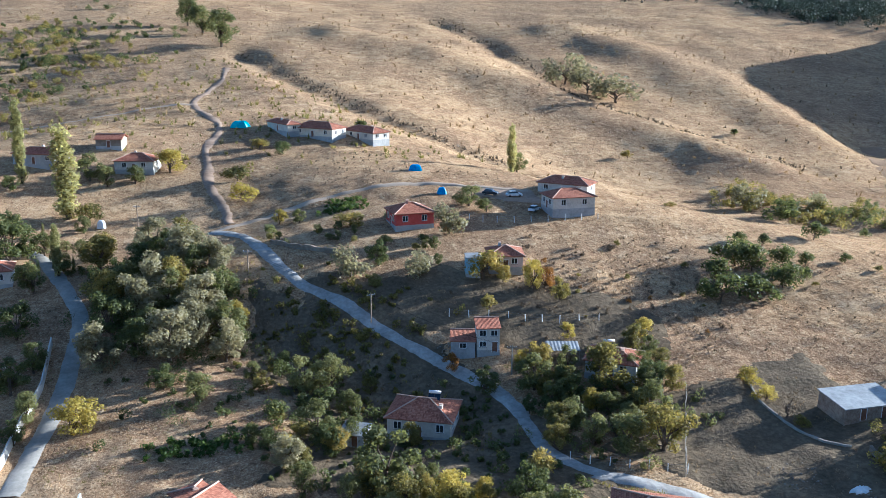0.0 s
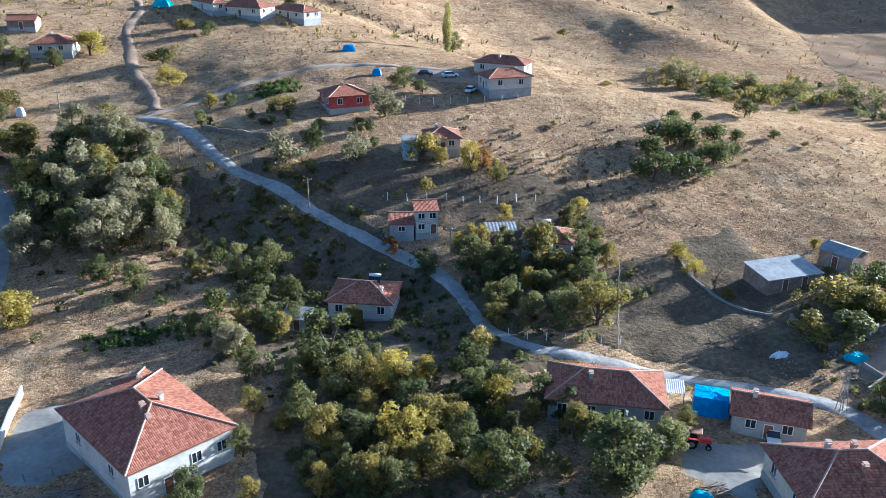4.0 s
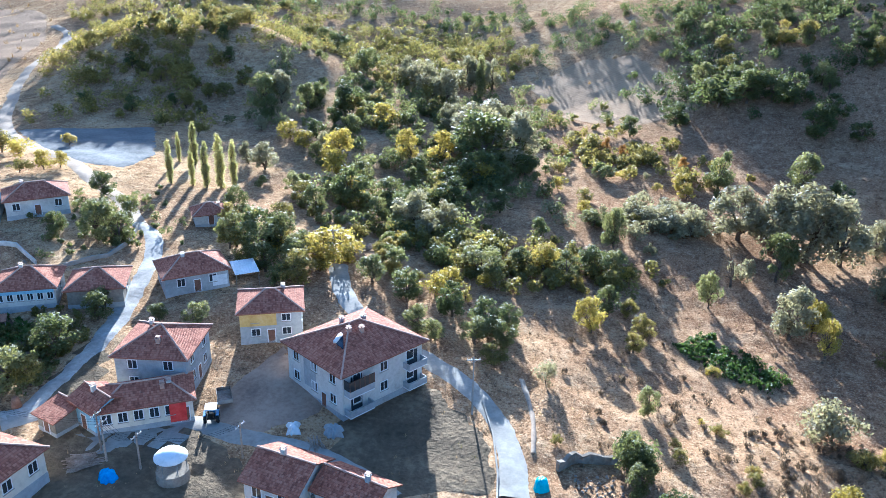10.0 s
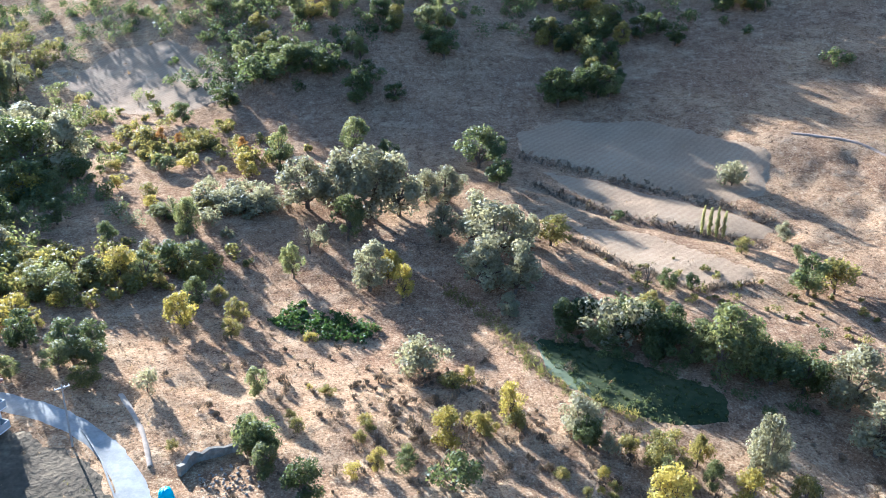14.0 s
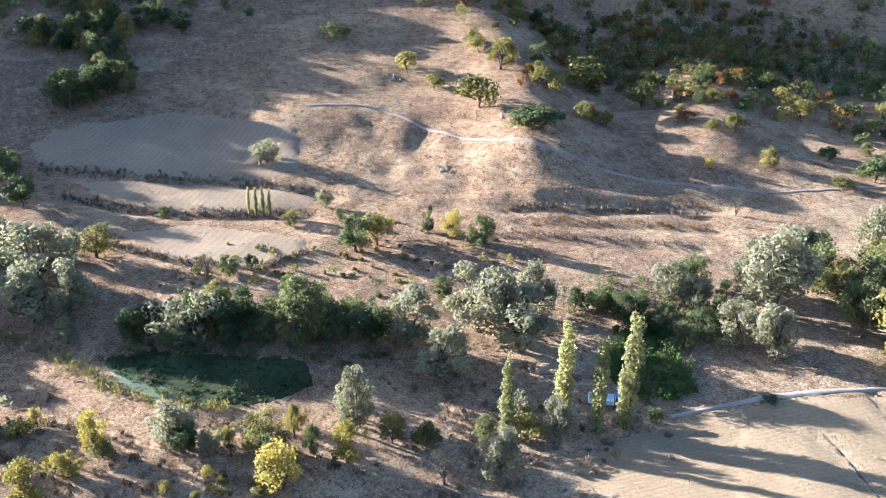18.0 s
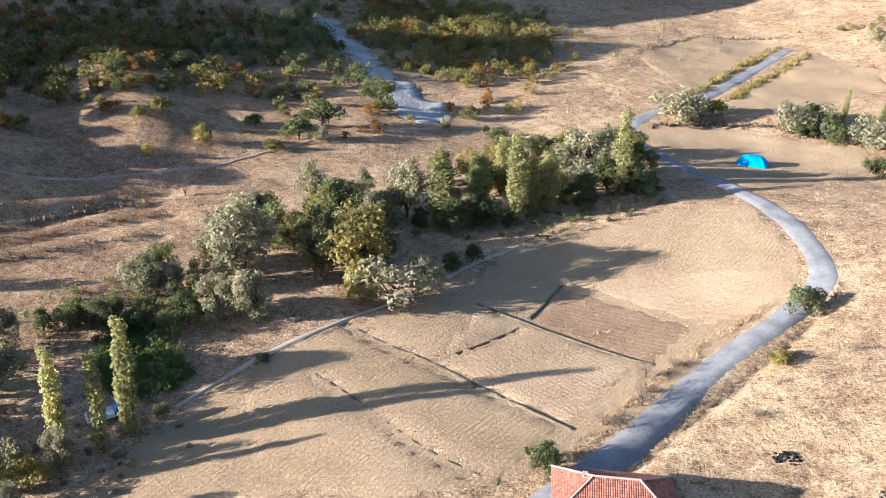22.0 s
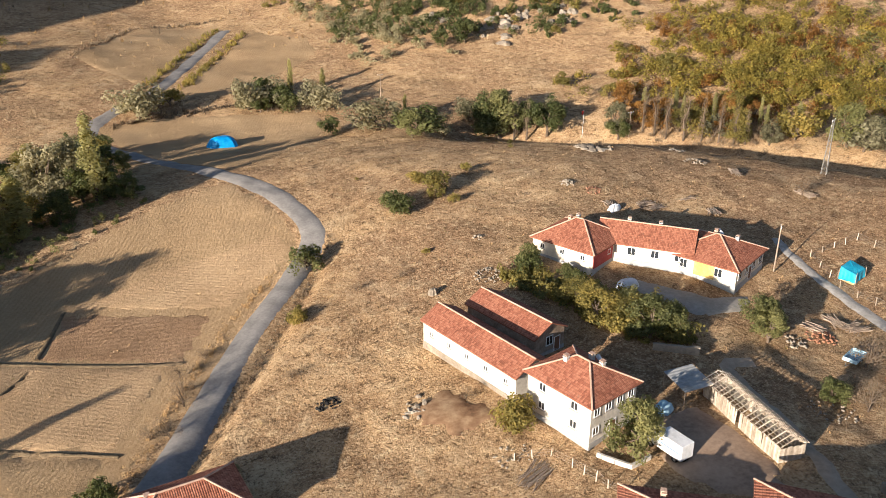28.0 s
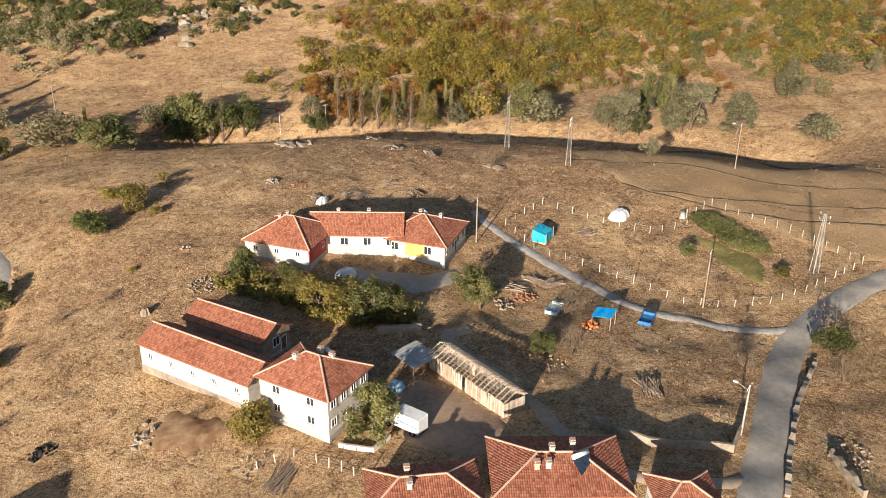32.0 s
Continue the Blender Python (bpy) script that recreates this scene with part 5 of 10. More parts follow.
def tractor(x, y, rot, mat, label, canopy="rust"):
    e = thing("tractor", x, y, gz(x, y) + .1, rot, label, "tractor", "tractors")
    part("engine_hood", bevelled(1.5, .7, .6, .08, mat, "engine_hood"), e, "", pose(.85, 0, .75))
    part("seat_platform", Shape().box(-1.1, -.55, .7, .15, .55, .9).mesh("seat_platform", "rubber"), e)
    part("seat", bevelled(.5, .5, .45, .06, "rubber", "seat"), e, "", pose(-.55, 0, .9))
    part("exhaust", Shape().tube((.9, .2, 1.3), (.9, .2, 1.95), .04).mesh("exhaust", "rust"), e)
    for u, v in ((-1.0, -.6), (-1.0, .6), (.2, -.6), (.2, .6)):
        part("canopy_post", Shape().tube((u, v, .8), (u, v, 2.1), .03).mesh("canopy_post", "steel"), e)
    part("canopy", bevelled(1.7, 1.5, .12, .04, canopy, "canopy"), e, "", pose(-.4, 0, 2.1))
    for o in (-.78, .78):
        fender = Shape().box(-1.35, o - .18, 1.38, .1, o + .18, 1.44)
        part("fender", fender.mesh("fender", mat), e)
    wheels(e, [(-.65, -.78), (-.65, .78)], .68, .34)
    wheels(e, [(1.35, -.62), (1.35, .62)], .38, .22)
    return e


def trailer(x, y, rot, mat, label):
    e = thing("trailer", x, y, gz(x, y) + .1, rot, label, "trailer")
    part("load_bed", Shape().box(-1.7, -.95, .6, 1.7, .95, .7).box(-1.7, -.95, .7, 1.7, -.88, 1.15).box(-1.7, .88, .7, 1.7, .95, 1.15).box(-1.7, -.88, .7, -1.63, .88, 1.15).box(1.63, -.88, .7, 1.7, .88, 1.15).mesh("load_bed", mat), e)
    part("drawbar", Shape().tube((1.7, -.4, .6), (2.9, 0, .5), .05).tube((1.7, .4, .6), (2.9, 0, .5), .05).mesh("drawbar", "steel"), e)
    wheels(e, [(-.2, -.85), (-.2, .85)], .35, .22)
    return e


def gazebo(x, y, r, label):
    """A round stone base with a white domed shade on posts."""
    e = thing("gazebo", x, y, gz(x, y), 0, label, "gazebo")
    s = Shape().tube((0, 0, -1.0), (0, 0, 1.3), r, r * .97, 20)
    part("stone_base", s.mesh("stone_base", "stone"), e)
    for i in range(6):
        a = 6.2832 * i / 6
        part("post", Shape().tube((r * .85 * math.cos(a), r * .85 * math.sin(a), 1.3), (r * .85 * math.cos(a), r * .85 * math.sin(a), 3.1), .05).mesh("post", "steel"), e)
    vs, fs = [(0, 0, 4.0)], []
    n = 20
    for k, (rr, z) in enumerate(((.4, 3.93), (.75, 3.6), (1.0, 3.15), (1.0, 3.05))):
        vs += [(r * rr * math.cos(6.2832 * i / n), r * rr * math.sin(6.2832 * i / n), z) for i in range(n)]
    fs += [(0, 1 + i, 1 + (i + 1) % n) for i in range(n)]
    for k in range(3):
        o = 1 + k * n
        fs += [(o + i, o + n + i, o + n + (i + 1) % n, o + (i + 1) % n) for i in range(n)]
    part("dome", link("dome", vs, fs, "sheet", smooth=True), e, "white domed canopy")
    return e


def canopy_shelter(x, y, rot, w, d, h, roof_mat, label, name="shelter", drop=.4):
    e = thing(name, x, y, gz(x, y), rot, label, "shelter")
    for px, py in ((-w / 2 + .15, -d / 2 + .15), (w / 2 - .15, -d / 2 + .15), (w / 2 - .15, d / 2 - .15), (-w / 2 + .15, d / 2 - .15)):
        z = gz(x + px, y + py) - gz(x, y) - .3
        part("post", Shape().tube((px, py, min(z, -.1)), (px, py, h - drop * (.5 - py / d)), .07).mesh("post", "wood"), e)
    s = Shape()
    n = 18
    vs, fs = [], []
    for i in range(n + 1):
        px, k = -w / 2 + w * i / n, .05 * (i % 2)
        vs += [(px, -d / 2, h - drop + k), (px, d / 2, h + k), (px, d / 2, h + k + .04), (px, -d / 2, h - drop + k + .04)]
        if i:
            a, b = 4 * i - 4, 4 * i
            fs += [(a + j, a + (j + 1) % 4, b + (j + 1) % 4, b + j) for j in range(4)]
    s.add(vs, fs + [(3, 2, 1, 0), (4 * n, 4 * n + 1, 4 * n + 2, 4 * n + 3)])
    part("roof_sheet", s.mesh("roof_sheet", roof_mat), e)
    return e


def frame_shed(x, y, rot, L, d, h):
    """A roofless shed: plank walls and bare rafters."""
    e = thing("frame_shed", x, y, gz(x, y), rot, "roofless shed of weathered planks with bare rafters", "shed")
    rnd = random.Random(8)
    n = int(L / .3)
    for side in (-1, 1):
        for i in range(n):
            u = -L / 2 + L * (i + .5) / n
            if side < 0 and .44 < i / n < .5:
                continue
            co, si = math.cos(radians(rot)), math.sin(radians(rot))
            z = gz(x + u * co - side * d / 2 * si, y + u * si + side * d / 2 * co) - gz(x, y)
            part("plank", Shape().box(-.135, -.02, -.2, .135, .02, h * rnd.uniform(.88, 1.0)).mesh("plank", "pale_wood"), e, "", pose(u, side * d / 2, z, rnd.uniform(-2, 2), rnd.uniform(-1.5, 1.5), 0))
    for i in range(int(d / .3)):
        for s in (-1, 1):
            part("plank", Shape().box(-.135, -.02, -.2, .135, .02, h * rnd.uniform(.9, 1.0)).mesh("plank", "pale_wood"), e, "", pose(s * L / 2, -d / 2 + .3 * (i + .5), 0, 0, 0, 90))
    for i in range(int(L / .75) + 1):
        u = -L / 2 + L * i / int(L / .75)
        rf = part("rafter", Shape().tube((u, -d / 2 - .3, h - .05), (u, 0, h + .9), .06, n=5).tube((u, 0, h + .9), (u, d / 2 + .3, h - .05), .06, n=5).mesh("rafter", "pale_wood"), e)
    for k in range(11):
        t = -1 + 2 * k / 10
        v, z = t * (d / 2 + .15), h + .05 + .85 * (1 - abs(t))
        part("batten", Shape().tube((-L / 2 - .2, v, z + .08), (L / 2 + .2, v, z + .08), .035, n=4).mesh("batten", "pale_wood"), e)
    return e


def panel_on(house_ob, dims, side, u, z, w, h, mat, name="wall_panel", label="", deep=.05):
    W, D = dims
    m = (pose(u, -D / 2, z), pose(W / 2, u, z, 0, 0, 90), pose(-u, D / 2, z, 0, 0, 180), pose(-W / 2, -u, z, 0, 0, -90))[side]
    return part(name, Shape().box(-w / 2, -deep, -h / 2, w / 2, -.004, h / 2).mesh(name, mat), house_ob, label, m)


def balcony_on(house_ob, dims, side, u, z, w, out, glazed=False):
    W, D = dims
    m = (pose(u, -D / 2, z), pose(W / 2, u, z, 0, 0, 90), pose(-u, D / 2, z, 0, 0, 180), pose(-W / 2, -u, z, 0, 0, -90))[side]
    b = part("balcony", Shape().box(-w / 2, -out, -.15, w / 2, -.004, 0).mesh("balcony", "sheet"), house_ob, "", m)
    part("parapet", Shape().box(-w / 2, -out, 0, w / 2, -out + .12, .9).box(-w / 2, -out + .12, 0, -w / 2 + .12, -.004, .9).box(w / 2 - .12, -out + .12, 0, w / 2, -.004, .9).mesh("parapet", "grey"), b)
    part("balcony_door", Shape().box(-.9, -.06, .05, .9, -.004, 2.1).mesh("balcony_door", "glass"), b)
    if glazed:
        part("glazing", Shape().box(-w / 2, -out, .9, w / 2, -out + .05, 2.3).box(-w / 2, -out + .05, .9, -w / 2 + .05, -.05, 2.3).mesh("glazing", "glass"), b)
        for k in range(6):
            x = -w / 2 + w * k / 5
            part("mullion", Shape().box(x - .04, -out - .03, .9, x + .04, -out - .002, 2.35).mesh("mullion", "door"), b)
    return b


def flag_pole(x, y, h):
    e = thing("flag_pole", x, y, gz(x, y), 30, "white pole with a plain red flag on the hilltop", "flag")
    part("pole", Shape().tube((0, 0, -.3), (0, 0, h), .05, .035, 8).mesh("pole", "sheet"), e)
    n = 8
    vs = [(1.5 * i / n, .12 * math.sin(i * .9), h - .05 - k * 1.0 - .08 * i / n) for k in (0, 1) for i in range(n + 1)]
    vs += [(p[0], p[1] + .012, p[2]) for p in vs]
    m = 2 * (n + 1)
    fs = [(i, i + 1, n + 2 + i, n + 1 + i) for i in range(n)] + [(m + n + 1 + i, m + n + 2 + i, m + i + 1, m + i) for i in range(n)]
    part("flag", link("flag", vs, fs, "red_paint"), e)
    return e


# ---- roads, tracks and fields ----
strip("road_1", [(-56.8, 204.6), (-47.8, 198.5), (-34.3, 176.3), (-21.1, 166.0), (-13.7, 159.1), (-4.6, 152.3), (1.8, 147.6), (8.7, 140.2), (13.0, 132.1), (15.8, 122.8), (18.6, 117.6), (24.4, 112.2), (22.8, 112.7), (29.3, 110.1), (42.5, 103.5), (53.3, 98.6), (60.6, 93.5), (64.9, 83.0), (72.1, 82.8), (83.5, 85.3), (95.4, 89.5), (108.7, 96.4), (118.7, 103.8), (121.4, 109.4)], 3.7, "gravel", "pale gravel lane running down the slope")
strip("road_2", [(121.4, 109.4), (128.7, 119.5), (136.1, 133.0), (143.7, 146.5), (155.0, 169.5), (168.3, 192.3), (184.7, 208.3), (214.4, 231.8), (242.4, 245.8), (268.8, 264.2), (278.8, 281.3)], 4.5, "dirt", "pale gravel lane leading out past the hill")
strip("road_3", [(-56.8, 204.6), (-46.5, 211.9), (-30.6, 222.6), (-13.0, 229.8), (2.4, 230.7), (22.9, 226.8)], 3.0, "dirt", "dirt track up to the white house")
strip("road_4", [(-52.9, 209.8), (-65.5, 238.8), (-74.2, 266.5), (-77.4, 295.9), (-98.3, 340.9), (-100.3, 384.8), (-104.1, 418.8)], 3.5, "yard", "broad dirt track climbing the dry slope", wander=0.6)
strip("road_5", [(-98.3, 340.9), (-111.6, 337.2), (-126.2, 328.3), (-144.2, 319.7), (-163.8, 316.1)], 2.6, "dirt", "narrow dirt track across the slope")
strip("road_6", [(-60.3, 107.0), (-62.7, 119.8), (-64.7, 131.4), (-66.8, 144.4), (-70.7, 158.1), (-78.3, 170.4), (-89.1, 186.1), (-99.5, 196.1)], 4.0, "concrete", "concrete lane beside a white wall")
strip("road_7", [(123.7, 67.7), (113.7, 60.9), (108.0, 55.2), (103.8, 48.3), (101.0, 40.7), (97.0, 32.7), (91.8, 27.3), (84.4, 23.1), (77.4, 20.7)], 4.3, "concrete", "concrete lane bending past the white house")
strip("road_8", [(63.4, 82.7), (69.5, 77.8), (71.2, 70.3), (73.3, 62.5), (73.6, 55.2), (74.0, 47.5), (73.7, 39.7), (71.3, 32.7)], 4.0, "concrete", "concrete lane between the houses")
strip("road_9", [(6.1, -70.9), (1.3, -79.6), (-5.3, -90.5), (-12.6, -103.5), (-20.6, -117.7), (-29.9, -129.7), (-36.0, -138.8), (-38.4, -146.2), (-38.0, -157.7), (-33.3, -176.6), (-24.9, -195.1), (-14.2, -218.3), (-6.6, -233.3), (-4.9, -244.5), (-10.0, -255.1), (-26.4, -273.5), (-42.8, -306.1), (-60.8, -341.2)], 5.3, "asphalt", "worn grey asphalt road winding along the valley", wander=0.12)
strip("road_10", [(191.3, -117.1), (181.9, -128.7), (163.7, -134.8), (141.4, -139.9), (122.6, -149.9), (102.2, -167.5), (87.6, -180.8), (69.2, -209.5), (50.8, -224.3), (31.3, -236.3)], 1.5, "yard", "dirt track cut across the hillside", lift=0.17)
strip("road_11", [(-67.3, -23.8), (-73.5, -26.5), (-85.8, -31.4), (-102.4, -37.4), (-116.1, -41.1), (-132.2, -41.0), (-144.7, -39.0), (-153.2, -35.7)], 5.4, "concrete", "worn pale grey road at the village edge", wander=0.15)
strip("road_12", [(-116.0, -42.4), (-108.7, -51.3), (-104.0, -61.3), (-104.8, -69.3), (-105.6, -78.1), (-106.3, -90.1), (-109.2, -101.1)], 3.0, "gravel", "pale gravel track beside the fenced paddock", lift=0.12, wander=0.4)
strip("road_13", [(-77.9, -72.6), (-73.5, -72.8), (-71.8, -62.7), (-69.8, -53.4), (-67.1, -47.1), (-65.9, -40.0), (-68.8, -33.4), (-75.8, -28.6)], 2.6, "dirt", "dirt track between the sheds", lift=0.1, wander=0.4)
strip("field_ditch", [(39.3, -101.8), (31.0, -96.0), (19.5, -86.4), (11.1, -81.4)], 1.0, "weedy", "narrow dark ditch between the field strips", wander=0.12, lift=0.24)
strip("field_ditch", [(38.9, -116.9), (30.6, -112.2), (24.1, -109.0), (10.3, -100.2), (1.1, -93.6)], 1.0, "weedy", "narrow dark ditch between the field strips", wander=0.12, lift=0.24)
strip("field_ditch", [(11.7, -123.5), (16.4, -116.4), (20.8, -111.1)], 1.0, "weedy", "narrow dark ditch between the field strips", wander=0.12, lift=0.24)
strip("field_ditch", [(19.9, -129.7), (9.9, -124.9), (-9.5, -114.1)], 1.0, "weedy", "narrow dark ditch between the field strips", wander=0.12, lift=0.24)
strip("field_ditch", [(6.1, -142.0), (10.5, -127.2)], 1.0, "weedy", "narrow dark ditch between the field strips", wander=0.12, lift=0.24)
strip("terrace_ditch", [(-143.6, -92.0), (-146.0, -81.4), (-152.0, -63.9), (-165.8, -47.0)], 1.1, "weedy", "dark curved ledge between the field terraces", wander=0.15, lift=0.17)
strip("terrace_ditch", [(-145.6, -106.7), (-163.0, -93.3), (-167.7, -75.5), (-184.0, -53.8)], 1.1, "weedy", "dark curved ledge between the field terraces", wander=0.15, lift=0.17)
strip("terrace_ditch", [(-200.0, -114.9), (-209.9, -95.4), (-204.1, -60.8)], 1.1, "weedy", "dark curved ledge between the field terraces", wander=0.15, lift=0.17)
strip("terrace_ditch", [(-145.7, -86.5), (-151.6, -75.8), (-161.4, -63.8), (-173.6, -50.0)], 1.1, "weedy", "dark curved ledge between the field terraces", wander=0.15, lift=0.17)
strip("road_14", [(55.7, -90.9), (50.4, -101.6), (45.2, -110.1), (33.2, -127.1), (22.1, -146.4), (16.0, -155.7)], 1.3, "dirt", "narrow dirt track along the field edge", wander=0.2, lift=0.17)
strip("road_15", [(103.8, 27.5), (98.3, 24.9), (93.0, 22.7), (87.0, 20.9)], 0.9, "dirt", "footpath trodden through the dry grass", wander=0.15)
patch("valley_field", [(59.1, -69.2), (56.7, -83.5), (52.7, -95.9), (45.6, -109.2), (31.1, -123.8), (20.8, -151.3), (24.4, -129.9), (18.2, -153.3), (-12.9, -175.7), (-29.1, -181.3), (-36.0, -154.5), (-35.9, -144.4), (-28.8, -132.1), (-18.3, -117.6), (-10.0, -102.4), (1.7, -87.1), (5.6, -81.1)], "stubble", "broad mown field on the valley floor beside the road", lift=0.06, cell=2.0)
patch("ploughed_field", [(6.1, -142.0), (-16.9, -127.3), (-9.5, -114.1), (10.5, -127.2)], "ploughed", "dark ploughed strip in the valley field")
patch("stubble_field", [(19.8, -128.8), (9.9, -124.9), (-7.8, -114.7), (-2.1, -102.0), (1.1, -94.3), (22.8, -108.8)], "mown", "mown straw-coloured field strip")
patch("stubble_field", [(40.5, -102.1), (22.8, -108.6), (1.9, -94.1), (5.4, -87.8), (9.0, -79.3), (22.5, -74.6), (38.6, -78.7), (48.9, -97.2)], "stubble", "mown straw-coloured field strip")
patch("stubble_field", [(-10.6, -150.5), (-32.9, -149.5), (-34.4, -141.1), (-27.0, -132.6), (-18.4, -127.8), (4.6, -142.9)], "mown", "mown straw-coloured field strip")
patch("stubble_field", [(-1.3, -247.1), (-28.5, -251.1), (-66.9, -237.8), (-63.5, -218.8), (-40.5, -190.5), (-29.7, -190.6), (-16.1, -223.4)], "stubble", "golden mown field by the road")
patch("stubble_field", [(-4.8, -319.0), (-31.4, -361.1), (-61.1, -354.0), (-27.2, -281.5), (-20.6, -281.3)], "stubble", "golden mown field on the far rise")
patch("stubble_field", [(-69.2, -335.7), (-84.7, -307.9), (-82.3, -290.3), (-47.3, -260.6), (-30.1, -265.5)], "stubble", "golden mown field on the far rise")
patch("stubble_field_far", [(299.5, 84.3), (322.4, 68.7), (317.6, 49.1), (287.3, 26.1), (262.7, 17.1), (262.2, 25.9), (256.2, 40.0), (264.9, 59.8)], "stubble_far", "pale mown field beyond the trees")
patch("stubble_field_far", [(217.4, -53.0), (223.5, -69.0), (213.3, -89.0), (191.5, -104.8), (183.4, -108.5), (165.8, -98.0), (165.8, -90.4), (185.5, -72.2), (207.6, -52.1)], "stubble_far", "pale mown terrace field")
patch("stubble_field_far", [(194.7, -53.5), (183.9, -71.4), (163.2, -88.9), (153.7, -95.2), (148.8, -89.3), (158.1, -75.0), (171.9, -62.5)], "stubble_far", "pale mown terrace field")
patch("stubble_field_far", [(162.0, -52.5), (157.2, -66.7), (136.8, -80.8), (130.8, -78.5), (130.3, -65.9), (142.6, -57.7)], "stubble_far", "pale mown terrace field")
patch("tilled_slope", [(213.9, 441.5), (274.1, 454.5), (339.9, 453.7), (298.7, 303.7), (257.1, 264.3), (201.3, 232.6), (174.2, 233.6), (183.1, 273.9), (180.9, 329.6)], "tilled", "bare tilled hillside field")
patch("terrace_field", [(-152.4, -111.9), (-201.4, -115.9), (-213.3, -86.4), (-194.0, -51.2), (-152.1, -37.1), (-148.5, -45.2), (-147.9, -61.8), (-146.0, -81.4), (-143.6, -92.0)], "stubble", "mown field with curved furrow lines")
patch("gravel_lot", [(168.6, 189.5), (174.3, 180.6), (189.7, 159.5), (163.9, 139.0), (147.0, 134.3), (144.3, 145.1), (153.7, 165.7)], "lot", "grey gravel lot by the lane")
patch("meadow", [(118.4, -33.0), (114.5, -40.7), (106.6, -49.6), (98.7, -58.2), (92.5, -55.5), (91.2, -47.2), (95.7, -39.0), (105.7, -34.6)], "meadow", "damp green meadow beside the stream, darkened for willow shade")
patch("meadow", [(117.6, -33.5), (112.4, -34.9), (103.4, -38.4), (98.3, -39.3), (98.8, -36.3), (107.5, -32.9)], "wet", "bright green strip along the stream")
patch("scree", [(115.2, -314.1), (108.5, -317.4), (86.3, -288.0), (67.7, -259.2), (50.8, -247.7), (45.6, -233.5), (53.0, -226.8), (63.8, -236.1), (77.0, -254.8), (94.0, -281.2)], "scree", "pale eroded scree gully", lift=0.32, ragged=3.0)
patch("manured_yard", [(-34.4, -84.2), (-38.2, -84.8), (-40.7, -81.4), (-42.4, -78.5), (-41.3, -75.8), (-38.7, -75.0), (-36.0, -76.7), (-34.0, -79.0), (-33.0, -81.6)], "dung", "dark reddish manured ground by the barn", ragged=1.1, cell=0.8)
patch("yard", [(-76.9, -100.8), (-85.0, -89.5), (-92.0, -88.1), (-87.0, -84.0), (-78.9, -85.0), (-74.7, -93.2)], "concrete", "concrete yard in front of the farmhouse")
patch("yard", [(-64.2, -67.6), (-65.3, -59.8), (-63.9, -53.0), (-62.4, -48.2), (-54.9, -52.9), (-53.6, -59.8), (-57.9, -67.4)], "yard", "trodden yard beside the frame shed")
patch("yard", [(65.5, 74.0), (73.7, 61.0), (68.4, 58.1), (65.5, 64.3), (61.8, 68.7)], "concrete", "concrete yard in front of the long house")
patch("yard", [(37.0, 86.9), (48.0, 86.7), (43.7, 78.3), (40.7, 74.6), (33.8, 80.5)], "concrete", "concrete yard of the farm")
patch("yard", [(81.0, 62.5), (93.7, 60.6), (85.6, 49.2), (82.2, 47.7), (74.1, 53.9), (71.3, 58.9)], "yard", "pale trodden yard between the houses")
patch("yard", [(-48.0, 99.4), (-43.5, 103.2), (-33.3, 88.5), (-39.7, 82.5), (-43.6, 83.1), (-47.5, 92.7)], "concrete", "grey concrete yard of the big house")
patch("yard", [(7.1, 234.1), (23.7, 228.2), (26.3, 216.7), (16.9, 217.4), (8.3, 222.4)], "yard", "trodden yard with parked cars")
patch("yard", [(77.4, 111.4), (81.4, 102.3), (72.0, 100.7), (66.8, 98.1), (67.9, 104.3)], "yard", "trodden yard by the rubble")
# ---- houses ----
white_hill_house = house("house", 31.5, 212.6, 15.9, 11.3, 7.5, 4.2, over=0.50, wall="white", base_h=1.5, label="white house with a brown-red tiled hip roof and grey basement", windows=(2,2,2,2), doors=((3,0.0),))
white_hill_wing = house("house", 33.0, 226.3, -26.6, 13.7, 7.0, 3.0, over=0.50, wall="white", label="low white house with a brown-red tiled roof behind another", windows=(3,1,2,2))
red_house = house("house", -8.0, 200.6, 19.7, 9.4, 8.0, 3.3, over=0.50, wall="red_wall", label="red painted house with white windows and tiled hip roof", windows=(2,2,2,2), doors=((3,0.0),))
pink_house = house("house", 13.5, 181.1, 1.3, 7.3, 7.0, 3.0, over=0.50, wall="pink", label="pale pink house behind small autumn trees", windows=(2,1,2,2))
tower_house = house("house", 8.4, 151.5, 4.8, 4.2, 3.5, 4.8, over=0.25, roof="lean", wall="white", tile="roof_red", rise=0.9, storeys=2, label="narrow white two-storey house with a red lean-to roof", windows=(2,1,1,1), doors=((0,1.2),), chimneys=0)
tower_annex = house("house", 3.9, 151.8, -2.4, 4.5, 4.5, 2.5, over=0.25, roof="lean", wall="grey", rise=0.7, label="low grey annex with a brown-red lean-to roof", windows=(1,0,0,0), doors=(), chimneys=0)
orchard_house = house("house", 30.8, 144.6, -19.2, 8.9, 7.0, 3.0, over=0.50, wall="white", label="white house half hidden by an orchard tree", windows=(2,2,2,2), heater=(-1.0, 1.5, 20))
slope_house = house("house", -3.0, 131.4, -10.7, 10.5, 8.5, 3.4, over=0.50, wall="white", label="white house with a brown tiled hip roof and roof tank", windows=(3,2,2,2), heater=(1.5, 1.0, 0))
slope_shed = house("house", -13.6, 123.1, -14.7, 4.1, 3.3, 2.2, over=0.15, roof="lean", wall="grey", tile="metal", rise=0.6, label="small shed with a pale blue metal roof", windows=(0,0,0,0), doors=((0,0.5),), chimneys=0, category="shed")
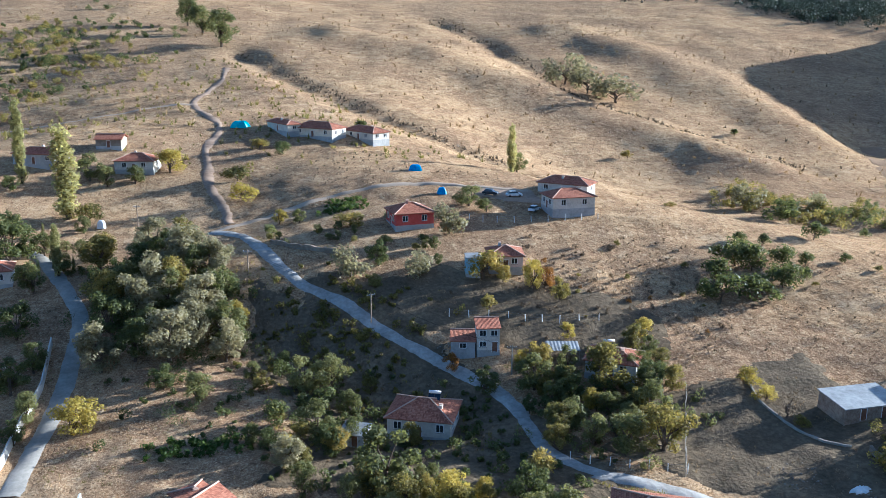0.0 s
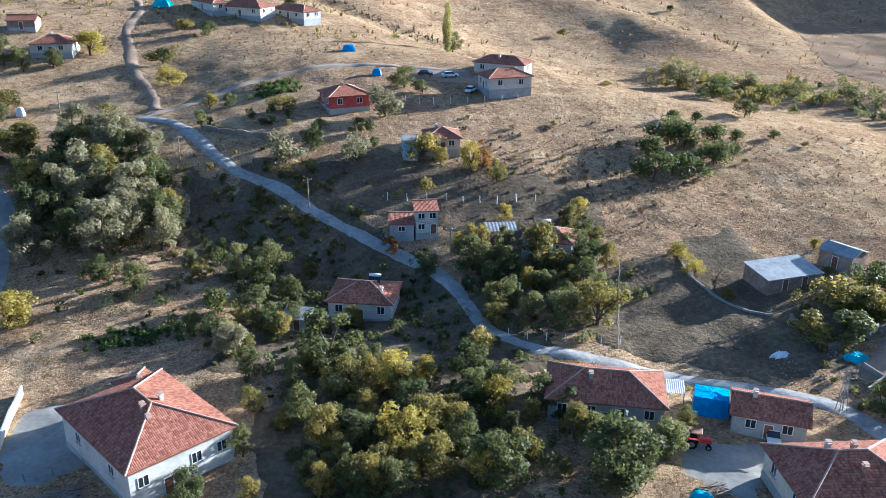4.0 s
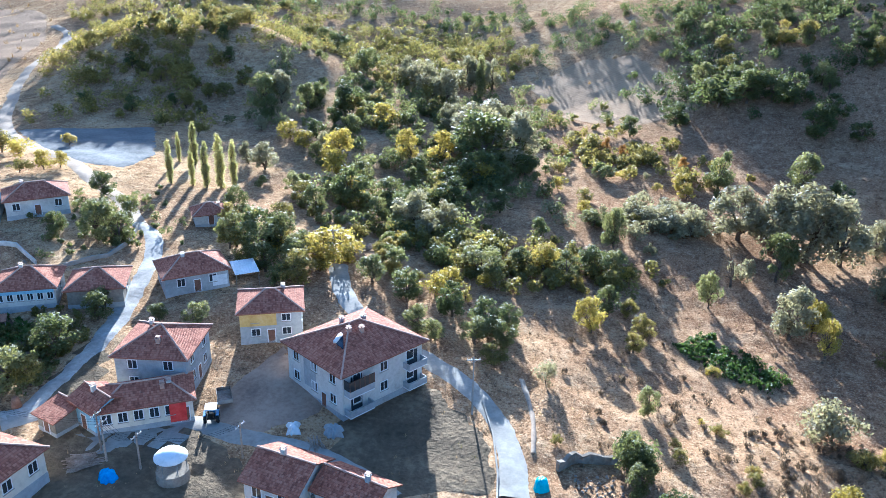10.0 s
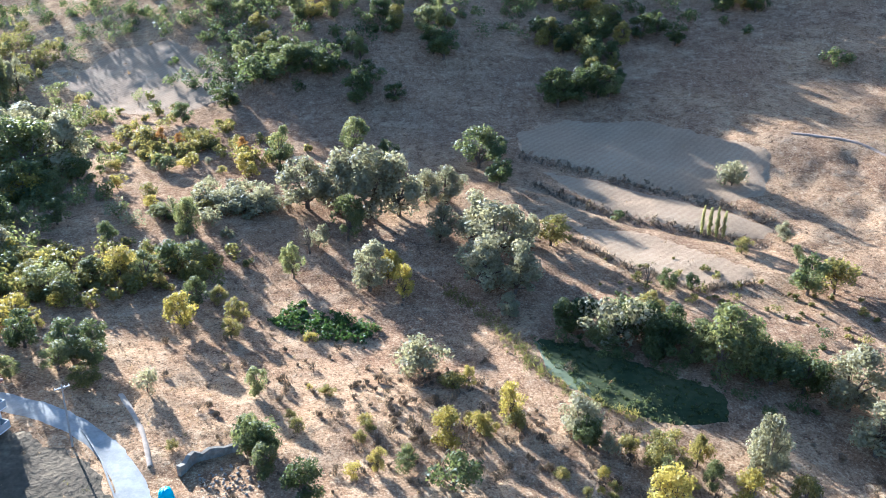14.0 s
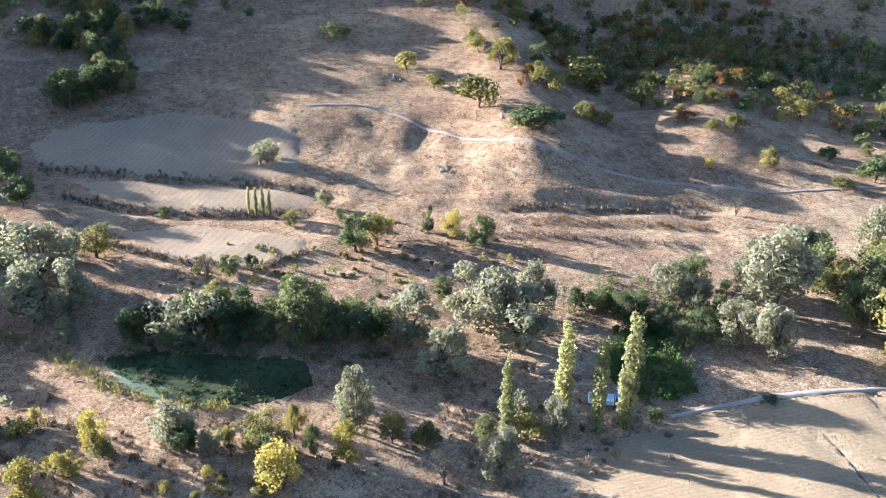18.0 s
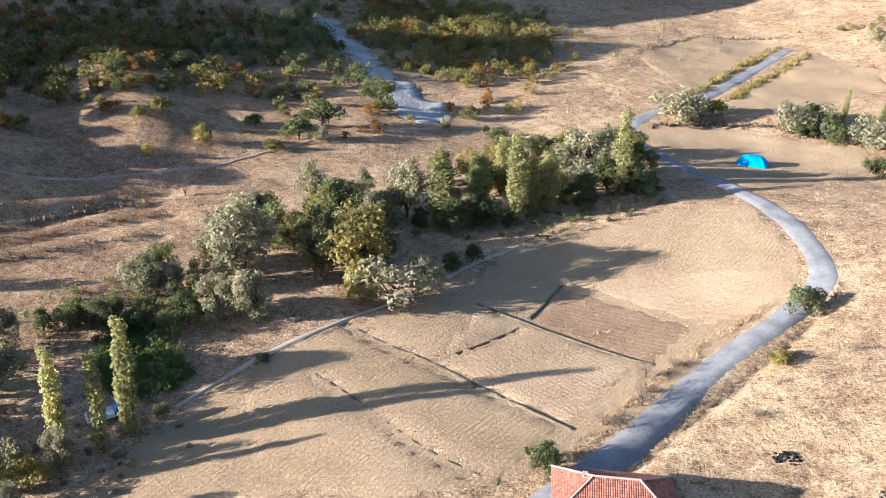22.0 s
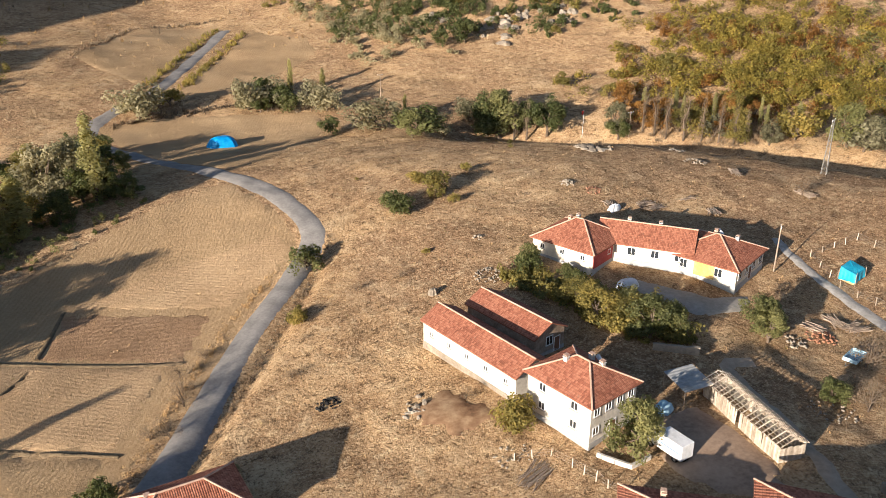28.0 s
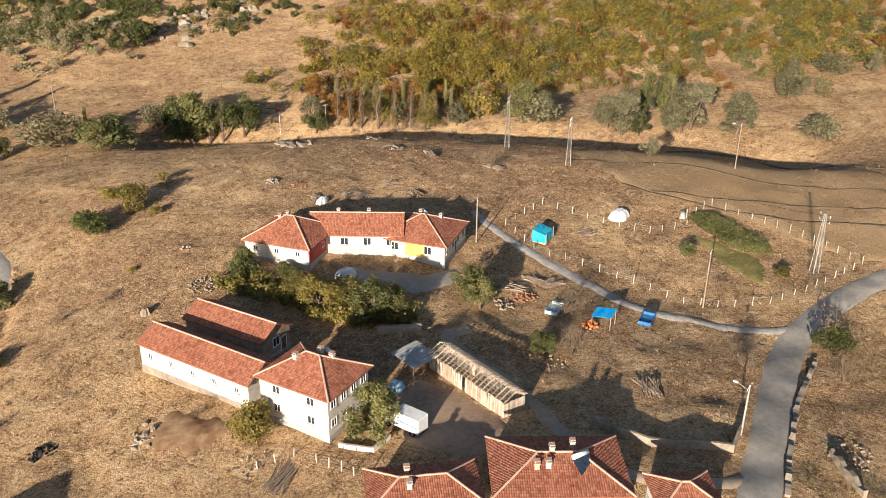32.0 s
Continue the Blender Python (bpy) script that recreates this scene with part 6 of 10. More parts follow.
upper_house = house("house", -41.6, 287.6, -28.2, 15.8, 8.0, 3.0, over=0.50, wall="cream", label="cream house with a red-brown roof on the upper slope", windows=(3,2,2,1))
upper_house_small = house("house", -54.2, 291.6, -52.9, 15.0, 5.0, 2.8, over=0.50, wall="white", label="small white house on the upper slope", windows=(1,1,1,1))
upper_house_right = house("house", -26.2, 290.4, -45.3, 15.5, 7.0, 2.8, over=0.50, wall="white", label="white house with a porch on the upper slope", windows=(2,2,1,1))
west_house = house("house", -117.1, 247.7, -11.6, 13.5, 7.0, 3.0, over=0.50, wall="grey", tile="roof_red", label="grey house with a red roof behind poplars", windows=(3,1,2,1))
west_house_red = house("house", -89.2, 248.1, 2.3, 11.0, 8.0, 3.0, over=0.50, wall="white", tile="roof_red", label="white house with a bright red hip roof among trees", windows=(2,1,2,1))
west_barn = house("house", -102.1, 262.8, 2.8, 7.6, 6.0, 2.5, over=0.50, roof="gable", wall="stone", label="low brown barn on the slope", windows=(1,0,1,0), chimneys=0)
edge_house = house("house", -96.6, 175.4, 21.8, 8.9, 7.0, 3.4, over=0.50, wall="white", tile="roof_red", label="white house beside the lane", windows=(2,2,2,1))
big_near_house = house("house", -28.3, 88.9, 40.5, 12.9, 17.3, 5.0, over=0.50, wall="white", storeys=1, label="big white house with a broad orange-red tiled roof", rise=3.0, windows=(4,2,3,2), doors=((0,-2.0),), chimneys=3)
big_near_wing = house("house", -31.2, 98.5, -44.6, 5.7, 4.0, 4.2, over=0.50, wall="white", label="back wing of the big white house", windows=(1,1,1,1), chimneys=1)
long_house = house("house", 29.0, 95.9, -13.2, 14.6, 8.9, 3.6, over=0.50, wall="grey", roof="hip", label="long grey house with a weathered red tiled roof", windows=(4,1,3,1), rise=2.2, chimneys=1)
garage_house = house("house", 48.8, 90.0, -23.4, 8.7, 6.0, 3.0, over=0.50, roof="gable", wall="grey", label="low grey house with an open garage", windows=(2,1,2,1), rise=1.5)
mid_house = house("house", 50.3, 74.1, -0.6, 13.8, 10.6, 4.4, over=0.50, wall="cream", label="pale two-level house with a large brown-red hip roof", rise=2.9, base_h=1.4, windows=(4,2,3,2), doors=((1,0.0),), chimneys=3)
complex_back = house("house", 80.3, 70.8, 17.3, 9.1, 9.4, 5.6, over=0.50, wall="grey", storeys=2, label="two-storey grey and white house with a brown hip roof", windows=(2,3,2,2), rise=2.4, chimneys=2)
complex_front = house("house", 72.3, 67.5, -50.2, 11.0, 6.0, 3.2, over=0.50, wall="cream", label="low house with a glazed veranda and a red door", windows=(6,1,2,1), rise=1.7, chimneys=2, doors=((0,4.5),))
complex_west = house("house", 68.7, 71.5, -106.9, 4.8, 4.5, 3.4, over=0.50, roof="gable", wall="blue_wall", label="narrow wing with a pale blue wall and tiled roof", windows=(1,1,0,0), rise=1.2, chimneys=1)
lane_shed = house("house", 65.6, 75.4, -101.8, 3.5, 3.0, 2.3, over=0.50, roof="lean", wall="stone", label="low stone shed with a tiled lean-to roof", windows=(0,0,0,0), rise=0.8, chimneys=0, category="shed")
yellow_house = house("house", 96.8, 64.4, -58.8, 8.8, 7.5, 5.0, over=0.50, wall="grey", storeys=2, label="unfinished grey house with a yellow painted upper storey", windows=(2,2,2,1), rise=1.9)
big_white_house = house("house", 90.8, 47.5, -24.8, 13.6, 12.0, 6.4, over=0.70, wall="white", storeys=2, label="large white two-storey house with balconies and a red hip roof", base_h=0.5, rise=3.0, windows=(3,3,4,3), doors=((3,2.0),), chimneys=4, heater=(-3.5, -2.2, 30))
lane_house = house("house", 105.2, 84.7, -42.2, 10.1, 7.5, 3.2, over=0.50, wall="grey", label="grey house with a dark tiled roof beside the lane", windows=(2,1,2,1), rise=2.2)
row_house_mid = house("house", 89.5, 103.4, -55.9, 8.6, 7.5, 3.3, over=0.50, wall="white", label="white house with a row of bright veranda windows", windows=(6,1,2,1), rise=2.2, doors=())
row_house_right = house("house", 94.6, 94.5, -57.3, 8.2, 7.5, 3.0, over=0.50, roof="hip", wall="stone", label="low stone house with a weathered tiled roof", windows=(1,1,1,0), rise=2.0, chimneys=0)
row_house_left = house("house", 86.9, 112.6, -65.8, 5.5, 5.0, 2.7, over=0.50, roof="lean", wall="cream", label="small cream outbuilding at the end of the row", windows=(1,1,1,1), rise=1.0)
upper_white_house = house("house", 115.2, 127.2, -42.7, 10.8, 7.5, 3.4, over=0.50, wall="white", label="white house with red tiled hip roof above a garden", windows=(3,1,2,1), rise=2.1, doors=((0,0.0),))
carport = house("house", 109.1, 131.9, -52.1, 2.9, 6.6, 2.8, over=0.20, roof="lean", wall="white", tile="metal", rise=0.5, label="carport with a pale metal roof", windows=(0,0,0,0), doors=(), chimneys=0, category="shed")
brown_cottage = house("house", 130.8, 99.7, -47.2, 6.1, 5.0, 2.4, over=0.50, wall="white", label="small cottage with a dark brown roof by the stream", windows=(1,1,1,1), rise=1.6)
metal_shed = house("house", 69.4, 131.6, 14.0, 11.0, 6.6, 2.3, over=0.25, roof="lean", wall="wood", tile="metal", rise=0.7, label="long low wooden shed with a grey metal roof", windows=(0,0,0,0), doors=((0,-2.0),(0,2.0)), chimneys=0, category="shed", base_h=.2, base="wood")
metal_shed_small = house("house", 81.9, 135.2, -58.3, 6.2, 5.0, 2.7, over=0.25, roof="gable", wall="wood", tile="metal", rise=0.9, label="small plank shed with a pale zinc gable roof", windows=(0,0,1,0), chimneys=0, category="shed", base_h=.2, base="wood")
bottom_house = house("house", 66.9, 43.9, -92.9, 6.7, 7.0, 3.2, over=0.50, roof="gable", wall="white", label="house with an orange-red gabled roof beside the lane", windows=(2,1,2,1), rise=1.9)
bottom_house_wing = house("house", 67.6, 35.8, -98.1, 7.4, 5.0, 3.0, over=0.50, roof="gable", wall="white", label="tiled wing of the roadside house", windows=(2,1,2,1), rise=1.6, chimneys=1)
long_barn = house("house", -45.3, -87.5, 104.5, 18.7, 5.8, 3.7, over=0.35, roof="gable", wall="white", tile="roof_red", base="stone", label="long whitewashed barn with a bright red tiled roof", windows=(5,0,3,0), rise=1.7, doors=(), chimneys=0, glaze=0.5)
back_barn = house("house", -52.4, -92.0, 105.9, 13.3, 5.8, 3.2, over=0.35, roof="gable", wall="wood", tile="roof_red", label="wooden barn with a bright red tiled roof", windows=(0,1,0,0), rise=1.6, doors=((1,1.5),), chimneys=0)
white_farm_house = house("house", -50.4, -71.9, -164.0, 8.0, 9.9, 5.6, over=0.50, wall="white", tile="roof_red", storeys=2, label="white two-storey farmhouse with a red tiled hip roof", windows=(4,3,3,2), rise=2.4, chimneys=3, glaze=0.8, heater=(3.2, -1.0, 60))
farm_left_wing = house("house", -73.9, -109.5, -154.0, 10.0, 11.4, 3.1, over=0.45, wall="cream", tile="roof_red", label="cream wing of the long farmhouse with a hip roof", windows=(1, 1, 2, 3), rise=3.1, chimneys=2, doors=(), glaze=.6)
farm_middle = house("house", -83.8, -104.4, 135.7, 15.0, 7.4, 3.1, over=0.45, roof="gable", wall="cream", tile="roof_red", label="long middle part of the farmhouse behind a porch", windows=(4, 0, 5, 0), rise=2.5, chimneys=2, doors=((2, 1.0), (2, -2.2)))
farm_right_wing = house("house", -91.9, -96.9, -154.2, 11.0, 11.6, 3.2, over=0.5, wall="cream", tile="roof_red", label="end wing of the farmhouse with yellow boards", windows=(4, 2, 2, 2), rise=2.8, chimneys=2, heater=(3.0, 0.0, 40))
road_house = house("house", -4.3, -75.6, -174.1, 12.4, 7.5, 3.2, over=0.50, wall="white", tile="roof_red", label="roadside house with a red tiled hip roof", windows=(3,2,2,2), rise=2.4, chimneys=1)
south_house = house("house", -59.5, -42.4, 136.8, 13.3, 9.0, 2.7, over=0.50, wall="white", tile="roof_red", label="large house with orange-red hip roof at the crossroads", windows=(4,2,3,2), rise=1.7, chimneys=4, heater=(2.5, -1.5, 30))
south_house_west = house("house", -47.7, -50.2, 143.9, 10.8, 6.0, 2.7, over=0.50, wall="white", tile="roof_red", label="lower tiled wing of the large house", windows=(2,1,2,1), rise=1.3, chimneys=2)
south_house_east = house("house", -65.6, -31.1, 139.4, 5.8, 5.0, 2.5, over=0.50, wall="white", tile="roof_red", label="small tiled house beside the crossroads", windows=(2,1,2,1), rise=1.2, chimneys=0)
# ---- trees and bushes ----
grove([
    ("poplar_tree", -96.5, 215.6, 23.9, 1.3), ("poplar_tree", -116.1, 232.9, 23.0, 0.8), ("poplar_tree", -83.3, 178.4, 11.8, 1.1),
    ("green_tree", -161.2, 554.3, 18.7, 1), ("green_tree", -144.8, 526.9, 17.9, 1.2), ("green_tree", -121.5, 479.0, 20.8, 1.1),
    ("poplar_tree", 22.1, 275.9, 15.5, 1.3), ("green_tree", 26.7, 308.0, 8.2, 1), ("silver_bush", 67.6, 485.1, 19.0, 1.1),
    ("silver_bush", 76.9, 463.6, 16.2, 1.1), ("silver_bush", 89.5, 449.8, 15.8, 1.3), ("willow", -54.9, 178.4, 9.7, 1.2),
    ("willow", -57.2, 165.9, 10.0, 1.2), ("willow", -47.8, 160.6, 9.2, 1.2), ("willow", -59.1, 157.6, 10.2, 1),
    ("willow", -40.0, 148.3, 8.2, 1.1), ("willow", -45.8, 150.6, 7.7, 1), ("willow", -49.7, 145.9, 10.7, 1.1),
    ("dark_tree", -62.2, 152.3, 9.9, 1), ("dark_tree", -55.7, 145.5, 8.5, 1), ("willow", -60.8, 142.5, 9.5, 1),
    ("green_tree", -41.2, 133.4, 6.0, 1.2),
], "trees of the village slope")
grove([
    ("dark_tree", -48.1, 137.4, 5.0, 1), ("yellow_tree", -40.2, 158.4, 6.9, 0.8), ("green_tree", -63.6, 166.1, 8.3, 1),
    ("dark_tree", -69.6, 166.6, 7.1, 1), ("green_tree", -24.3, 140.6, 7.4, 1.1), ("green_tree", -19.6, 143.0, 7.0, 1.2),
    ("green_tree", -20.0, 124.7, 6.3, 1.2), ("olive_tree", -12.9, 142.4, 3.8, 1.2), ("willow", -22.3, 112.7, 5.8, 1.1),
    ("yellow_tree", -23.8, 118.5, 3.3, 1), ("green_tree", -8.0, 107.9, 9.9, 1.1), ("yellow_tree", 1.4, 104.4, 5.1, 1.1),
    ("yellow_tree", 6.0, 104.4, 3.8, 1), ("green_tree", -1.3, 109.4, 3.5, 1), ("olive_tree", -4.7, 124.6, 4.4, 1),
    ("green_tree", 6.5, 212.8, 5.8, 1.5), ("silver_bush", 1.4, 194.6, 8.1, 0.9), ("green_tree", 10.7, 209.2, 3.6, 1.5),
    ("silver_bush", -19.5, 173.6, 7.4, 1), ("dark_tree", -13.9, 178.2, 6.3, 1.1), ("green_tree", -13.9, 169.7, 3.0, 1.5),
    ("silver_bush", -5.0, 174.2, 6.2, 1),
], "trees of the village slope")
grove([
    ("olive_bush", 8.6, 174.7, 6.8, 1), ("olive_tree", 12.8, 174.2, 4.3, 1.2), ("yellow_tree", 19.1, 171.4, 7.3, 0.9),
    ("rusty_tree", 21.6, 172.8, 5.5, 1), ("olive_tree", 23.9, 167.2, 6.0, 0.7), ("olive_bush", 9.3, 163.6, 4.1, 0.8),
    ("yellow_tree", 24.1, 155.2, 3.2, 1.2), ("yellow_tree", 14.7, 146.0, 3.3, 1.2), ("green_tree", 7.2, 139.0, 4.8, 1.1),
    ("green_tree", 16.1, 139.2, 6.8, 1.1), ("olive_tree", 27.9, 139.0, 9.4, 1), ("yellow_tree", 24.9, 132.8, 3.9, 1),
    ("green_tree", 20.8, 127.1, 5.9, 1), ("green_tree", 23.6, 121.7, 5.7, 1.1), ("green_tree", 28.4, 119.5, 6.5, 1.2),
    ("olive_tree", 34.0, 119.6, 8.3, 1.1), ("green_tree", 34.3, 130.1, 6.9, 1), ("green_tree", 18.9, 134.1, 5.1, 1),
    ("rusty_tree", 1.8, 146.3, 3.8, 1), ("yellow_tree", 38.9, 155.8, 4.3, 1.2), ("olive_tree", 39.4, 146.1, 4.3, 1.2),
    ("olive_tree", 40.2, 138.8, 5.2, 1),
], "trees of the village slope")
grove([
    ("green_bush", 60.2, 181.8, 5.8, 1), ("green_bush", 67.4, 190.7, 7.3, 1.2), ("green_bush", 70.6, 188.5, 6.6, 1),
    ("green_bush", 59.0, 173.5, 7.4, 1), ("green_bush", 79.0, 192.0, 5.4, 1), ("green_bush", 75.3, 181.7, 6.4, 1),
    ("green_bush", 68.6, 176.6, 6.3, 1.1), ("green_bush", 84.4, 192.3, 3.4, 1), ("green_bush", 77.7, 201.7, 3.1, 1),
    ("green_bush", 72.6, 203.0, 3.1, 1), ("green_bush", 78.8, 184.4, 4.5, 1), ("yellow_tree", -40.1, 204.9, 4.0, 1.2),
    ("green_tree", -35.1, 204.2, 3.5, 1.3), ("olive_bush", -22.1, 198.5, 3.8, 1.5), ("yellow_bush", -54.4, 228.3, 5.4, 1.2),
    ("olive_bush", -59.4, 243.7, 5.2, 1.3), ("yellow_tree", -79.8, 247.7, 7.4, 1.3), ("green_tree", -99.8, 238.8, 8.0, 1),
    ("green_tree", -87.0, 238.7, 5.6, 1.3), ("green_tree", -94.1, 236.3, 6.3, 1), ("dark_tree", -97.1, 185.6, 11.6, 1),
    ("green_tree", -84.9, 169.8, 7.2, 1),
], "trees of the village slope")
grove([
    ("dark_tree", -104.9, 202.0, 6.9, 1), ("olive_bush", 80.3, 372.1, 3.7, 1), ("olive_bush", 60.6, 225.0, 1.5, 1.5),
    ("green_bush", 142.5, 419.8, 3.8, 1), ("green_bush", 95.4, 196.2, 2.5, 1), ("green_bush", 94.7, 212.6, 5.1, 1),
    ("green_bush", 114.8, 285.2, 8.2, 1.2), ("silver_bush", 109.4, 303.4, 10.3, 1), ("silver_bush", 132.4, 299.8, 8.1, 1),
    ("dark_tree", -80.6, 152.8, 7.7, 1.1), ("dark_tree", -72.9, 142.6, 6.3, 1.1), ("dark_tree", -74.0, 136.2, 7.1, 1),
    ("green_tree", -67.4, 128.1, 5.8, 1), ("yellow_tree", -58.4, 124.1, 6.6, 1.2), ("dark_tree", -66.6, 121.6, 4.7, 1),
    ("green_bush", -75.5, 183.9, 1.9, 1), ("green_bush", -50.3, 265.9, 4.4, 1.2), ("olive_bush", -58.3, 270.6, 3.9, 1.3),
    ("green_bush", -28.9, 302.5, 3.6, 1.3), ("silver_bush", -12.9, 202.6, 2.8, 1),
], "trees of the village slope")
grove([
    ("yellow_bush", 54.4, 140.7, 3.3, 1.2), ("yellow_bush", 55.1, 135.0, 3.2, 1), ("dry_bush", 56.9, 130.3, 5.0, 0.9),
    ("olive_bush", 58.3, 127.4, 2.2, 1), ("olive_bush", 73.6, 119.3, 6.7, 1.2), ("green_bush", 81.4, 125.0, 5.4, 1.2),
    ("olive_bush", 65.3, 111.9, 5.1, 1.2), ("green_bush", 70.3, 111.3, 5.5, 1.3), ("olive_bush", 77.8, 116.8, 5.7, 1),
    ("yellow_tree", 80.4, 142.7, 2.4, 1.2),
], "")
grove([
    ("yellow_tree", 1.9, 100.7, 6.5, 1.1), ("green_tree", -3.2, 107.6, 4.1, 1), ("olive_tree", 6.2, 101.8, 4.4, 1),
    ("dark_tree", 11.8, 103.4, 7.1, 1), ("green_tree", 16.6, 100.3, 5.4, 1.1), ("olive_tree", -7.8, 89.1, 6.4, 1.1),
    ("green_tree", -4.3, 90.1, 4.5, 1), ("yellow_tree", 2.6, 87.5, 7.2, 1.1), ("dark_tree", 9.4, 87.0, 5.6, 1),
    ("olive_tree", 5.7, 82.8, 5.8, 1.1), ("dark_tree", 12.7, 80.1, 7.6, 1.2), ("green_tree", 1.0, 79.1, 5.3, 1),
    ("olive_tree", 17.9, 85.7, 3.2, 1.3), ("olive_tree", 20.9, 81.8, 2.4, 1), ("dark_tree", 26.2, 79.1, 8.2, 1.2),
    ("green_tree", 29.4, 80.9, 6.1, 1), ("green_tree", 34.1, 85.0, 4.7, 1), ("olive_tree", 37.5, 88.7, 3.6, 1),
    ("green_tree", -17.0, 87.0, 4.7, 1), ("dark_tree", -22.0, 78.9, 4.7, 1.1), ("olive_tree", -15.2, 78.6, 3.3, 1),
    ("olive_tree", -7.2, 79.5, 4.5, 1),
], "")
grove([
    ("dark_tree", -3.4, 78.3, 4.5, 1), ("olive_bush", 14.4, 111.9, 4.7, 1), ("green_tree", -19.1, 107.0, 5.3, 1),
], "")
grove([
    ("green_tree", 28.5, 82.4, 6.6, 1.2), ("dark_tree", 27.5, 86.3, 4.5, 1), ("green_tree", 34.3, 85.2, 4.3, 1),
    ("olive_tree", 38.4, 91.4, 2.9, 1), ("olive_bush", 74.8, 121.4, 3.9, 1.4), ("olive_bush", 77.9, 118.8, 3.9, 1.5),
    ("olive_bush", 85.8, 123.0, 3.6, 1.5), ("green_bush", 70.8, 111.8, 3.5, 1.4), ("green_bush", 83.0, 117.4, 3.3, 1.4),
    ("olive_tree", 67.1, 91.2, 6.1, 1.1), ("green_tree", 69.6, 87.6, 6.5, 1.2), ("green_tree", 64.9, 91.0, 5.1, 1),
    ("dark_tree", 78.8, 88.5, 6.7, 1.2), ("olive_tree", 71.5, 85.9, 4.7, 1), ("green_tree", 88.5, 89.8, 5.0, 1),
    ("green_tree", 91.6, 91.0, 4.1, 1), ("green_tree", 108.8, 116.9, 4.7, 1), ("green_tree", 110.7, 109.1, 8.0, 1.1),
    ("green_tree", 111.7, 105.5, 6.9, 1), ("green_tree", 92.2, 81.4, 3.0, 1.3), ("green_tree", 93.6, 75.4, 3.9, 1.2),
    ("dark_tree", 128.5, 123.6, 5.8, 1.2),
], "")
grove([
    ("green_tree", 120.3, 110.7, 6.0, 1), ("yellow_tree", 132.5, 160.4, 5.8, 1.2), ("olive_bush", 144.4, 167.8, 6.1, 1),
    ("yellow_bush", 141.5, 158.9, 5.2, 1), ("yellow_bush", 135.4, 145.8, 4.9, 1), ("yellow_bush", 138.5, 144.1, 4.2, 1),
    ("green_bush", 192.5, 231.6, 5.9, 1.2), ("olive_bush", 131.1, 148.2, 3.1, 1.2), ("olive_bush", 159.4, 161.7, 3.5, 1),
    ("poplar_tree", 146.3, 121.0, 10.0, 0.9), ("poplar_tree", 163.4, 127.3, 10.7, 1), ("poplar_tree", 150.0, 114.3, 10.6, 1),
    ("poplar_tree", 150.1, 112.4, 11.8, 1), ("poplar_tree", 152.4, 112.3, 12.5, 1), ("poplar_tree", 153.7, 111.1, 11.9, 1),
    ("poplar_tree", 157.1, 112.0, 10.8, 1), ("poplar_tree", 163.4, 131.9, 7.3, 1), ("poplar_tree", 148.2, 116.6, 8.0, 1),
    ("green_tree", 121.8, 87.5, 7.2, 1.1), ("dark_tree", 120.8, 81.6, 8.6, 1.2), ("green_tree", 122.5, 77.9, 8.0, 1.2),
    ("green_tree", 118.1, 72.5, 6.2, 1.2),
], "")
grove([
    ("yellow_tree", 121.2, 69.4, 8.2, 1.1), ("green_tree", 136.6, 97.4, 6.7, 1), ("dark_tree", 110.5, 71.8, 4.0, 1),
    ("olive_bush", 187.4, 143.9, 4.0, 1),
], "")
grove([
    ("dark_tree", 203.9, 67.5, 16.5, 1.3), ("willow", 216.9, 74.5, 14.2, 1.3), ("willow", 206.7, 59.9, 15.0, 1.2),
    ("willow", 240.5, 76.5, 9.5, 1.5), ("dark_tree", 188.5, 63.0, 10.0, 1.3), ("willow", 226.7, 83.2, 9.1, 1.2),
    ("yellow_tree", 187.3, 101.1, 10.1, 1.1), ("yellow_tree", 197.3, 85.6, 9.8, 0.8), ("yellow_tree", 200.4, 78.1, 10.3, 0.9),
    ("green_tree", 175.8, 88.9, 7.1, 1), ("willow", 152.2, 63.5, 9.2, 1.2), ("green_tree", 167.6, 77.6, 6.8, 1.2),
    ("dark_tree", 158.5, 83.1, 10.4, 1.1), ("green_tree", 151.1, 87.4, 7.0, 1.2), ("olive_tree", 157.4, 93.8, 5.3, 1.2),
    ("green_tree", 178.8, 76.8, 7.0, 1), ("yellow_tree", 169.7, 66.7, 4.1, 1.3), ("green_tree", 154.0, 74.0, 5.7, 1.2),
    ("willow", 173.1, 114.0, 7.2, 1.2), ("willow", 174.3, 119.6, 5.8, 1), ("green_tree", 163.3, 100.2, 5.5, 1),
    ("green_tree", 220.7, 143.9, 12.1, 1.1),
], "trees of the valley")
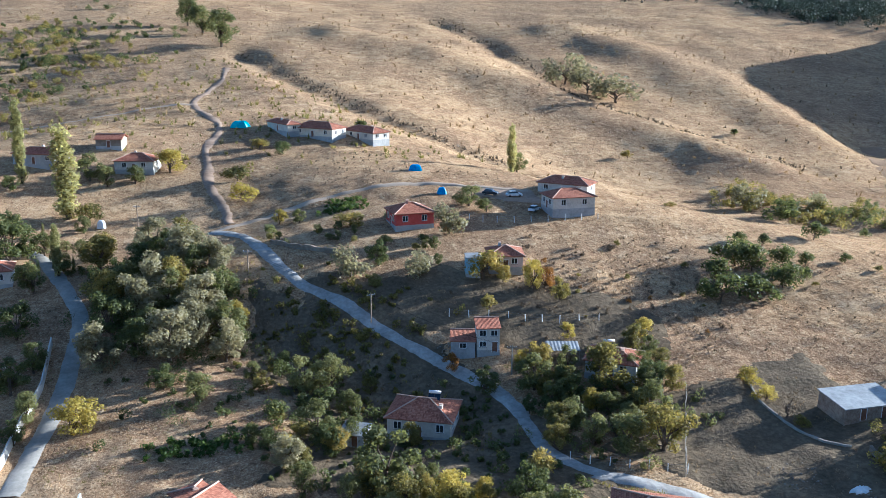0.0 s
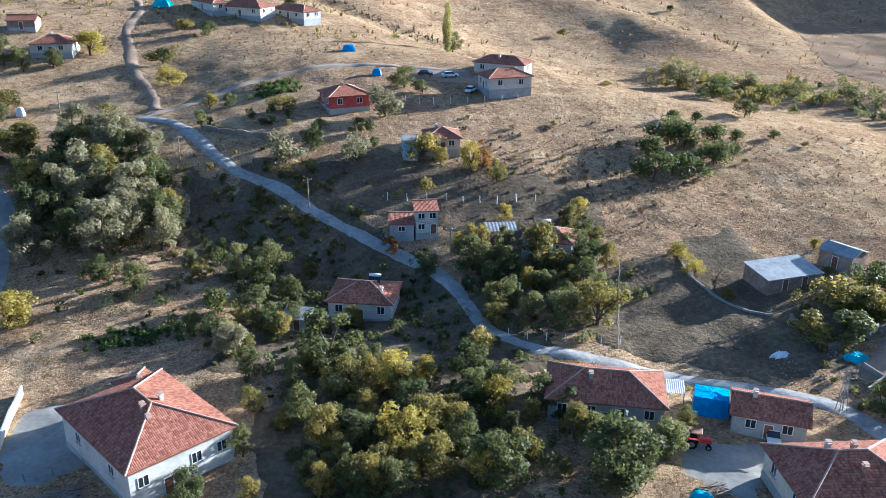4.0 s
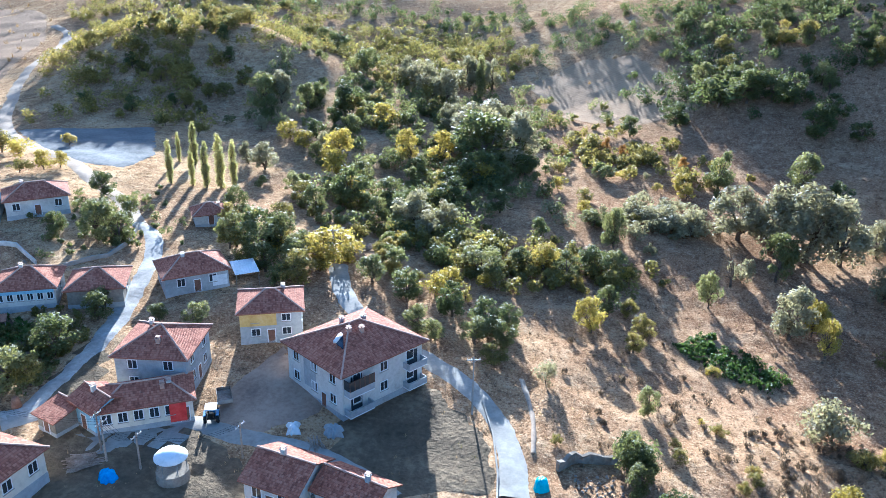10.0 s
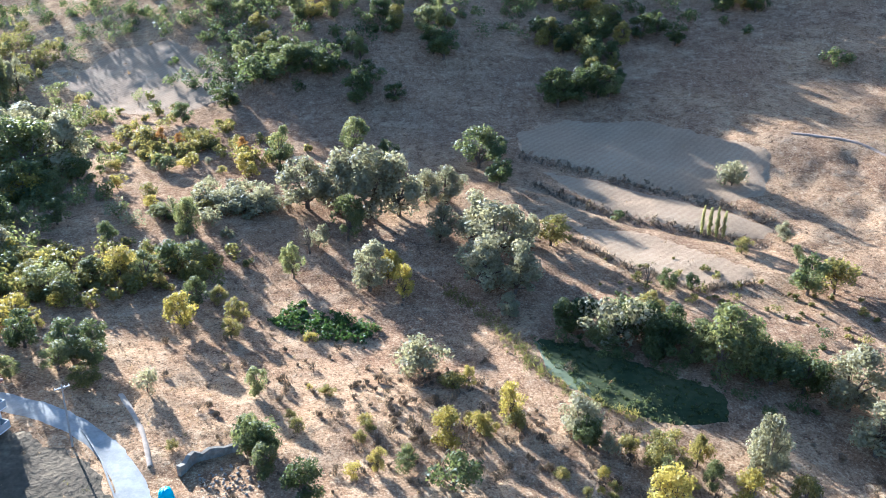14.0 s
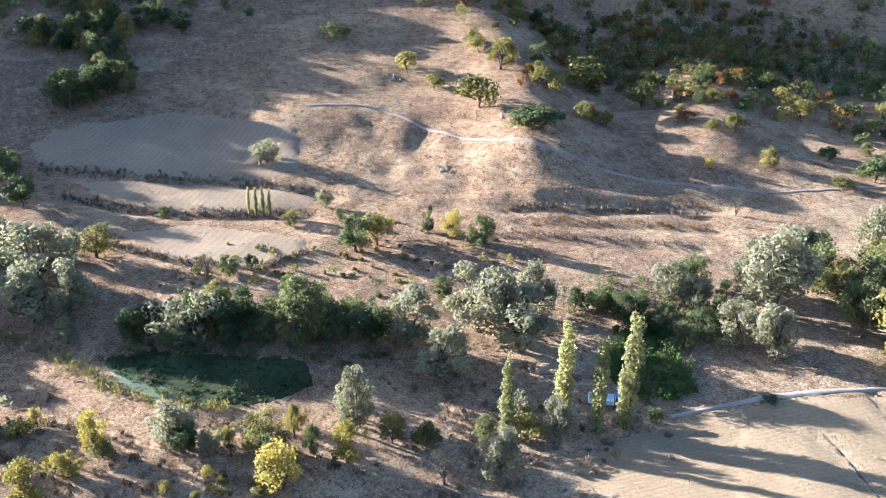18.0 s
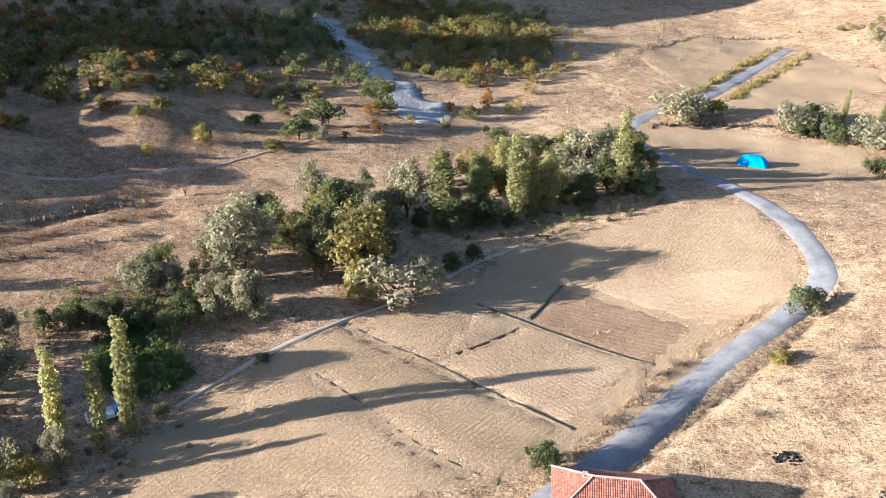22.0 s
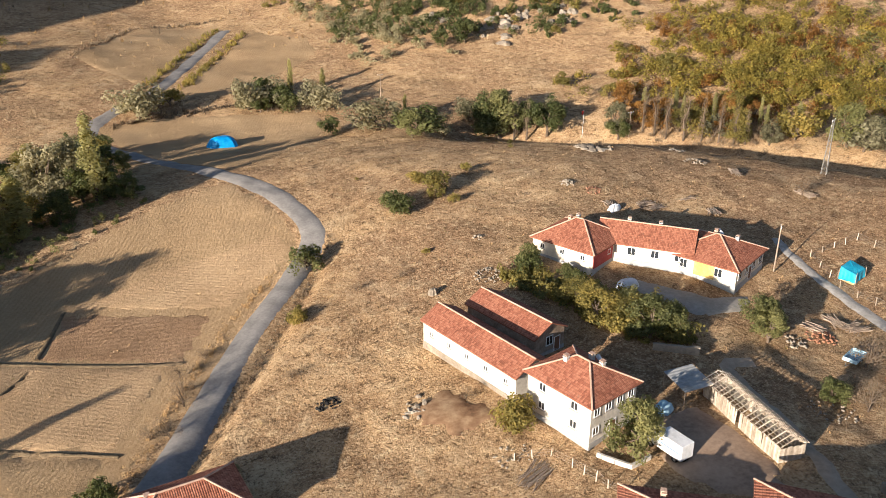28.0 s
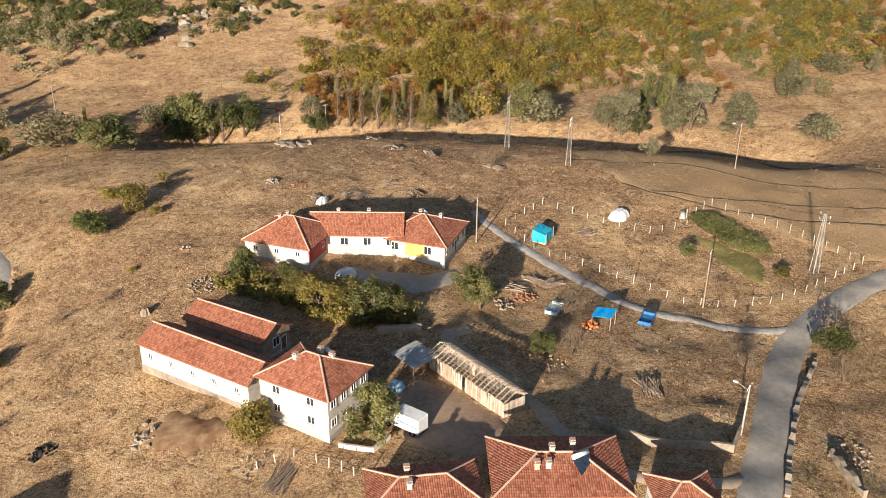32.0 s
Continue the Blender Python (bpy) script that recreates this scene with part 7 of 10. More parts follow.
grove([
    ("willow", 227.3, 141.9, 10.6, 1), ("green_tree", 224.9, 131.4, 9.5, 1), ("dark_tree", 227.4, 120.1, 10.3, 1.1),
    ("green_tree", 306.3, 169.9, 8.9, 1.2), ("dark_tree", 303.5, 162.1, 8.8, 1.3), ("willow", 267.2, 111.7, 11.5, 1.2),
    ("willow", 257.5, 98.6, 12.9, 1.2), ("willow", 284.8, 100.6, 11.9, 1.2), ("willow", 288.6, 93.4, 11.0, 1.1),
    ("poplar_tree", 278.5, 94.1, 14.5, 1.4), ("willow", 275.7, 120.7, 9.9, 1), ("dark_tree", 275.6, 136.1, 10.0, 1),
    ("green_tree", 135.2, 44.6, 6.7, 1.3), ("olive_tree", 139.7, 48.4, 5.2, 1.2), ("green_tree", 143.8, 53.4, 5.3, 1),
    ("yellow_tree", 144.4, 35.3, 6.3, 1.2), ("green_tree", 142.9, 39.4, 5.2, 1.2), ("green_tree", 144.5, 31.0, 5.7, 1.3),
    ("dark_tree", 149.3, 26.6, 6.4, 1.2), ("green_tree", 151.8, 23.2, 5.8, 1.2), ("yellow_tree", 150.8, 20.3, 3.5, 1.2),
    ("dark_tree", 160.7, 40.4, 5.0, 1),
], "trees of the valley")
grove([
    ("green_tree", 164.8, 25.8, 9.2, 0.8), ("silver_bush", 177.8, 15.6, 5.7, 1.2), ("silver_bush", 176.6, 11.8, 6.3, 1.2),
    ("silver_bush", 178.9, 20.0, 4.5, 1.4), ("green_tree", 174.6, 32.1, 3.9, 1.5), ("olive_tree", 177.5, 24.0, 3.2, 1.5),
    ("yellow_tree", 126.1, 22.1, 7.0, 1), ("green_tree", 134.4, 20.9, 5.9, 1), ("olive_tree", 136.6, 17.8, 3.8, 1),
    ("olive_tree", 129.5, 13.7, 4.7, 1), ("olive_tree", 123.0, 14.5, 4.0, 1), ("green_tree", 104.3, 9.4, 4.6, 1),
    ("silver_bush", 104.5, 24.1, 4.2, 0.8), ("dark_tree", 90.9, 9.9, 4.9, 1), ("dark_tree", 88.1, 7.4, 5.2, 1),
    ("green_tree", 84.4, 7.4, 4.7, 1), ("dark_tree", 127.6, 58.1, 4.4, 1.2), ("green_tree", 120.4, 59.2, 5.3, 1.3),
    ("dark_tree", 117.3, 51.5, 6.2, 1.2), ("green_tree", 107.7, 45.4, 4.9, 1.2), ("dark_tree", 115.9, 42.9, 6.5, 1),
    ("dark_tree", 114.2, 36.4, 5.9, 1.3),
], "trees of the valley")
grove([
    ("green_tree", 110.7, 32.5, 4.9, 1.2), ("olive_tree", 105.2, 32.5, 3.8, 1.3), ("green_tree", 109.5, 36.7, 4.8, 1.2),
    ("dark_tree", 116.9, 33.5, 5.0, 1.1), ("green_tree", 107.6, 42.5, 3.4, 1),
], "trees of the valley")
grove([
    ("green_tree", 147.5, 5.0, 7.6, 0.7), ("bare_tree", 156.1, 1.9, 8.4, 0.8), ("silver_bush", 158.5, 0.2, 5.5, 0.7),
    ("willow", 140.5, -8.8, 10.1, 0.9), ("yellow_tree", 142.6, -12.4, 6.8, 0.7), ("yellow_tree", 135.6, -14.4, 7.2, 0.7),
    ("yellow_tree", 146.7, -13.7, 4.7, 1), ("green_tree", 161.1, -5.9, 10.4, 0.7), ("willow", 179.0, 2.2, 11.8, 1.2),
    ("willow", 175.8, -4.1, 14.2, 1.1), ("willow", 171.5, -11.3, 16.4, 1.2), ("willow", 170.9, -17.3, 13.9, 1.1),
    ("dark_tree", 204.7, -17.3, 7.3, 1), ("green_tree", 213.6, -9.9, 10.5, 1), ("willow", 176.4, -24.0, 7.8, 1.1),
    ("willow", 176.6, -28.4, 8.5, 1.1), ("dark_tree", 197.3, -39.5, 10.6, 1.3), ("dark_tree", 184.0, -41.8, 7.4, 1.2),
    ("green_tree", 204.7, -45.7, 5.8, 1.3), ("willow", 156.9, -24.1, 8.4, 1), ("willow", 156.6, -30.3, 10.7, 1),
    ("willow", 146.9, -33.6, 13.1, 1.2),
], "trees of the valley")
grove([
    ("willow", 136.1, -29.6, 10.9, 1), ("willow", 133.3, -34.1, 10.2, 1), ("willow", 125.3, -31.4, 4.7, 1),
    ("olive_tree", 152.0, -45.7, 7.0, 1.1), ("willow", 153.4, -41.5, 6.5, 1), ("green_bush", 166.6, -64.6, 2.8, 1),
    ("silver_bush", 173.1, -93.7, 6.3, 0.9), ("green_tree", 102.7, -58.4, 12.7, 0.85), ("green_tree", 106.1, -64.9, 6.3, 1),
    ("dark_tree", 110.4, -52.1, 6.6, 1.2), ("dark_tree", 115.2, -48.1, 6.8, 1), ("dark_tree", 119.1, -39.3, 6.0, 1),
    ("olive_tree", 120.5, -54.5, 5.5, 1), ("bare_tree", 132.1, -58.1, 5.3, 1), ("silver_bush", 109.9, -14.6, 6.7, 0.9),
    ("green_bush", 105.0, -18.3, 2.1, 1.3), ("yellow_tree", 104.1, -20.6, 3.7, 0.7), ("yellow_tree", 94.1, -24.7, 6.5, 0.7),
    ("yellow_tree", 88.7, -15.0, 6.3, 1), ("olive_tree", 91.4, -20.8, 3.5, 1), ("olive_bush", 92.8, -24.8, 3.0, 1),
    ("willow", 90.6, -33.2, 6.3, 1.2),
], "trees of the valley")
grove([
    ("dark_tree", 88.4, -33.7, 4.2, 0.9), ("green_bush", 80.8, -14.6, 4.8, 1.1), ("dark_tree", 84.8, -9.3, 3.3, 1),
    ("olive_tree", 84.6, -5.8, 3.7, 0.8), ("dark_tree", 79.3, 3.0, 5.9, 1), ("green_bush", 89.5, 8.6, 5.5, 0.8),
    ("green_tree", 93.4, 10.0, 3.5, 1), ("silver_bush", 86.3, -35.6, 4.1, 0.7), ("olive_bush", 86.4, -38.6, 2.5, 1),
    ("olive_tree", 82.4, -41.8, 6.3, 0.9), ("willow", 82.2, -55.8, 7.0, 1), ("bare_tree", 85.5, -42.6, 4.9, 0.6),
    ("olive_bush", 84.9, -47.7, 2.8, 1), ("silver_bush", 178.4, 12.2, 5.9, 1.2), ("silver_bush", 179.1, 17.3, 4.6, 1.4),
    ("green_tree", 169.0, 26.6, 8.2, 0.6), ("green_tree", 174.5, 30.4, 3.9, 1), ("dark_tree", 160.2, 40.6, 5.4, 1),
    ("green_tree", 171.8, 52.6, 5.7, 1.3), ("willow", 157.0, 67.3, 6.9, 1.1), ("willow", 148.1, 59.9, 6.1, 1),
    ("olive_tree", 183.0, 70.7, 5.2, 1),
], "trees of the valley")
grove([
    ("green_tree", 209.6, 9.0, 10.3, 0.8), ("rusty_tree", 218.7, 18.4, 4.6, 1), ("yellow_tree", 205.0, 16.9, 4.7, 1.2),
    ("olive_bush", 224.1, 29.4, 5.5, 1), ("rusty_tree", 229.5, 40.2, 4.8, 0.7), ("rusty_tree", 226.8, 35.1, 4.7, 0.7),
    ("dark_tree", 244.8, 36.7, 6.7, 1), ("olive_bush", 230.6, 45.0, 5.6, 1), ("dark_tree", 254.3, 25.2, 7.7, 1.4),
    ("green_bush", 263.2, 14.5, 9.5, 1.2), ("dark_tree", 263.4, 6.7, 10.3, 1.2), ("dark_tree", 262.9, -0.3, 9.4, 1.2),
    ("dark_tree", 259.4, -6.3, 10.2, 1.2), ("dark_tree", 243.6, -12.6, 10.6, 1.2), ("green_tree", 269.0, -12.6, 6.9, 1),
    ("dark_tree", 242.4, -23.1, 5.7, 1.2), ("dark_tree", 262.3, -40.2, 10.2, 1.1), ("green_tree", 277.9, -42.8, 10.5, 1),
    ("dark_tree", 233.1, -68.3, 11.0, 1.1), ("dark_tree", 232.0, -75.0, 10.1, 1.1), ("dark_tree", 231.7, -80.4, 10.1, 1.1),
    ("green_tree", 248.9, -83.3, 8.9, 1.1),
], "trees of the valley")
grove([
    ("dark_tree", 235.8, -87.7, 5.5, 1), ("dark_tree", 260.3, -102.5, 8.3, 1.2), ("dark_tree", 261.1, -107.9, 7.5, 1),
    ("olive_bush", 264.2, -71.7, 5.1, 1), ("dark_tree", 271.1, -71.3, 5.2, 1),
], "trees of the valley")
grove([
    ("willow", 92.9, -73.5, 10.5, 1.1), ("willow", 83.7, -71.9, 9.6, 1.2), ("willow", 89.9, -85.0, 13.1, 1.1),
    ("willow", 81.8, -86.2, 14.5, 1.2), ("willow", 86.7, -95.8, 10.2, 1), ("green_tree", 101.2, -86.4, 4.3, 1.3),
    ("dark_tree", 97.1, -68.8, 7.6, 1.2), ("dark_tree", 100.2, -65.4, 7.1, 1.2), ("green_tree", 103.8, -57.6, 12.8, 0.85),
    ("green_tree", 104.8, -62.9, 8.2, 1), ("dark_tree", 111.6, -54.1, 8.2, 1), ("dark_tree", 111.1, -51.3, 6.6, 1),
    ("silver_bush", 114.0, -46.2, 9.0, 1), ("olive_tree", 118.7, -53.4, 6.3, 1), ("willow", 91.0, -33.7, 6.1, 1.3),
    ("dark_tree", 87.9, -33.0, 5.1, 0.9), ("poplar_tree", 67.6, -70.1, 12.2, 0.9), ("poplar_tree", 64.7, -78.0, 16.0, 0.9),
    ("poplar_tree", 60.2, -80.0, 14.3, 0.9), ("poplar_tree", 58.1, -83.7, 17.8, 0.9), ("silver_bush", 68.7, -73.3, 6.3, 0.6),
    ("willow", 62.9, -75.1, 7.0, 0.8),
], "trees of the valley")
grove([
    ("green_tree", 68.1, -66.6, 4.4, 1), ("willow", 61.3, -62.5, 7.5, 0.9), ("olive_bush", 65.0, -72.0, 4.4, 1),
    ("bare_tree", 64.8, -56.8, 5.1, 1.1), ("olive_tree", 66.0, -70.3, 2.7, 1), ("willow", 79.3, -53.5, 10.6, 0.6),
    ("yellow_tree", 75.0, -49.2, 6.1, 1), ("yellow_tree", 74.7, -39.9, 7.5, 0.9), ("green_tree", 79.1, -40.7, 4.7, 1),
    ("olive_tree", 83.1, -46.3, 5.3, 0.6), ("green_tree", 79.0, -46.5, 4.8, 0.7), ("olive_tree", 85.3, -41.6, 4.4, 0.8),
    ("olive_tree", 75.0, -56.3, 4.9, 0.9), ("olive_bush", 71.9, -59.6, 4.0, 1), ("olive_tree", 93.8, -24.0, 6.3, 0.8),
    ("yellow_tree", 89.6, -15.1, 5.5, 1.2), ("yellow_tree", 92.2, -19.6, 3.3, 1), ("silver_bush", 111.4, -14.2, 6.1, 0.8),
    ("olive_bush", 104.0, -18.1, 3.0, 1), ("olive_bush", 86.6, -38.1, 2.2, 1), ("dark_tree", 80.8, -104.3, 5.6, 1.2),
    ("green_tree", 78.1, -105.4, 6.1, 1.3),
], "trees of the valley")
grove([
    ("dark_tree", 84.2, -102.6, 4.2, 1), ("green_tree", 75.1, -107.3, 5.5, 1.2), ("willow", 75.0, -116.5, 8.7, 1),
    ("dark_tree", 76.2, -124.1, 7.3, 1.1), ("willow", 71.4, -118.3, 7.1, 1), ("green_tree", 70.4, -108.5, 5.4, 1.2),
    ("dark_tree", 64.1, -111.3, 5.7, 1.3), ("green_tree", 66.0, -119.7, 6.9, 1), ("willow", 60.2, -114.1, 8.4, 1.1),
    ("willow", 67.8, -130.3, 11.1, 1), ("willow", 61.3, -126.3, 16.2, 1.1), ("willow", 53.7, -114.8, 9.9, 1.1),
    ("green_tree", 65.2, -107.3, 4.8, 1), ("dark_tree", 72.0, -106.4, 4.0, 1), ("poplar_tree", 154.9, -78.8, 6.4, 0.7),
    ("poplar_tree", 154.1, -80.0, 6.2, 0.7), ("poplar_tree", 153.2, -81.2, 6.4, 0.7), ("poplar_tree", 152.1, -82.2, 6.2, 0.7),
    ("olive_tree", 143.3, -81.9, 3.8, 1), ("willow", 146.8, -92.7, 4.5, 1), ("green_tree", 139.0, -91.0, 3.2, 1),
    ("dark_tree", 125.5, -85.6, 8.2, 1.1),
], "trees of the valley")
grove([
    ("olive_bush", 125.1, -90.6, 6.6, 1.1), ("bare_tree", 132.4, -57.7, 5.6, 1), ("dark_tree", 131.3, -61.8, 4.0, 1),
    ("dark_tree", 130.3, -65.9, 3.4, 1), ("green_tree", 123.7, -102.2, 6.1, 0.6), ("yellow_tree", 118.9, -104.2, 5.8, 1),
    ("green_tree", 111.4, -105.8, 6.8, 1), ("silver_bush", 174.5, -94.0, 5.9, 0.9), ("green_bush", 166.5, -64.5, 3.4, 1.1),
    ("dry_bush", 104.9, -123.0, 4.2, 1), ("bare_tree", 89.7, -160.3, 4.8, 0.8), ("dark_tree", 230.7, -68.5, 11.5, 1.1),
    ("dark_tree", 232.6, -75.6, 10.9, 1.2), ("green_tree", 230.9, -83.3, 8.7, 1.2), ("olive_bush", 253.9, -83.8, 7.4, 1),
    ("dark_tree", 252.7, -110.8, 5.2, 1.3), ("green_bush", 224.3, -147.0, 5.5, 1.2), ("olive_bush", 193.5, -151.3, 6.4, 1.1),
    ("olive_bush", 180.2, -150.5, 4.7, 1), ("olive_bush", 160.0, -149.1, 8.8, 1), ("green_bush", 139.1, -147.1, 6.3, 1.5),
    ("green_bush", 139.1, -152.8, 4.9, 1.2),
], "trees of the valley")
grove([
    ("olive_tree", 171.9, -167.7, 9.4, 1.1), ("olive_bush", 159.1, -171.6, 5.4, 1), ("olive_bush", 162.0, -191.8, 9.6, 1.2),
    ("olive_bush", 144.2, -196.3, 7.8, 1.1), ("rusty_bush", 141.2, -171.5, 4.4, 1), ("olive_bush", 137.7, -173.7, 5.1, 1),
    ("dry_bush", 124.4, -177.1, 2.8, 1), ("yellow_bush", 106.2, -174.2, 3.7, 0.7), ("olive_bush", 97.8, -186.4, 5.0, 0.9),
    ("green_bush", 121.7, -210.4, 3.7, 1), ("green_bush", 129.9, -202.8, 3.8, 1), ("dark_tree", 265.2, -37.5, 9.3, 1.1),
    ("green_tree", 275.8, -37.0, 9.4, 1),
], "trees of the valley")
grove([
    ("green_tree", 48.0, -130.9, 11.0, 0.8), ("willow", 59.6, -158.6, 12.6, 0.8), ("olive_tree", 42.3, -133.1, 15.3, 1.1),
    ("green_tree", 49.5, -137.8, 13.6, 1), ("dark_tree", 40.0, -139.6, 8.0, 1.1), ("poplar_tree", 33.5, -163.1, 15.9, 2.0),
    ("dark_tree", 30.1, -158.4, 7.3, 1.3), ("willow", 40.9, -163.3, 13.7, 0.8), ("poplar_tree", 26.3, -168.8, 13.7, 2.0),
    ("dark_tree", 25.2, -163.2, 7.4, 1.2), ("poplar_tree", 18.0, -165.4, 19.7, 1.3), ("poplar_tree", 15.6, -169.0, 14.6, 1.2),
    ("poplar_tree", 23.8, -182.2, 13.0, 1.4), ("poplar_tree", 12.6, -172.3, 13.5, 2.0), ("olive_tree", 9.8, -178.9, 7.5, 1.0),
    ("willow", 6.8, -185.6, 14.1, 1.1), ("willow", 1.1, -191.2, 14.2, 1), ("dark_tree", 4.9, -176.6, 7.5, 1.3),
    ("poplar_tree", -2.8, -183.7, 19.1, 1.2), ("dark_tree", -6.3, -184.5, 7.5, 1.2), ("dark_tree", -9.7, -182.1, 5.0, 1.5),
    ("green_tree", -9.7, -202.8, 5.4, 1.1),
], "trees of the valley")
grove([
    ("dark_tree", 36.7, -158.7, 5.0, 1.2), ("dark_tree", 19.4, -163.4, 4.3, 1), ("yellow_tree", 38.5, -124.9, 7.0, 1),
    ("silver_bush", 33.8, -125.9, 9.0, 1), ("silver_bush", 29.7, -131.5, 7.6, 0.9), ("dark_tree", 26.1, -140.4, 4.5, 1),
    ("green_bush", 23.4, -145.3, 4.0, 0.9), ("silver_bush", -18.7, -251.7, 9.5, 1.3), ("olive_bush", -27.9, -258.4, 5.6, 1),
    ("dark_tree", 34.3, -227.3, 3.2, 1), ("green_bush", 30.1, -221.2, 4.6, 1.3), ("olive_bush", 41.2, -238.1, 4.9, 1),
    ("rusty_bush", 60.9, -213.2, 4.6, 1), ("silver_bush", 73.0, -200.2, 5.2, 1), ("green_bush", 78.7, -200.7, 6.8, 1.2),
    ("green_bush", 76.5, -211.7, 7.8, 1.3), ("olive_bush", 81.4, -190.1, 3.7, 1.2), ("olive_bush", 110.0, -222.1, 6.6, 1),
    ("dark_tree", 66.5, -232.0, 10.6, 1.2), ("green_bush", 92.0, -203.7, 3.9, 1), ("yellow_bush", 98.6, -187.6, 4.1, 1),
    ("yellow_bush", 106.7, -174.3, 3.1, 1),
], "trees of the valley")
grove([
    ("rusty_bush", 140.7, -171.6, 4.6, 1.3), ("green_bush", 140.5, -148.3, 5.5, 1.8), ("olive_bush", 159.0, -170.2, 5.4, 1),
    ("silver_bush", 45.5, -227.7, 4.0, 1), ("dry_bush", 30.5, -304.1, 6.8, 1), ("green_bush", 3.6, -83.2, 3.5, 1),
    ("dry_bush", -2.7, -95.4, 2.9, 1), ("dry_bush", -8.1, -104.7, 3.5, 1), ("dry_bush", -18.8, -107.3, 2.4, 1),
    ("dry_bush", -12.6, -113.4, 1.8, 1), ("olive_bush", -26.9, -113.9, 2.5, 1), ("green_bush", 48.0, -103.4, 1.4, 1.4),
    ("green_bush", 55.8, -87.9, 3.2, 0.7),
], "trees of the valley")
grove([
    ("green_tree", -110.3, -206.8, 13.4, 1.1), ("dark_tree", -122.2, -200.6, 12.4, 1), ("silver_bush", -93.5, -207.3, 6.2, 1.3),
    ("green_tree", -77.9, -192.6, 7.2, 1), ("silver_bush", -74.1, -212.0, 9.3, 1.2), ("green_bush", -63.3, -214.0, 5.4, 1),
    ("silver_bush", -18.8, -253.7, 10.1, 1.2), ("poplar_tree", -63.4, -254.4, 11.4, 0.9), ("poplar_tree", -71.2, -246.6, 9.5, 1),
    ("silver_bush", -58.0, -250.5, 8.6, 1.3), ("silver_bush", -48.7, -247.9, 10.2, 1.1), ("silver_bush", -66.4, -242.0, 8.5, 1),
    ("dark_tree", -51.5, -244.8, 5.1, 1.5), ("olive_bush", -62.5, -151.4, 2.6, 1.3), ("olive_bush", -62.3, -141.9, 3.4, 1),
    ("green_bush", -53.7, -139.3, 4.2, 1), ("olive_bush", -64.4, -138.1, 2.2, 1), ("green_bush", -33.5, -131.9, 4.9, 1),
    ("olive_bush", -27.0, -115.3, 2.2, 1.2), ("olive_bush", -18.6, -107.4, 2.7, 1.2), ("dry_bush", -22.1, -99.4, 1.8, 1.4),
    ("dry_bush", -12.3, -114.2, 2.0, 1),
], "trees on the dry hill")
grove([
    ("dry_bush", -7.7, -101.2, 4.5, 1), ("dry_bush", -8.4, -110.0, 3.8, 1), ("green_bush", 4.2, -84.9, 3.2, 1.2),
    ("silver_bush", -10.2, -81.8, 2.0, 1), ("olive_bush", -42.2, -72.6, 4.2, 1), ("green_bush", -62.0, -105.9, 4.2, 1),
    ("green_bush", -67.9, -100.3, 2.8, 1), ("dry_bush", -45.2, -117.6, 1.5, 1.6), ("dry_bush", -37.6, -117.6, 1.8, 1),
    ("dry_bush", -5.0, -94.6, 3.5, 1), ("silver_bush", -33.9, -132.8, 3.8, 1),
], "trees on the dry hill")
grove([
    ("green_bush", -67.8, -103.4, 2.5, 1), ("green_tree", -51.7, -62.5, 8.3, 0.95), ("olive_bush", -42.5, -73.7, 4.8, 0.9),
    ("green_tree", -84.6, -77.8, 6.3, 1.1), ("green_tree", -84.1, -76.2, 5.4, 1), ("olive_tree", -64.9, -89.8, 5.9, 1.2),
    ("green_tree", -69.0, -83.0, 6.7, 1.2), ("green_tree", -71.8, -81.4, 4.9, 1.1), ("dark_tree", -63.4, -106.7, 3.5, 1),
    ("olive_tree", -64.8, -95.6, 4.7, 1.2), ("green_tree", -70.0, -89.7, 4.6, 1), ("dark_tree", -80.4, -61.4, 3.6, 1.1),
    ("dry_bush", -83.5, -58.6, 4.6, 0.9), ("olive_bush", -73.2, -151.3, 2.4, 1), ("green_tree", -186.1, -154.4, 12.3, 1),
    ("grey_willow", -188.6, -149.0, 9.1, 1.1), ("grey_willow", -199.2, -129.1, 13.0, 1), ("dark_tree", -203.0, -137.3, 7.5, 1),
    ("bare_poplar", -145.3, -188.0, 13.6, 0.8), ("bare_poplar", -146.6, -184.4, 12.7, 1), ("bare_poplar", -148.6, -181.9, 14.2, 1),
    ("bare_poplar", -150.6, -180.6, 13.5, 1), ("dark_tree", -107.2, -208.5, 14.0, 0.75), ("green_tree", -109.8, -205.9, 13.0, 0.7), ("green_tree", -120.4, -200.6, 14.5, 0.7), ("dark_tree", -123.2, -199.6, 13.0, 0.75), ("bare_poplar", -113.6, -204.2, 14.0, 1), ("bare_poplar", -116.6, -202.4, 13.0, 1), ("green_tree", -214.4, -131.5, 13.5, 0.6), ("green_tree", -215.9, -126.0, 14.0, 0.6),
], "trees on the dry hill")
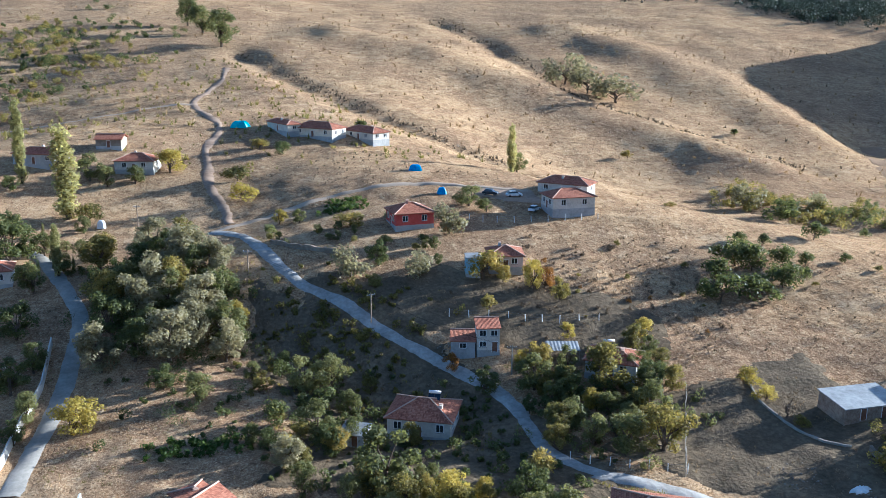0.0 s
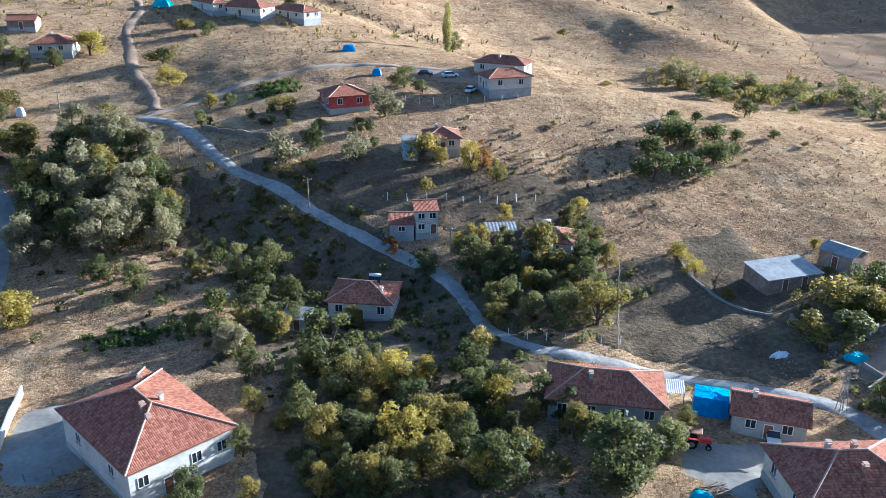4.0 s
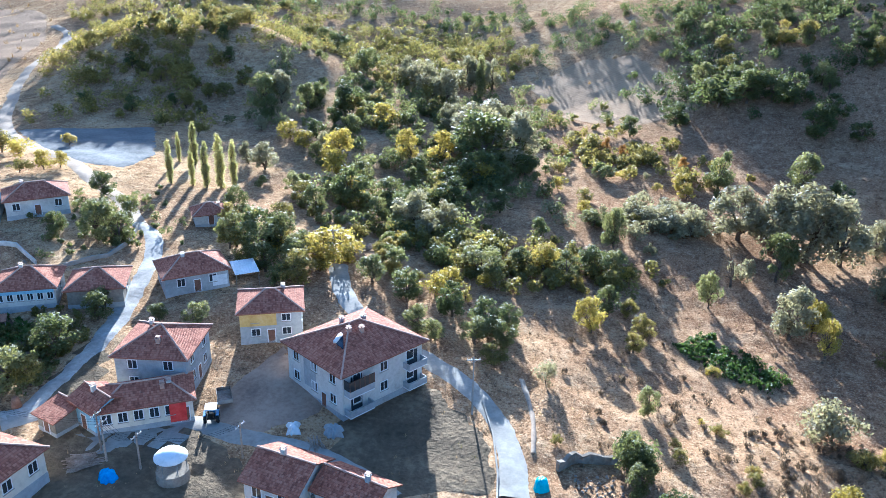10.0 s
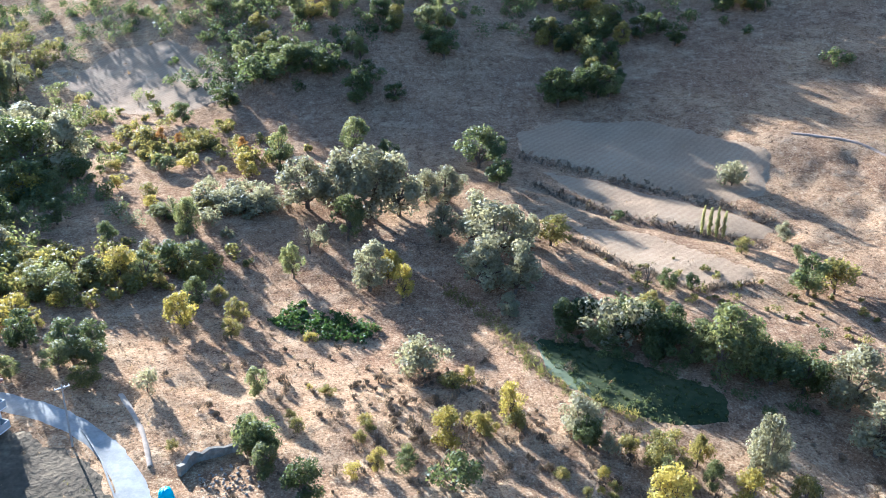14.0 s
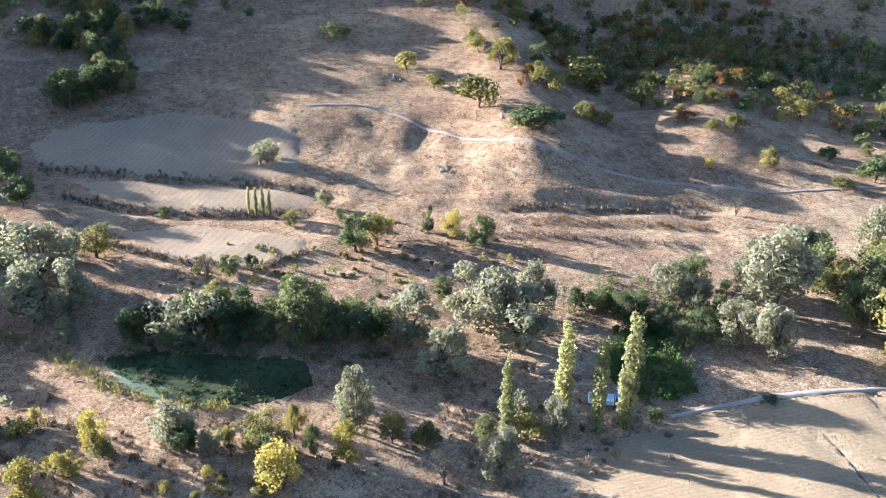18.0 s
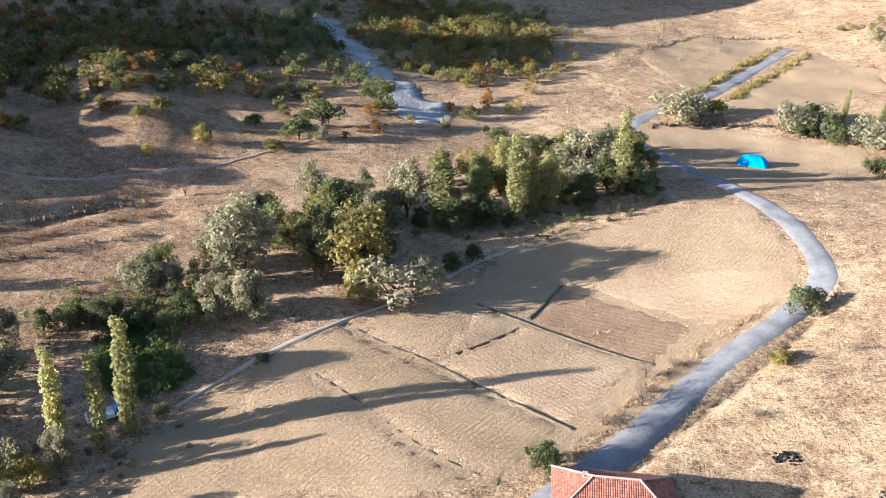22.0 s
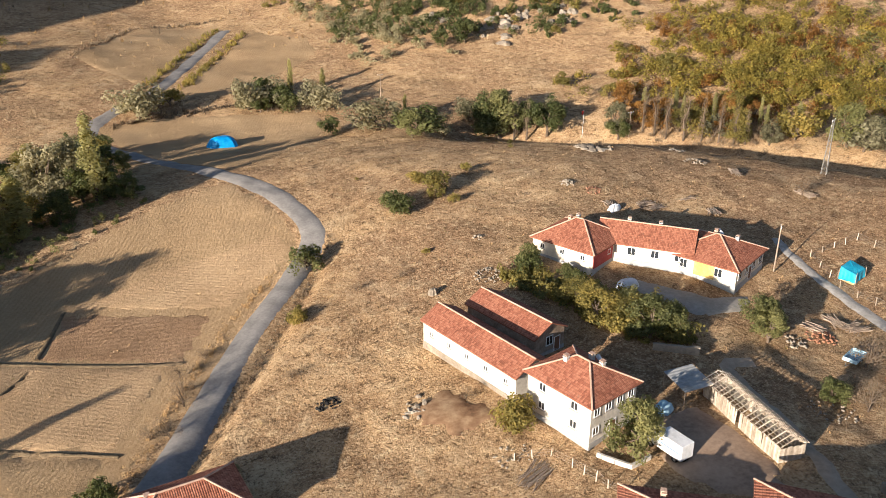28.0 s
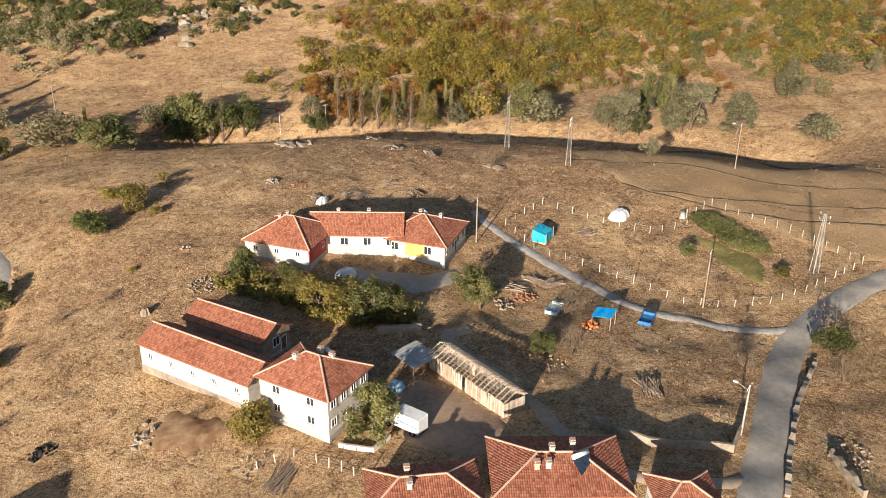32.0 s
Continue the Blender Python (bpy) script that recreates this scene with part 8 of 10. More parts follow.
grove([
    ("bare_poplar", -152.1, -178.7, 14.2, 1), ("bare_poplar", -154.1, -177.5, 13.9, 1), ("bare_poplar", -156.1, -176.2, 12.6, 1),
    ("bare_poplar", -157.6, -174.5, 13.4, 1), ("bare_poplar", -159.5, -173.2, 12.6, 1), ("bare_poplar", -162.2, -170.5, 11.0, 1),
    ("bare_poplar", -164.5, -168.5, 10.2, 1), ("grey_willow", -139.3, -191.8, 8.9, 1.2), ("grey_willow", -144.7, -188.5, 7.3, 1.3),
    ("grey_willow", -169.5, -165.0, 7.1, 1.2), ("olive_tree", -140.7, -223.1, 4.9, 1.1), ("olive_bush", -147.1, -207.7, 5.1, 1),
    ("olive_bush", -159.2, -258.9, 3.5, 1), ("green_bush", -129.5, -270.1, 8.6, 1), ("green_bush", -120.7, -269.5, 6.6, 1),
    ("green_bush", -119.4, -224.1, 2.4, 1), ("olive_bush", -175.2, -215.4, 7.1, 1),
], "trees on the dry hill")
grove([
    ("grey_bush", -160.4, -176.0, 6.6, 1.3), ("grey_bush", -186.8, -149.7, 9.0, 1.2), ("grey_willow", -200.9, -135.4, 8.1, 1.2),
    ("dark_tree", -201.6, -125.3, 7.2, 1.1), ("bare_poplar", -221.5, -135.8, 12.7, 1), ("bare_poplar", -218.7, -140.4, 10.2, 1),
    ("bare_poplar", -219.0, -129.2, 8.3, 1), ("grey_willow", -212.2, -115.7, 14.1, 1.1), ("grey_willow", -207.4, -119.1, 9.5, 1.1),
    ("grey_willow", -217.1, -104.5, 12.4, 1.3), ("grey_willow", -251.1, -105.9, 13.3, 1), ("grey_bush", -224.9, -85.4, 8.2, 1.3),
    ("grey_bush", -284.8, -107.9, 7.2, 1.3), ("grey_bush", -167.3, -100.4, 4.7, 1), ("dry_bush", -98.3, -40.6, 3.8, 0.6),
    ("dry_bush", -106.0, -30.8, 5.7, 0.8), ("dry_bush", -128.0, -114.1, 4.9, 1), ("olive_bush", -63.1, -143.2, 4.9, 1.1),
    ("green_bush", -53.7, -141.5, 4.0, 1.1), ("olive_bush", -62.5, -152.2, 2.5, 1.3), ("green_bush", -67.7, -102.0, 2.4, 1),
    ("dry_bush", -119.6, -56.4, 2.8, 1),
], "trees on the dry hill")
grove([
    ("green_bush", -127.2, -66.7, 3.2, 1), ("dry_bush", -102.4, -43.9, 2.6, 1), ("dark_tree", -333.5, -117.1, 7.9, 1),
    ("grey_willow", -293.2, -97.8, 7.1, 1), ("dry_bush", -40.1, -81.9, 2.0, 1), ("olive_bush", -42.1, -73.2, 4.6, 0.9),
    ("olive_bush", -132.6, -51.6, 2.0, 1.5), ("green_bush", -114.2, -36.1, 4.0, 1),
], "trees on the dry hill")
# ---- scrub and woods ----
thicket("scrub", [(-269.9, 536.4), (-228.1, 534.3), (-174.6, 462.2), (-145.9, 429.1), (-153.5, 389.4), (-164.2, 345.5), (-175.6, 340.8)], 90, "olive", 2.6, 6.4, 1, "oak scrub covering the hillside", leaf=0.55, leaves_each=70)
thicket("scrub", [(-269.9, 536.4), (-228.1, 534.3), (-174.6, 462.2), (-145.9, 429.1), (-153.5, 389.4), (-164.2, 345.5), (-175.6, 340.8)], 90, "dark_green", 2.6, 6.4, 2, "oak scrub covering the hillside", leaf=0.55, leaves_each=70)
thicket("scrub", [(-258.9, 619.3), (-194.7, 557.2), (-171.1, 526.9), (-142.9, 428.4), (-174.6, 462.2)], 40, "dark_green", 2.6, 5.4, 3, "oak scrub covering the hillside", leaf=0.55, leaves_each=70)
thicket("scrub", [(157.6, 906.7), (292.8, 897.1), (296.4, 782.6), (371.8, 751.0), (407.6, 827.4), (390.7, 1005.5), (216.0, 1087.7)], 130, "pine", 3.6, 7.4, 4, "far dark pine scrub", leaf=0.55, leaves_each=70)
thicket("forest", [(325.9, 944.7), (465.9, 940.2), (381.1, 762.5), (321.7, 758.7), (304.7, 805.9)], 900, "pine", 7.0, 14.0, 5, "far dark pine forest on the mountain", leaf=1.2, leaves_each=24)
thicket("hedge", [(104.0, 326.3), (114.6, 289.8), (132.3, 281.0), (142.6, 268.3), (153.9, 291.1), (136.3, 304.2), (114.4, 331.5)], 70, "olive", 2.6, 6.4, 6, "hedge of bushes along the gully", leaf=0.55, leaves_each=70)
thicket("hedge", [(130.5, 287.9), (153.0, 249.9), (161.1, 241.6), (164.6, 206.3), (173.7, 217.6), (179.2, 253.9), (168.9, 275.1), (158.4, 298.3), (139.2, 305.9)], 80, "green", 3.1, 6.4, 7, "hedge of bushes along the gully", leaf=0.55, leaves_each=70)
thicket("scrub", [(175.5, 186.9), (191.4, 180.7), (193.8, 159.7), (235.9, 157.2), (272.7, 173.5), (291.1, 199.4), (279.0, 233.1), (246.8, 240.6), (215.6, 221.1)], 240, "olive", 3.6, 7.4, 8, "oak scrub covering the hillside", leaf=0.55, leaves_each=70)
thicket("scrub", [(280.6, 274.2), (279.0, 233.1), (291.2, 186.2), (360.4, 203.4), (398.2, 259.7), (331.4, 296.9)], 170, "olive", 3.6, 7.4, 9, "oak scrub covering the hillside", leaf=0.55, leaves_each=70)
thicket("scrub", [(303.2, 203.2), (337.4, 190.8), (364.9, 137.6), (337.4, 102.6), (309.6, 98.2), (308.8, 140.0), (260.9, 148.5), (262.9, 174.9)], 150, "olive", 3.6, 8.4, 10, "dense mixed wood in the valley", leaf=0.55, leaves_each=70)
thicket("scrub", [(318.9, 253.7), (346.3, 213.1), (393.9, 148.7), (351.8, 83.1), (318.7, 37.9), (301.0, -29.5), (334.8, -31.1), (372.3, 42.1), (357.5, 250.4)], 330, "dark_green", 3.6, 8.4, 11, "oak scrub covering the hillside", leaf=0.55, leaves_each=70)
thicket("scrub", [(236.3, 153.6), (297.4, 134.8), (278.2, 75.7), (233.8, 53.0), (196.6, 49.5), (204.1, 76.3), (204.2, 117.0)], 170, "green", 2.6, 6.4, 12, "dense mixed wood in the valley", leaf=0.55, leaves_each=70)
thicket("scrub", [(181.7, 104.6), (196.9, 58.4), (179.1, 52.9), (145.2, 56.4), (148.4, 75.3), (149.5, 89.3)], 130, "green", 2.1, 5.9, 13, "dense mixed wood in the valley", leaf=0.55, leaves_each=70)
thicket("scrub", [(274.5, 66.8), (235.6, 37.3), (224.1, 13.1), (209.3, 6.2), (205.2, 24.7), (229.8, 48.7)], 70, "olive", 2.1, 5.4, 14, "low bushes along a field edge", leaf=0.55, leaves_each=70)
thicket("scrub", [(177.7, 39.2), (191.7, 16.2), (182.7, 4.2), (175.5, 14.1), (173.1, 31.7)], 45, "silver", 2.1, 4.9, 15, "pale bushes along a field edge", leaf=0.55, leaves_each=70)
thicket("scrub", [(148.4, 57.6), (150.8, 32.5), (156.9, 18.1), (150.2, 21.3), (136.0, 39.5), (137.5, 51.0)], 80, "olive", 2.1, 5.4, 16, "bushes along a field edge", leaf=0.55, leaves_each=70)
thicket("scrub", [(308.9, 41.9), (305.4, 14.3), (280.6, -19.2), (263.8, -16.9), (261.8, 9.8), (258.5, 21.8), (267.3, 32.9)], 70, "dark_green", 3.6, 7.4, 17, "oak scrub covering the hillside", leaf=0.55, leaves_each=70)
thicket("scrub", [(317.5, 28.3), (293.4, -30.5), (277.9, -47.4), (256.8, -140.3), (270.3, -145.7), (291.6, -105.3), (327.6, 8.1)], 120, "dark_green", 3.6, 7.4, 18, "oak scrub covering the hillside", leaf=0.55, leaves_each=70)
thicket("scrub", [(225.0, -187.7), (208.7, -191.1), (191.1, -197.2), (182.9, -209.3), (145.1, -208.4), (124.8, -235.0), (166.1, -296.0), (230.2, -196.7)], 210, "olive", 3.1, 6.9, 19, "oak scrub covering the hillside", leaf=0.55, leaves_each=70)
thicket("scrub", [(180.1, -203.2), (146.9, -219.9), (92.4, -247.1), (126.0, -301.7), (146.7, -295.9), (197.3, -245.2)], 130, "dark_green", 3.1, 6.9, 20, "oak scrub covering the hillside", leaf=0.55, leaves_each=70)
thicket("scrub", [(101.5, -313.7), (77.5, -285.0), (49.9, -250.6), (30.5, -272.0), (17.5, -317.3), (37.4, -347.3), (67.0, -360.7), (101.0, -344.4)], 70, "rusty_leaf", 2.6, 5.9, 21, "autumn oak scrub on the hillside", leaf=0.55, leaves_each=70)
thicket("scrub", [(101.5, -313.7), (77.5, -285.0), (49.9, -250.6), (30.5, -272.0), (17.5, -317.3), (37.4, -347.3), (67.0, -360.7), (101.0, -344.4)], 130, "olive", 3.0, 6.0, 422, "oak scrub covering the hillside", leaf=0.55, leaves_each=70)
thicket("scrub", [(94.1, -337.9), (79.1, -363.8), (48.2, -374.8), (41.8, -327.2), (63.2, -303.9), (77.6, -312.2)], 90, "olive", 3.1, 6.4, 22, "oak scrub covering the hillside", leaf=0.55, leaves_each=70)
thicket("scrub", [(104.5, -330.3), (71.3, -274.6), (43.4, -266.2), (20.5, -294.5), (39.8, -373.8), (96.7, -358.2)], 150, "olive", 3.1, 6.4, 23, "oak scrub covering the hillside", leaf=0.55, leaves_each=70)
thicket("scrub", [(139.8, -304.5), (123.2, -320.6), (96.5, -315.3), (84.5, -265.8), (68.7, -242.5), (94.3, -235.0), (122.2, -259.5)], 110, "dark_green", 3.1, 6.4, 24, "oak scrub covering the hillside", leaf=0.55, leaves_each=70)
thicket("scrub", [(-79.5, -388.9), (-120.1, -337.3), (-175.3, -281.5), (-231.1, -274.2), (-151.1, -325.9)], 160, "olive", 3.1, 6.4, 25, "oak scrub covering the hillside", leaf=0.55, leaves_each=70)
thicket("scrub", [(-94.5, -347.0), (-118.9, -301.8), (-120.8, -279.0), (-104.9, -274.7), (-89.7, -290.6)], 70, "silver", 2.6, 5.9, 26, "grey willow scrub", leaf=0.55, leaves_each=70)
thicket("scrub", [(-127.4, -298.7), (-166.5, -291.8), (-195.8, -259.5), (-183.4, -249.1), (-133.2, -273.0)], 60, "dark_green", 2.6, 5.4, 27, "oak scrub covering the hillside", leaf=0.55, leaves_each=70)
thicket("scrub", [(-181.3, -239.3), (-156.7, -205.2), (-164.5, -188.1), (-187.6, -177.4), (-251.3, -164.8), (-315.4, -214.8), (-201.5, -256.8)], 300, "autumn", 3.8, 7.6, 28, "oak scrub covering the hillside", leaf=0.55, leaves_each=70)
thicket("scrub", [(-181.3, -239.3), (-156.7, -205.2), (-164.5, -188.1), (-187.6, -177.4), (-251.3, -164.8), (-315.4, -214.8), (-201.5, -256.8)], 80, "rusty_leaf", 3.1, 6.0, 29, "autumn oak scrub on the hillside", leaf=0.55, leaves_each=70)
thicket("scrub", [(-237.3, -189.5), (-260.9, -128.8), (-306.6, -98.9), (-391.2, -132.1), (-282.9, -216.0)], 200, "green", 3.6, 7.4, 30, "oak scrub covering the hillside", leaf=0.55, leaves_each=90)
thicket("scrub", [(-237.3, -189.5), (-260.9, -128.8), (-306.6, -98.9), (-391.2, -132.1), (-282.9, -216.0)], 70, "rusty_leaf", 3.2, 6.0, 131, "autumn oak scrub on the hillside", leaf=0.5, leaves_each=90)
thicket("scrub", [(-237.3, -189.5), (-260.9, -128.8), (-306.6, -98.9), (-391.2, -132.1), (-282.9, -216.0)], 330, "autumn", 3.8, 7.6, 31, "oak scrub covering the hillside", leaf=0.55, leaves_each=70)
thicket("scrub", [(-173.2, -228.5), (-181.1, -188.2), (-200.7, -177.6), (-232.4, -201.2), (-200.3, -225.3)], 130, "autumn", 3.1, 6.9, 32, "oak scrub covering the hillside", leaf=0.55, leaves_each=70)
thicket("scrub", [(-92.2, -292.9), (-115.3, -282.0), (-134.8, -277.2), (-154.4, -296.4), (-115.2, -352.2)], 120, "dark_green", 2.6, 5.9, 33, "oak scrub covering the hillside", leaf=0.55, leaves_each=70)
thicket("undergrowth", [(-142.3, -185.1), (-169.1, -162.3), (-176.1, -170.0), (-148.0, -193.1)], 90, "twig", 1.5, 4.0, 34, "bare brown undergrowth below the poplars")
thicket("undergrowth", [(87.0, -101.5), (74.6, -108.1), (61.7, -109.4), (68.6, -116.1), (79.5, -112.5)], 70, "dark_green", 1.5, 3.5, 35, "dark undergrowth along the stream")
thicket("undergrowth", [(119.7, -38.0), (107.6, -54.1), (94.5, -70.2), (100.0, -74.1), (113.8, -57.3), (124.1, -41.6)], 70, "dark_green", 1.0, 3.0, 36, "dark undergrowth along the stream")
thicket("undergrowth", [(41.6, -156.9), (19.2, -162.0), (-10.9, -179.3), (-10.8, -188.8), (20.6, -170.7), (43.1, -162.2)], 80, "dark_green", 1.0, 3.0, 37, "dark undergrowth along the stream")
thicket("weeds", [(-44.7, 115.6), (-28.5, 118.3), (-30.5, 123.8), (-45.7, 120.9)], 60, "crop", 0.8, 1.8, 38, "tall green garden crop", category='crop')
thicket("weeds", [(-31.5, 207.6), (-18.3, 210.1), (-21.4, 220.8), (-30.1, 219.1)], 70, "crop", 0.8, 1.8, 39, "green garden crop by the red house", category='crop')
thicket("corn", [(74.2, -97.6), (70.3, -109.8), (56.8, -98.6), (59.2, -90.7), (67.4, -91.9)], 260, "crop", 1.2, 2.2, 40, "dark green maize plot", category='crop', leaves_each=30)
thicket("corn", [(129.7, 9.3), (137.4, 3.7), (125.5, -9.7), (121.1, -5.8), (123.2, 1.5)], 200, "crop", 0.7, 1.6, 41, "green vegetable plot", category='crop', leaves_each=30)
thicket("vines", [(-139.9, -73.7), (-143.6, -72.5), (-141.0, -59.0), (-137.5, -57.0), (-135.9, -62.6)], 260, "green", 1.2, 2.2, 42, "rows of green vines on a trellis", category="vine", leaves_each=46)
thicket("vines", [(-57.9, -108.2), (-60.6, -100.0), (-63.1, -92.6), (-67.0, -81.4), (-73.7, -78.8), (-76.6, -86.5), (-73.6, -94.6), (-68.0, -100.8), (-63.6, -107.6)], 170, "olive", 1.4, 3.4, 143, "thick bank of green and yellowing vines behind the barn", category="vine", leaves_each=60, leaf=.33)
patch("vine_grass", [(-134.8, -70.5), (-136.9, -60.4), (-135.1, -56.4), (-128.3, -52.2), (-127.1, -55.1), (-131.4, -64.6)], "meadow_dry", "strip of fresh green grass beside the vines", ragged=.7, cell=1.2)
patch("vine_grass", [(-92.5, -84.6), (-96.2, -86.4), (-91.8, -80.0), (-88.2, -79.2), (-86.6, -82.2)], "meadow_dry", "trodden green grass beside the farmyard", ragged=.7, cell=1.2)
thicket("weeds", [(-57.4, -104.9), (-63.0, -91.2), (-71.3, -80.8), (-75.8, -83.4), (-69.3, -96.8), (-62.2, -107.8)], 80, "green", 0.8, 2.0, 43, "green garden shrubs behind the barn", category='crop')
thicket("orchard_floor", [(11.5, 138.0), (19.0, 120.1), (35.8, 118.1), (41.7, 138.8), (31.0, 137.3), (20.1, 144.1)], 90, "green", 1.0, 3.0, 44, "green orchard undergrowth")
thicket("orchard_floor", [(-9.9, 100.3), (17.0, 100.3), (13.5, 77.1), (-7.8, 78.5)], 150, "dark_green", 1.0, 3.5, 45, "green orchard undergrowth")
thicket("orchard_floor", [(-74.0, 169.1), (-60.1, 181.3), (-40.0, 162.9), (-33.5, 137.4), (-44.6, 129.0), (-62.9, 142.8)], 120, "dark_green", 1.0, 4.0, 46, "dark undergrowth below the willows")
thicket("garden", [(66.4, 96.0), (69.2, 85.8), (81.0, 86.4), (84.6, 93.1), (73.3, 99.4)], 90, "green", 0.8, 2.0, 47, "overgrown green garden by the lane")
thicket("garden", [(67.2, 120.3), (71.2, 109.0), (87.9, 118.8), (91.5, 127.3), (82.3, 129.1)], 70, "olive", 0.8, 2.5, 48, "overgrown garden inside a stone wall")
thicket("grass_tufts", [(8.5, -71.4), (-4.4, -68.7), (-27.1, -64.6), (-55.9, -93.1), (-73.4, -102.4), (-92.3, -135.0), (-61.8, -171.8), (-25.0, -176.0), (-37.7, -144.0), (-26.3, -118.6)], 225, "twig", 0.2, 0.8, 149, "tufts of tall dry grass and weeds", category='grass', leaves_each=14, leaf=0.17)
thicket("grass_tufts", [(99.4, 37.7), (125.6, 31.2), (130.8, 9.4), (119.2, -14.8), (98.1, -32.1), (91.1, -41.6), (75.1, -42.7), (70.5, 18.6)], 630, "twig", 0.2, 0.8, 150, "tufts of tall dry grass and weeds", category='grass', leaves_each=14, leaf=0.17)
thicket("grass_tufts", [(51.4, 195.8), (124.3, 209.2), (115.8, 155.4), (97.7, 139.8), (59.4, 157.6), (45.7, 145.8), (51.0, 169.0)], 585, "twig", 0.2, 0.8, 151, "tufts of tall dry grass and weeds", category='grass', leaves_each=14, leaf=0.28)
thicket("grass_tufts", [(-47.9, -174.4), (-112.2, -204.6), (-163.4, -171.2), (-148.8, -113.3), (-106.8, -76.5), (-83.4, -71.1), (-72.6, -87.8), (-74.8, -124.9), (-49.8, -131.5), (-24.0, -112.3), (-22.9, -140.2)], 225, "twig", 0.2, 0.8, 152, "tufts of tall dry grass and weeds", category='grass', leaves_each=14, leaf=0.17)
thicket("grass_tufts", [(183.8, -110.4), (159.7, -146.9), (89.7, -176.5), (76.1, -154.3), (86.0, -123.5), (116.2, -95.0), (147.7, -88.7)], 405, "twig", 0.2, 0.8, 153, "tufts of tall dry grass and weeds", category='grass', leaves_each=14, leaf=0.28)
thicket("grass_tufts", [(-53.9, 196.0), (-15.7, 157.1), (1.8, 143.5), (10.3, 120.6), (-19.1, 118.9), (-31.0, 125.7), (-40.0, 162.9)], 540, "twig", 0.2, 0.8, 54, "tufts of tall dry grass and weeds", category='grass', leaves_each=14, leaf=0.35)
thicket("grass_tufts", [(-53.9, 196.0), (-15.7, 157.1), (1.8, 143.5), (10.3, 120.6), (-19.1, 118.9), (-31.0, 125.7), (-40.0, 162.9)], 600, "olive", 0.2, 0.8, 154, "tufts of tall dry grass and weeds", category='grass', leaves_each=14, leaf=0.35)
thicket("grass_tufts", [(11.3, 169.7), (57.2, 202.6), (60.2, 167.8), (45.6, 137.2), (43.7, 148.6), (24.2, 160.2), (13.1, 162.1)], 810, "twig", 0.2, 0.8, 55, "tufts of tall dry grass and weeds", category='grass', leaves_each=14, leaf=0.28)
thicket("grass_tufts", [(-56.7, 239.0), (-35.2, 288.2), (18.5, 239.8), (-13.2, 232.7), (-32.5, 214.9)], 315, "twig", 0.2, 0.8, 156, "tufts of tall dry grass and weeds", category='grass', leaves_each=14, leaf=0.35)
thicket("grass_tufts", [(-254.7, 504.7), (-109.0, 436.9), (-34.7, 363.7), (14.4, 288.5), (-23.8, 247.1), (-71.2, 251.5), (-141.5, 272.5)], 700, "olive", 0.4, 1.4, 157, "tufts of tall dry grass and weeds", category='grass', leaves_each=14, leaf=0.7)
thicket("grass_tufts", [(45.0, 143.7), (48.0, 128.2), (63.5, 111.3), (59.7, 100.7), (38.0, 111.8), (37.7, 127.9)], 405, "twig", 0.2, 0.8, 158, "tufts of tall dry grass and weeds", category='grass', leaves_each=14, leaf=0.17)
thicket("grass_tufts", [(223.2, 70.0), (213.2, 6.6), (187.3, -19.3), (151.2, -18.2), (133.1, 8.5), (136.0, 39.5), (175.3, 43.8)], 405, "twig", 0.2, 0.8, 159, "tufts of tall dry grass and weeds", category='grass', leaves_each=14, leaf=0.17)
thicket("grass_tufts", [(103.6, -4.3), (100.9, -17.4), (91.1, -23.8), (82.9, -49.7), (67.3, -50.0), (61.6, -44.3), (84.7, -1.7)], 315, "twig", 0.2, 0.8, 160, "tufts of tall dry grass and weeds", category='grass', leaves_each=14, leaf=0.17)
thicket("grass_tufts", [(171.1, -14.6), (169.1, -39.6), (138.5, -51.4), (130.3, -68.3), (109.5, -65.7), (116.9, -38.8), (148.6, -19.9)], 315, "twig", 0.2, 0.8, 161, "tufts of tall dry grass and weeds", category='grass', leaves_each=14, leaf=0.17)
thicket("grass_tufts", [(-77.7, -69.2), (-92.7, -66.9), (-106.8, -43.1), (-85.1, -33.3), (-71.0, -45.1), (-71.3, -54.7)], 160, "straw", 0.15, 0.5, 162, "tufts of tall dry grass and weeds", category='grass', leaves_each=14, leaf=0.17)
thicket("grass_tufts", [(-29.6, -118.5), (-37.6, -93.1), (-41.6, -73.0), (-47.4, -59.7), (-40.4, -51.2), (-15.8, -79.6)], 225, "twig", 0.2, 0.8, 163, "tufts of tall dry grass and weeds", category='grass', leaves_each=14, leaf=0.17)
thicket("grass_tufts", [(-108.6, -36.5), (-134.8, -31.1), (-80.0, -13.2), (-69.8, -21.5)], 500, "olive", 0.2, 0.8, 164, "tufts of tall dry grass and weeds", category='grass', leaves_each=14, leaf=0.17)
thicket("grass_tufts", [(-66.4, 116.8), (-71.2, 145.8), (-52.6, 125.5), (-33.7, 129.7), (-39.5, 112.2), (-53.5, 106.8)], 300, "olive", 0.2, 0.8, 165, "tufts of tall dry grass and weeds", category='grass', leaves_each=14, leaf=0.17)
weeds_along("verge", [(-1.2, -78.2), (-6.8, -87.7), (-14.6, -100.0), (-21.7, -110.9), (-33.0, -128.0), (-39.0, -138.4), (-40.3, -147.9)], 500, 0.5, "twig", 0.3, 0.9, 70, "weeds along the verge")
weeds_along("verge", [(3.9, -80.4), (-1.8, -92.8), (-8.9, -106.9), (-17.6, -121.5), (-28.3, -134.2)], 350, 0.6, "straw", 0.3, 0.8, 71, "weeds along the verge")
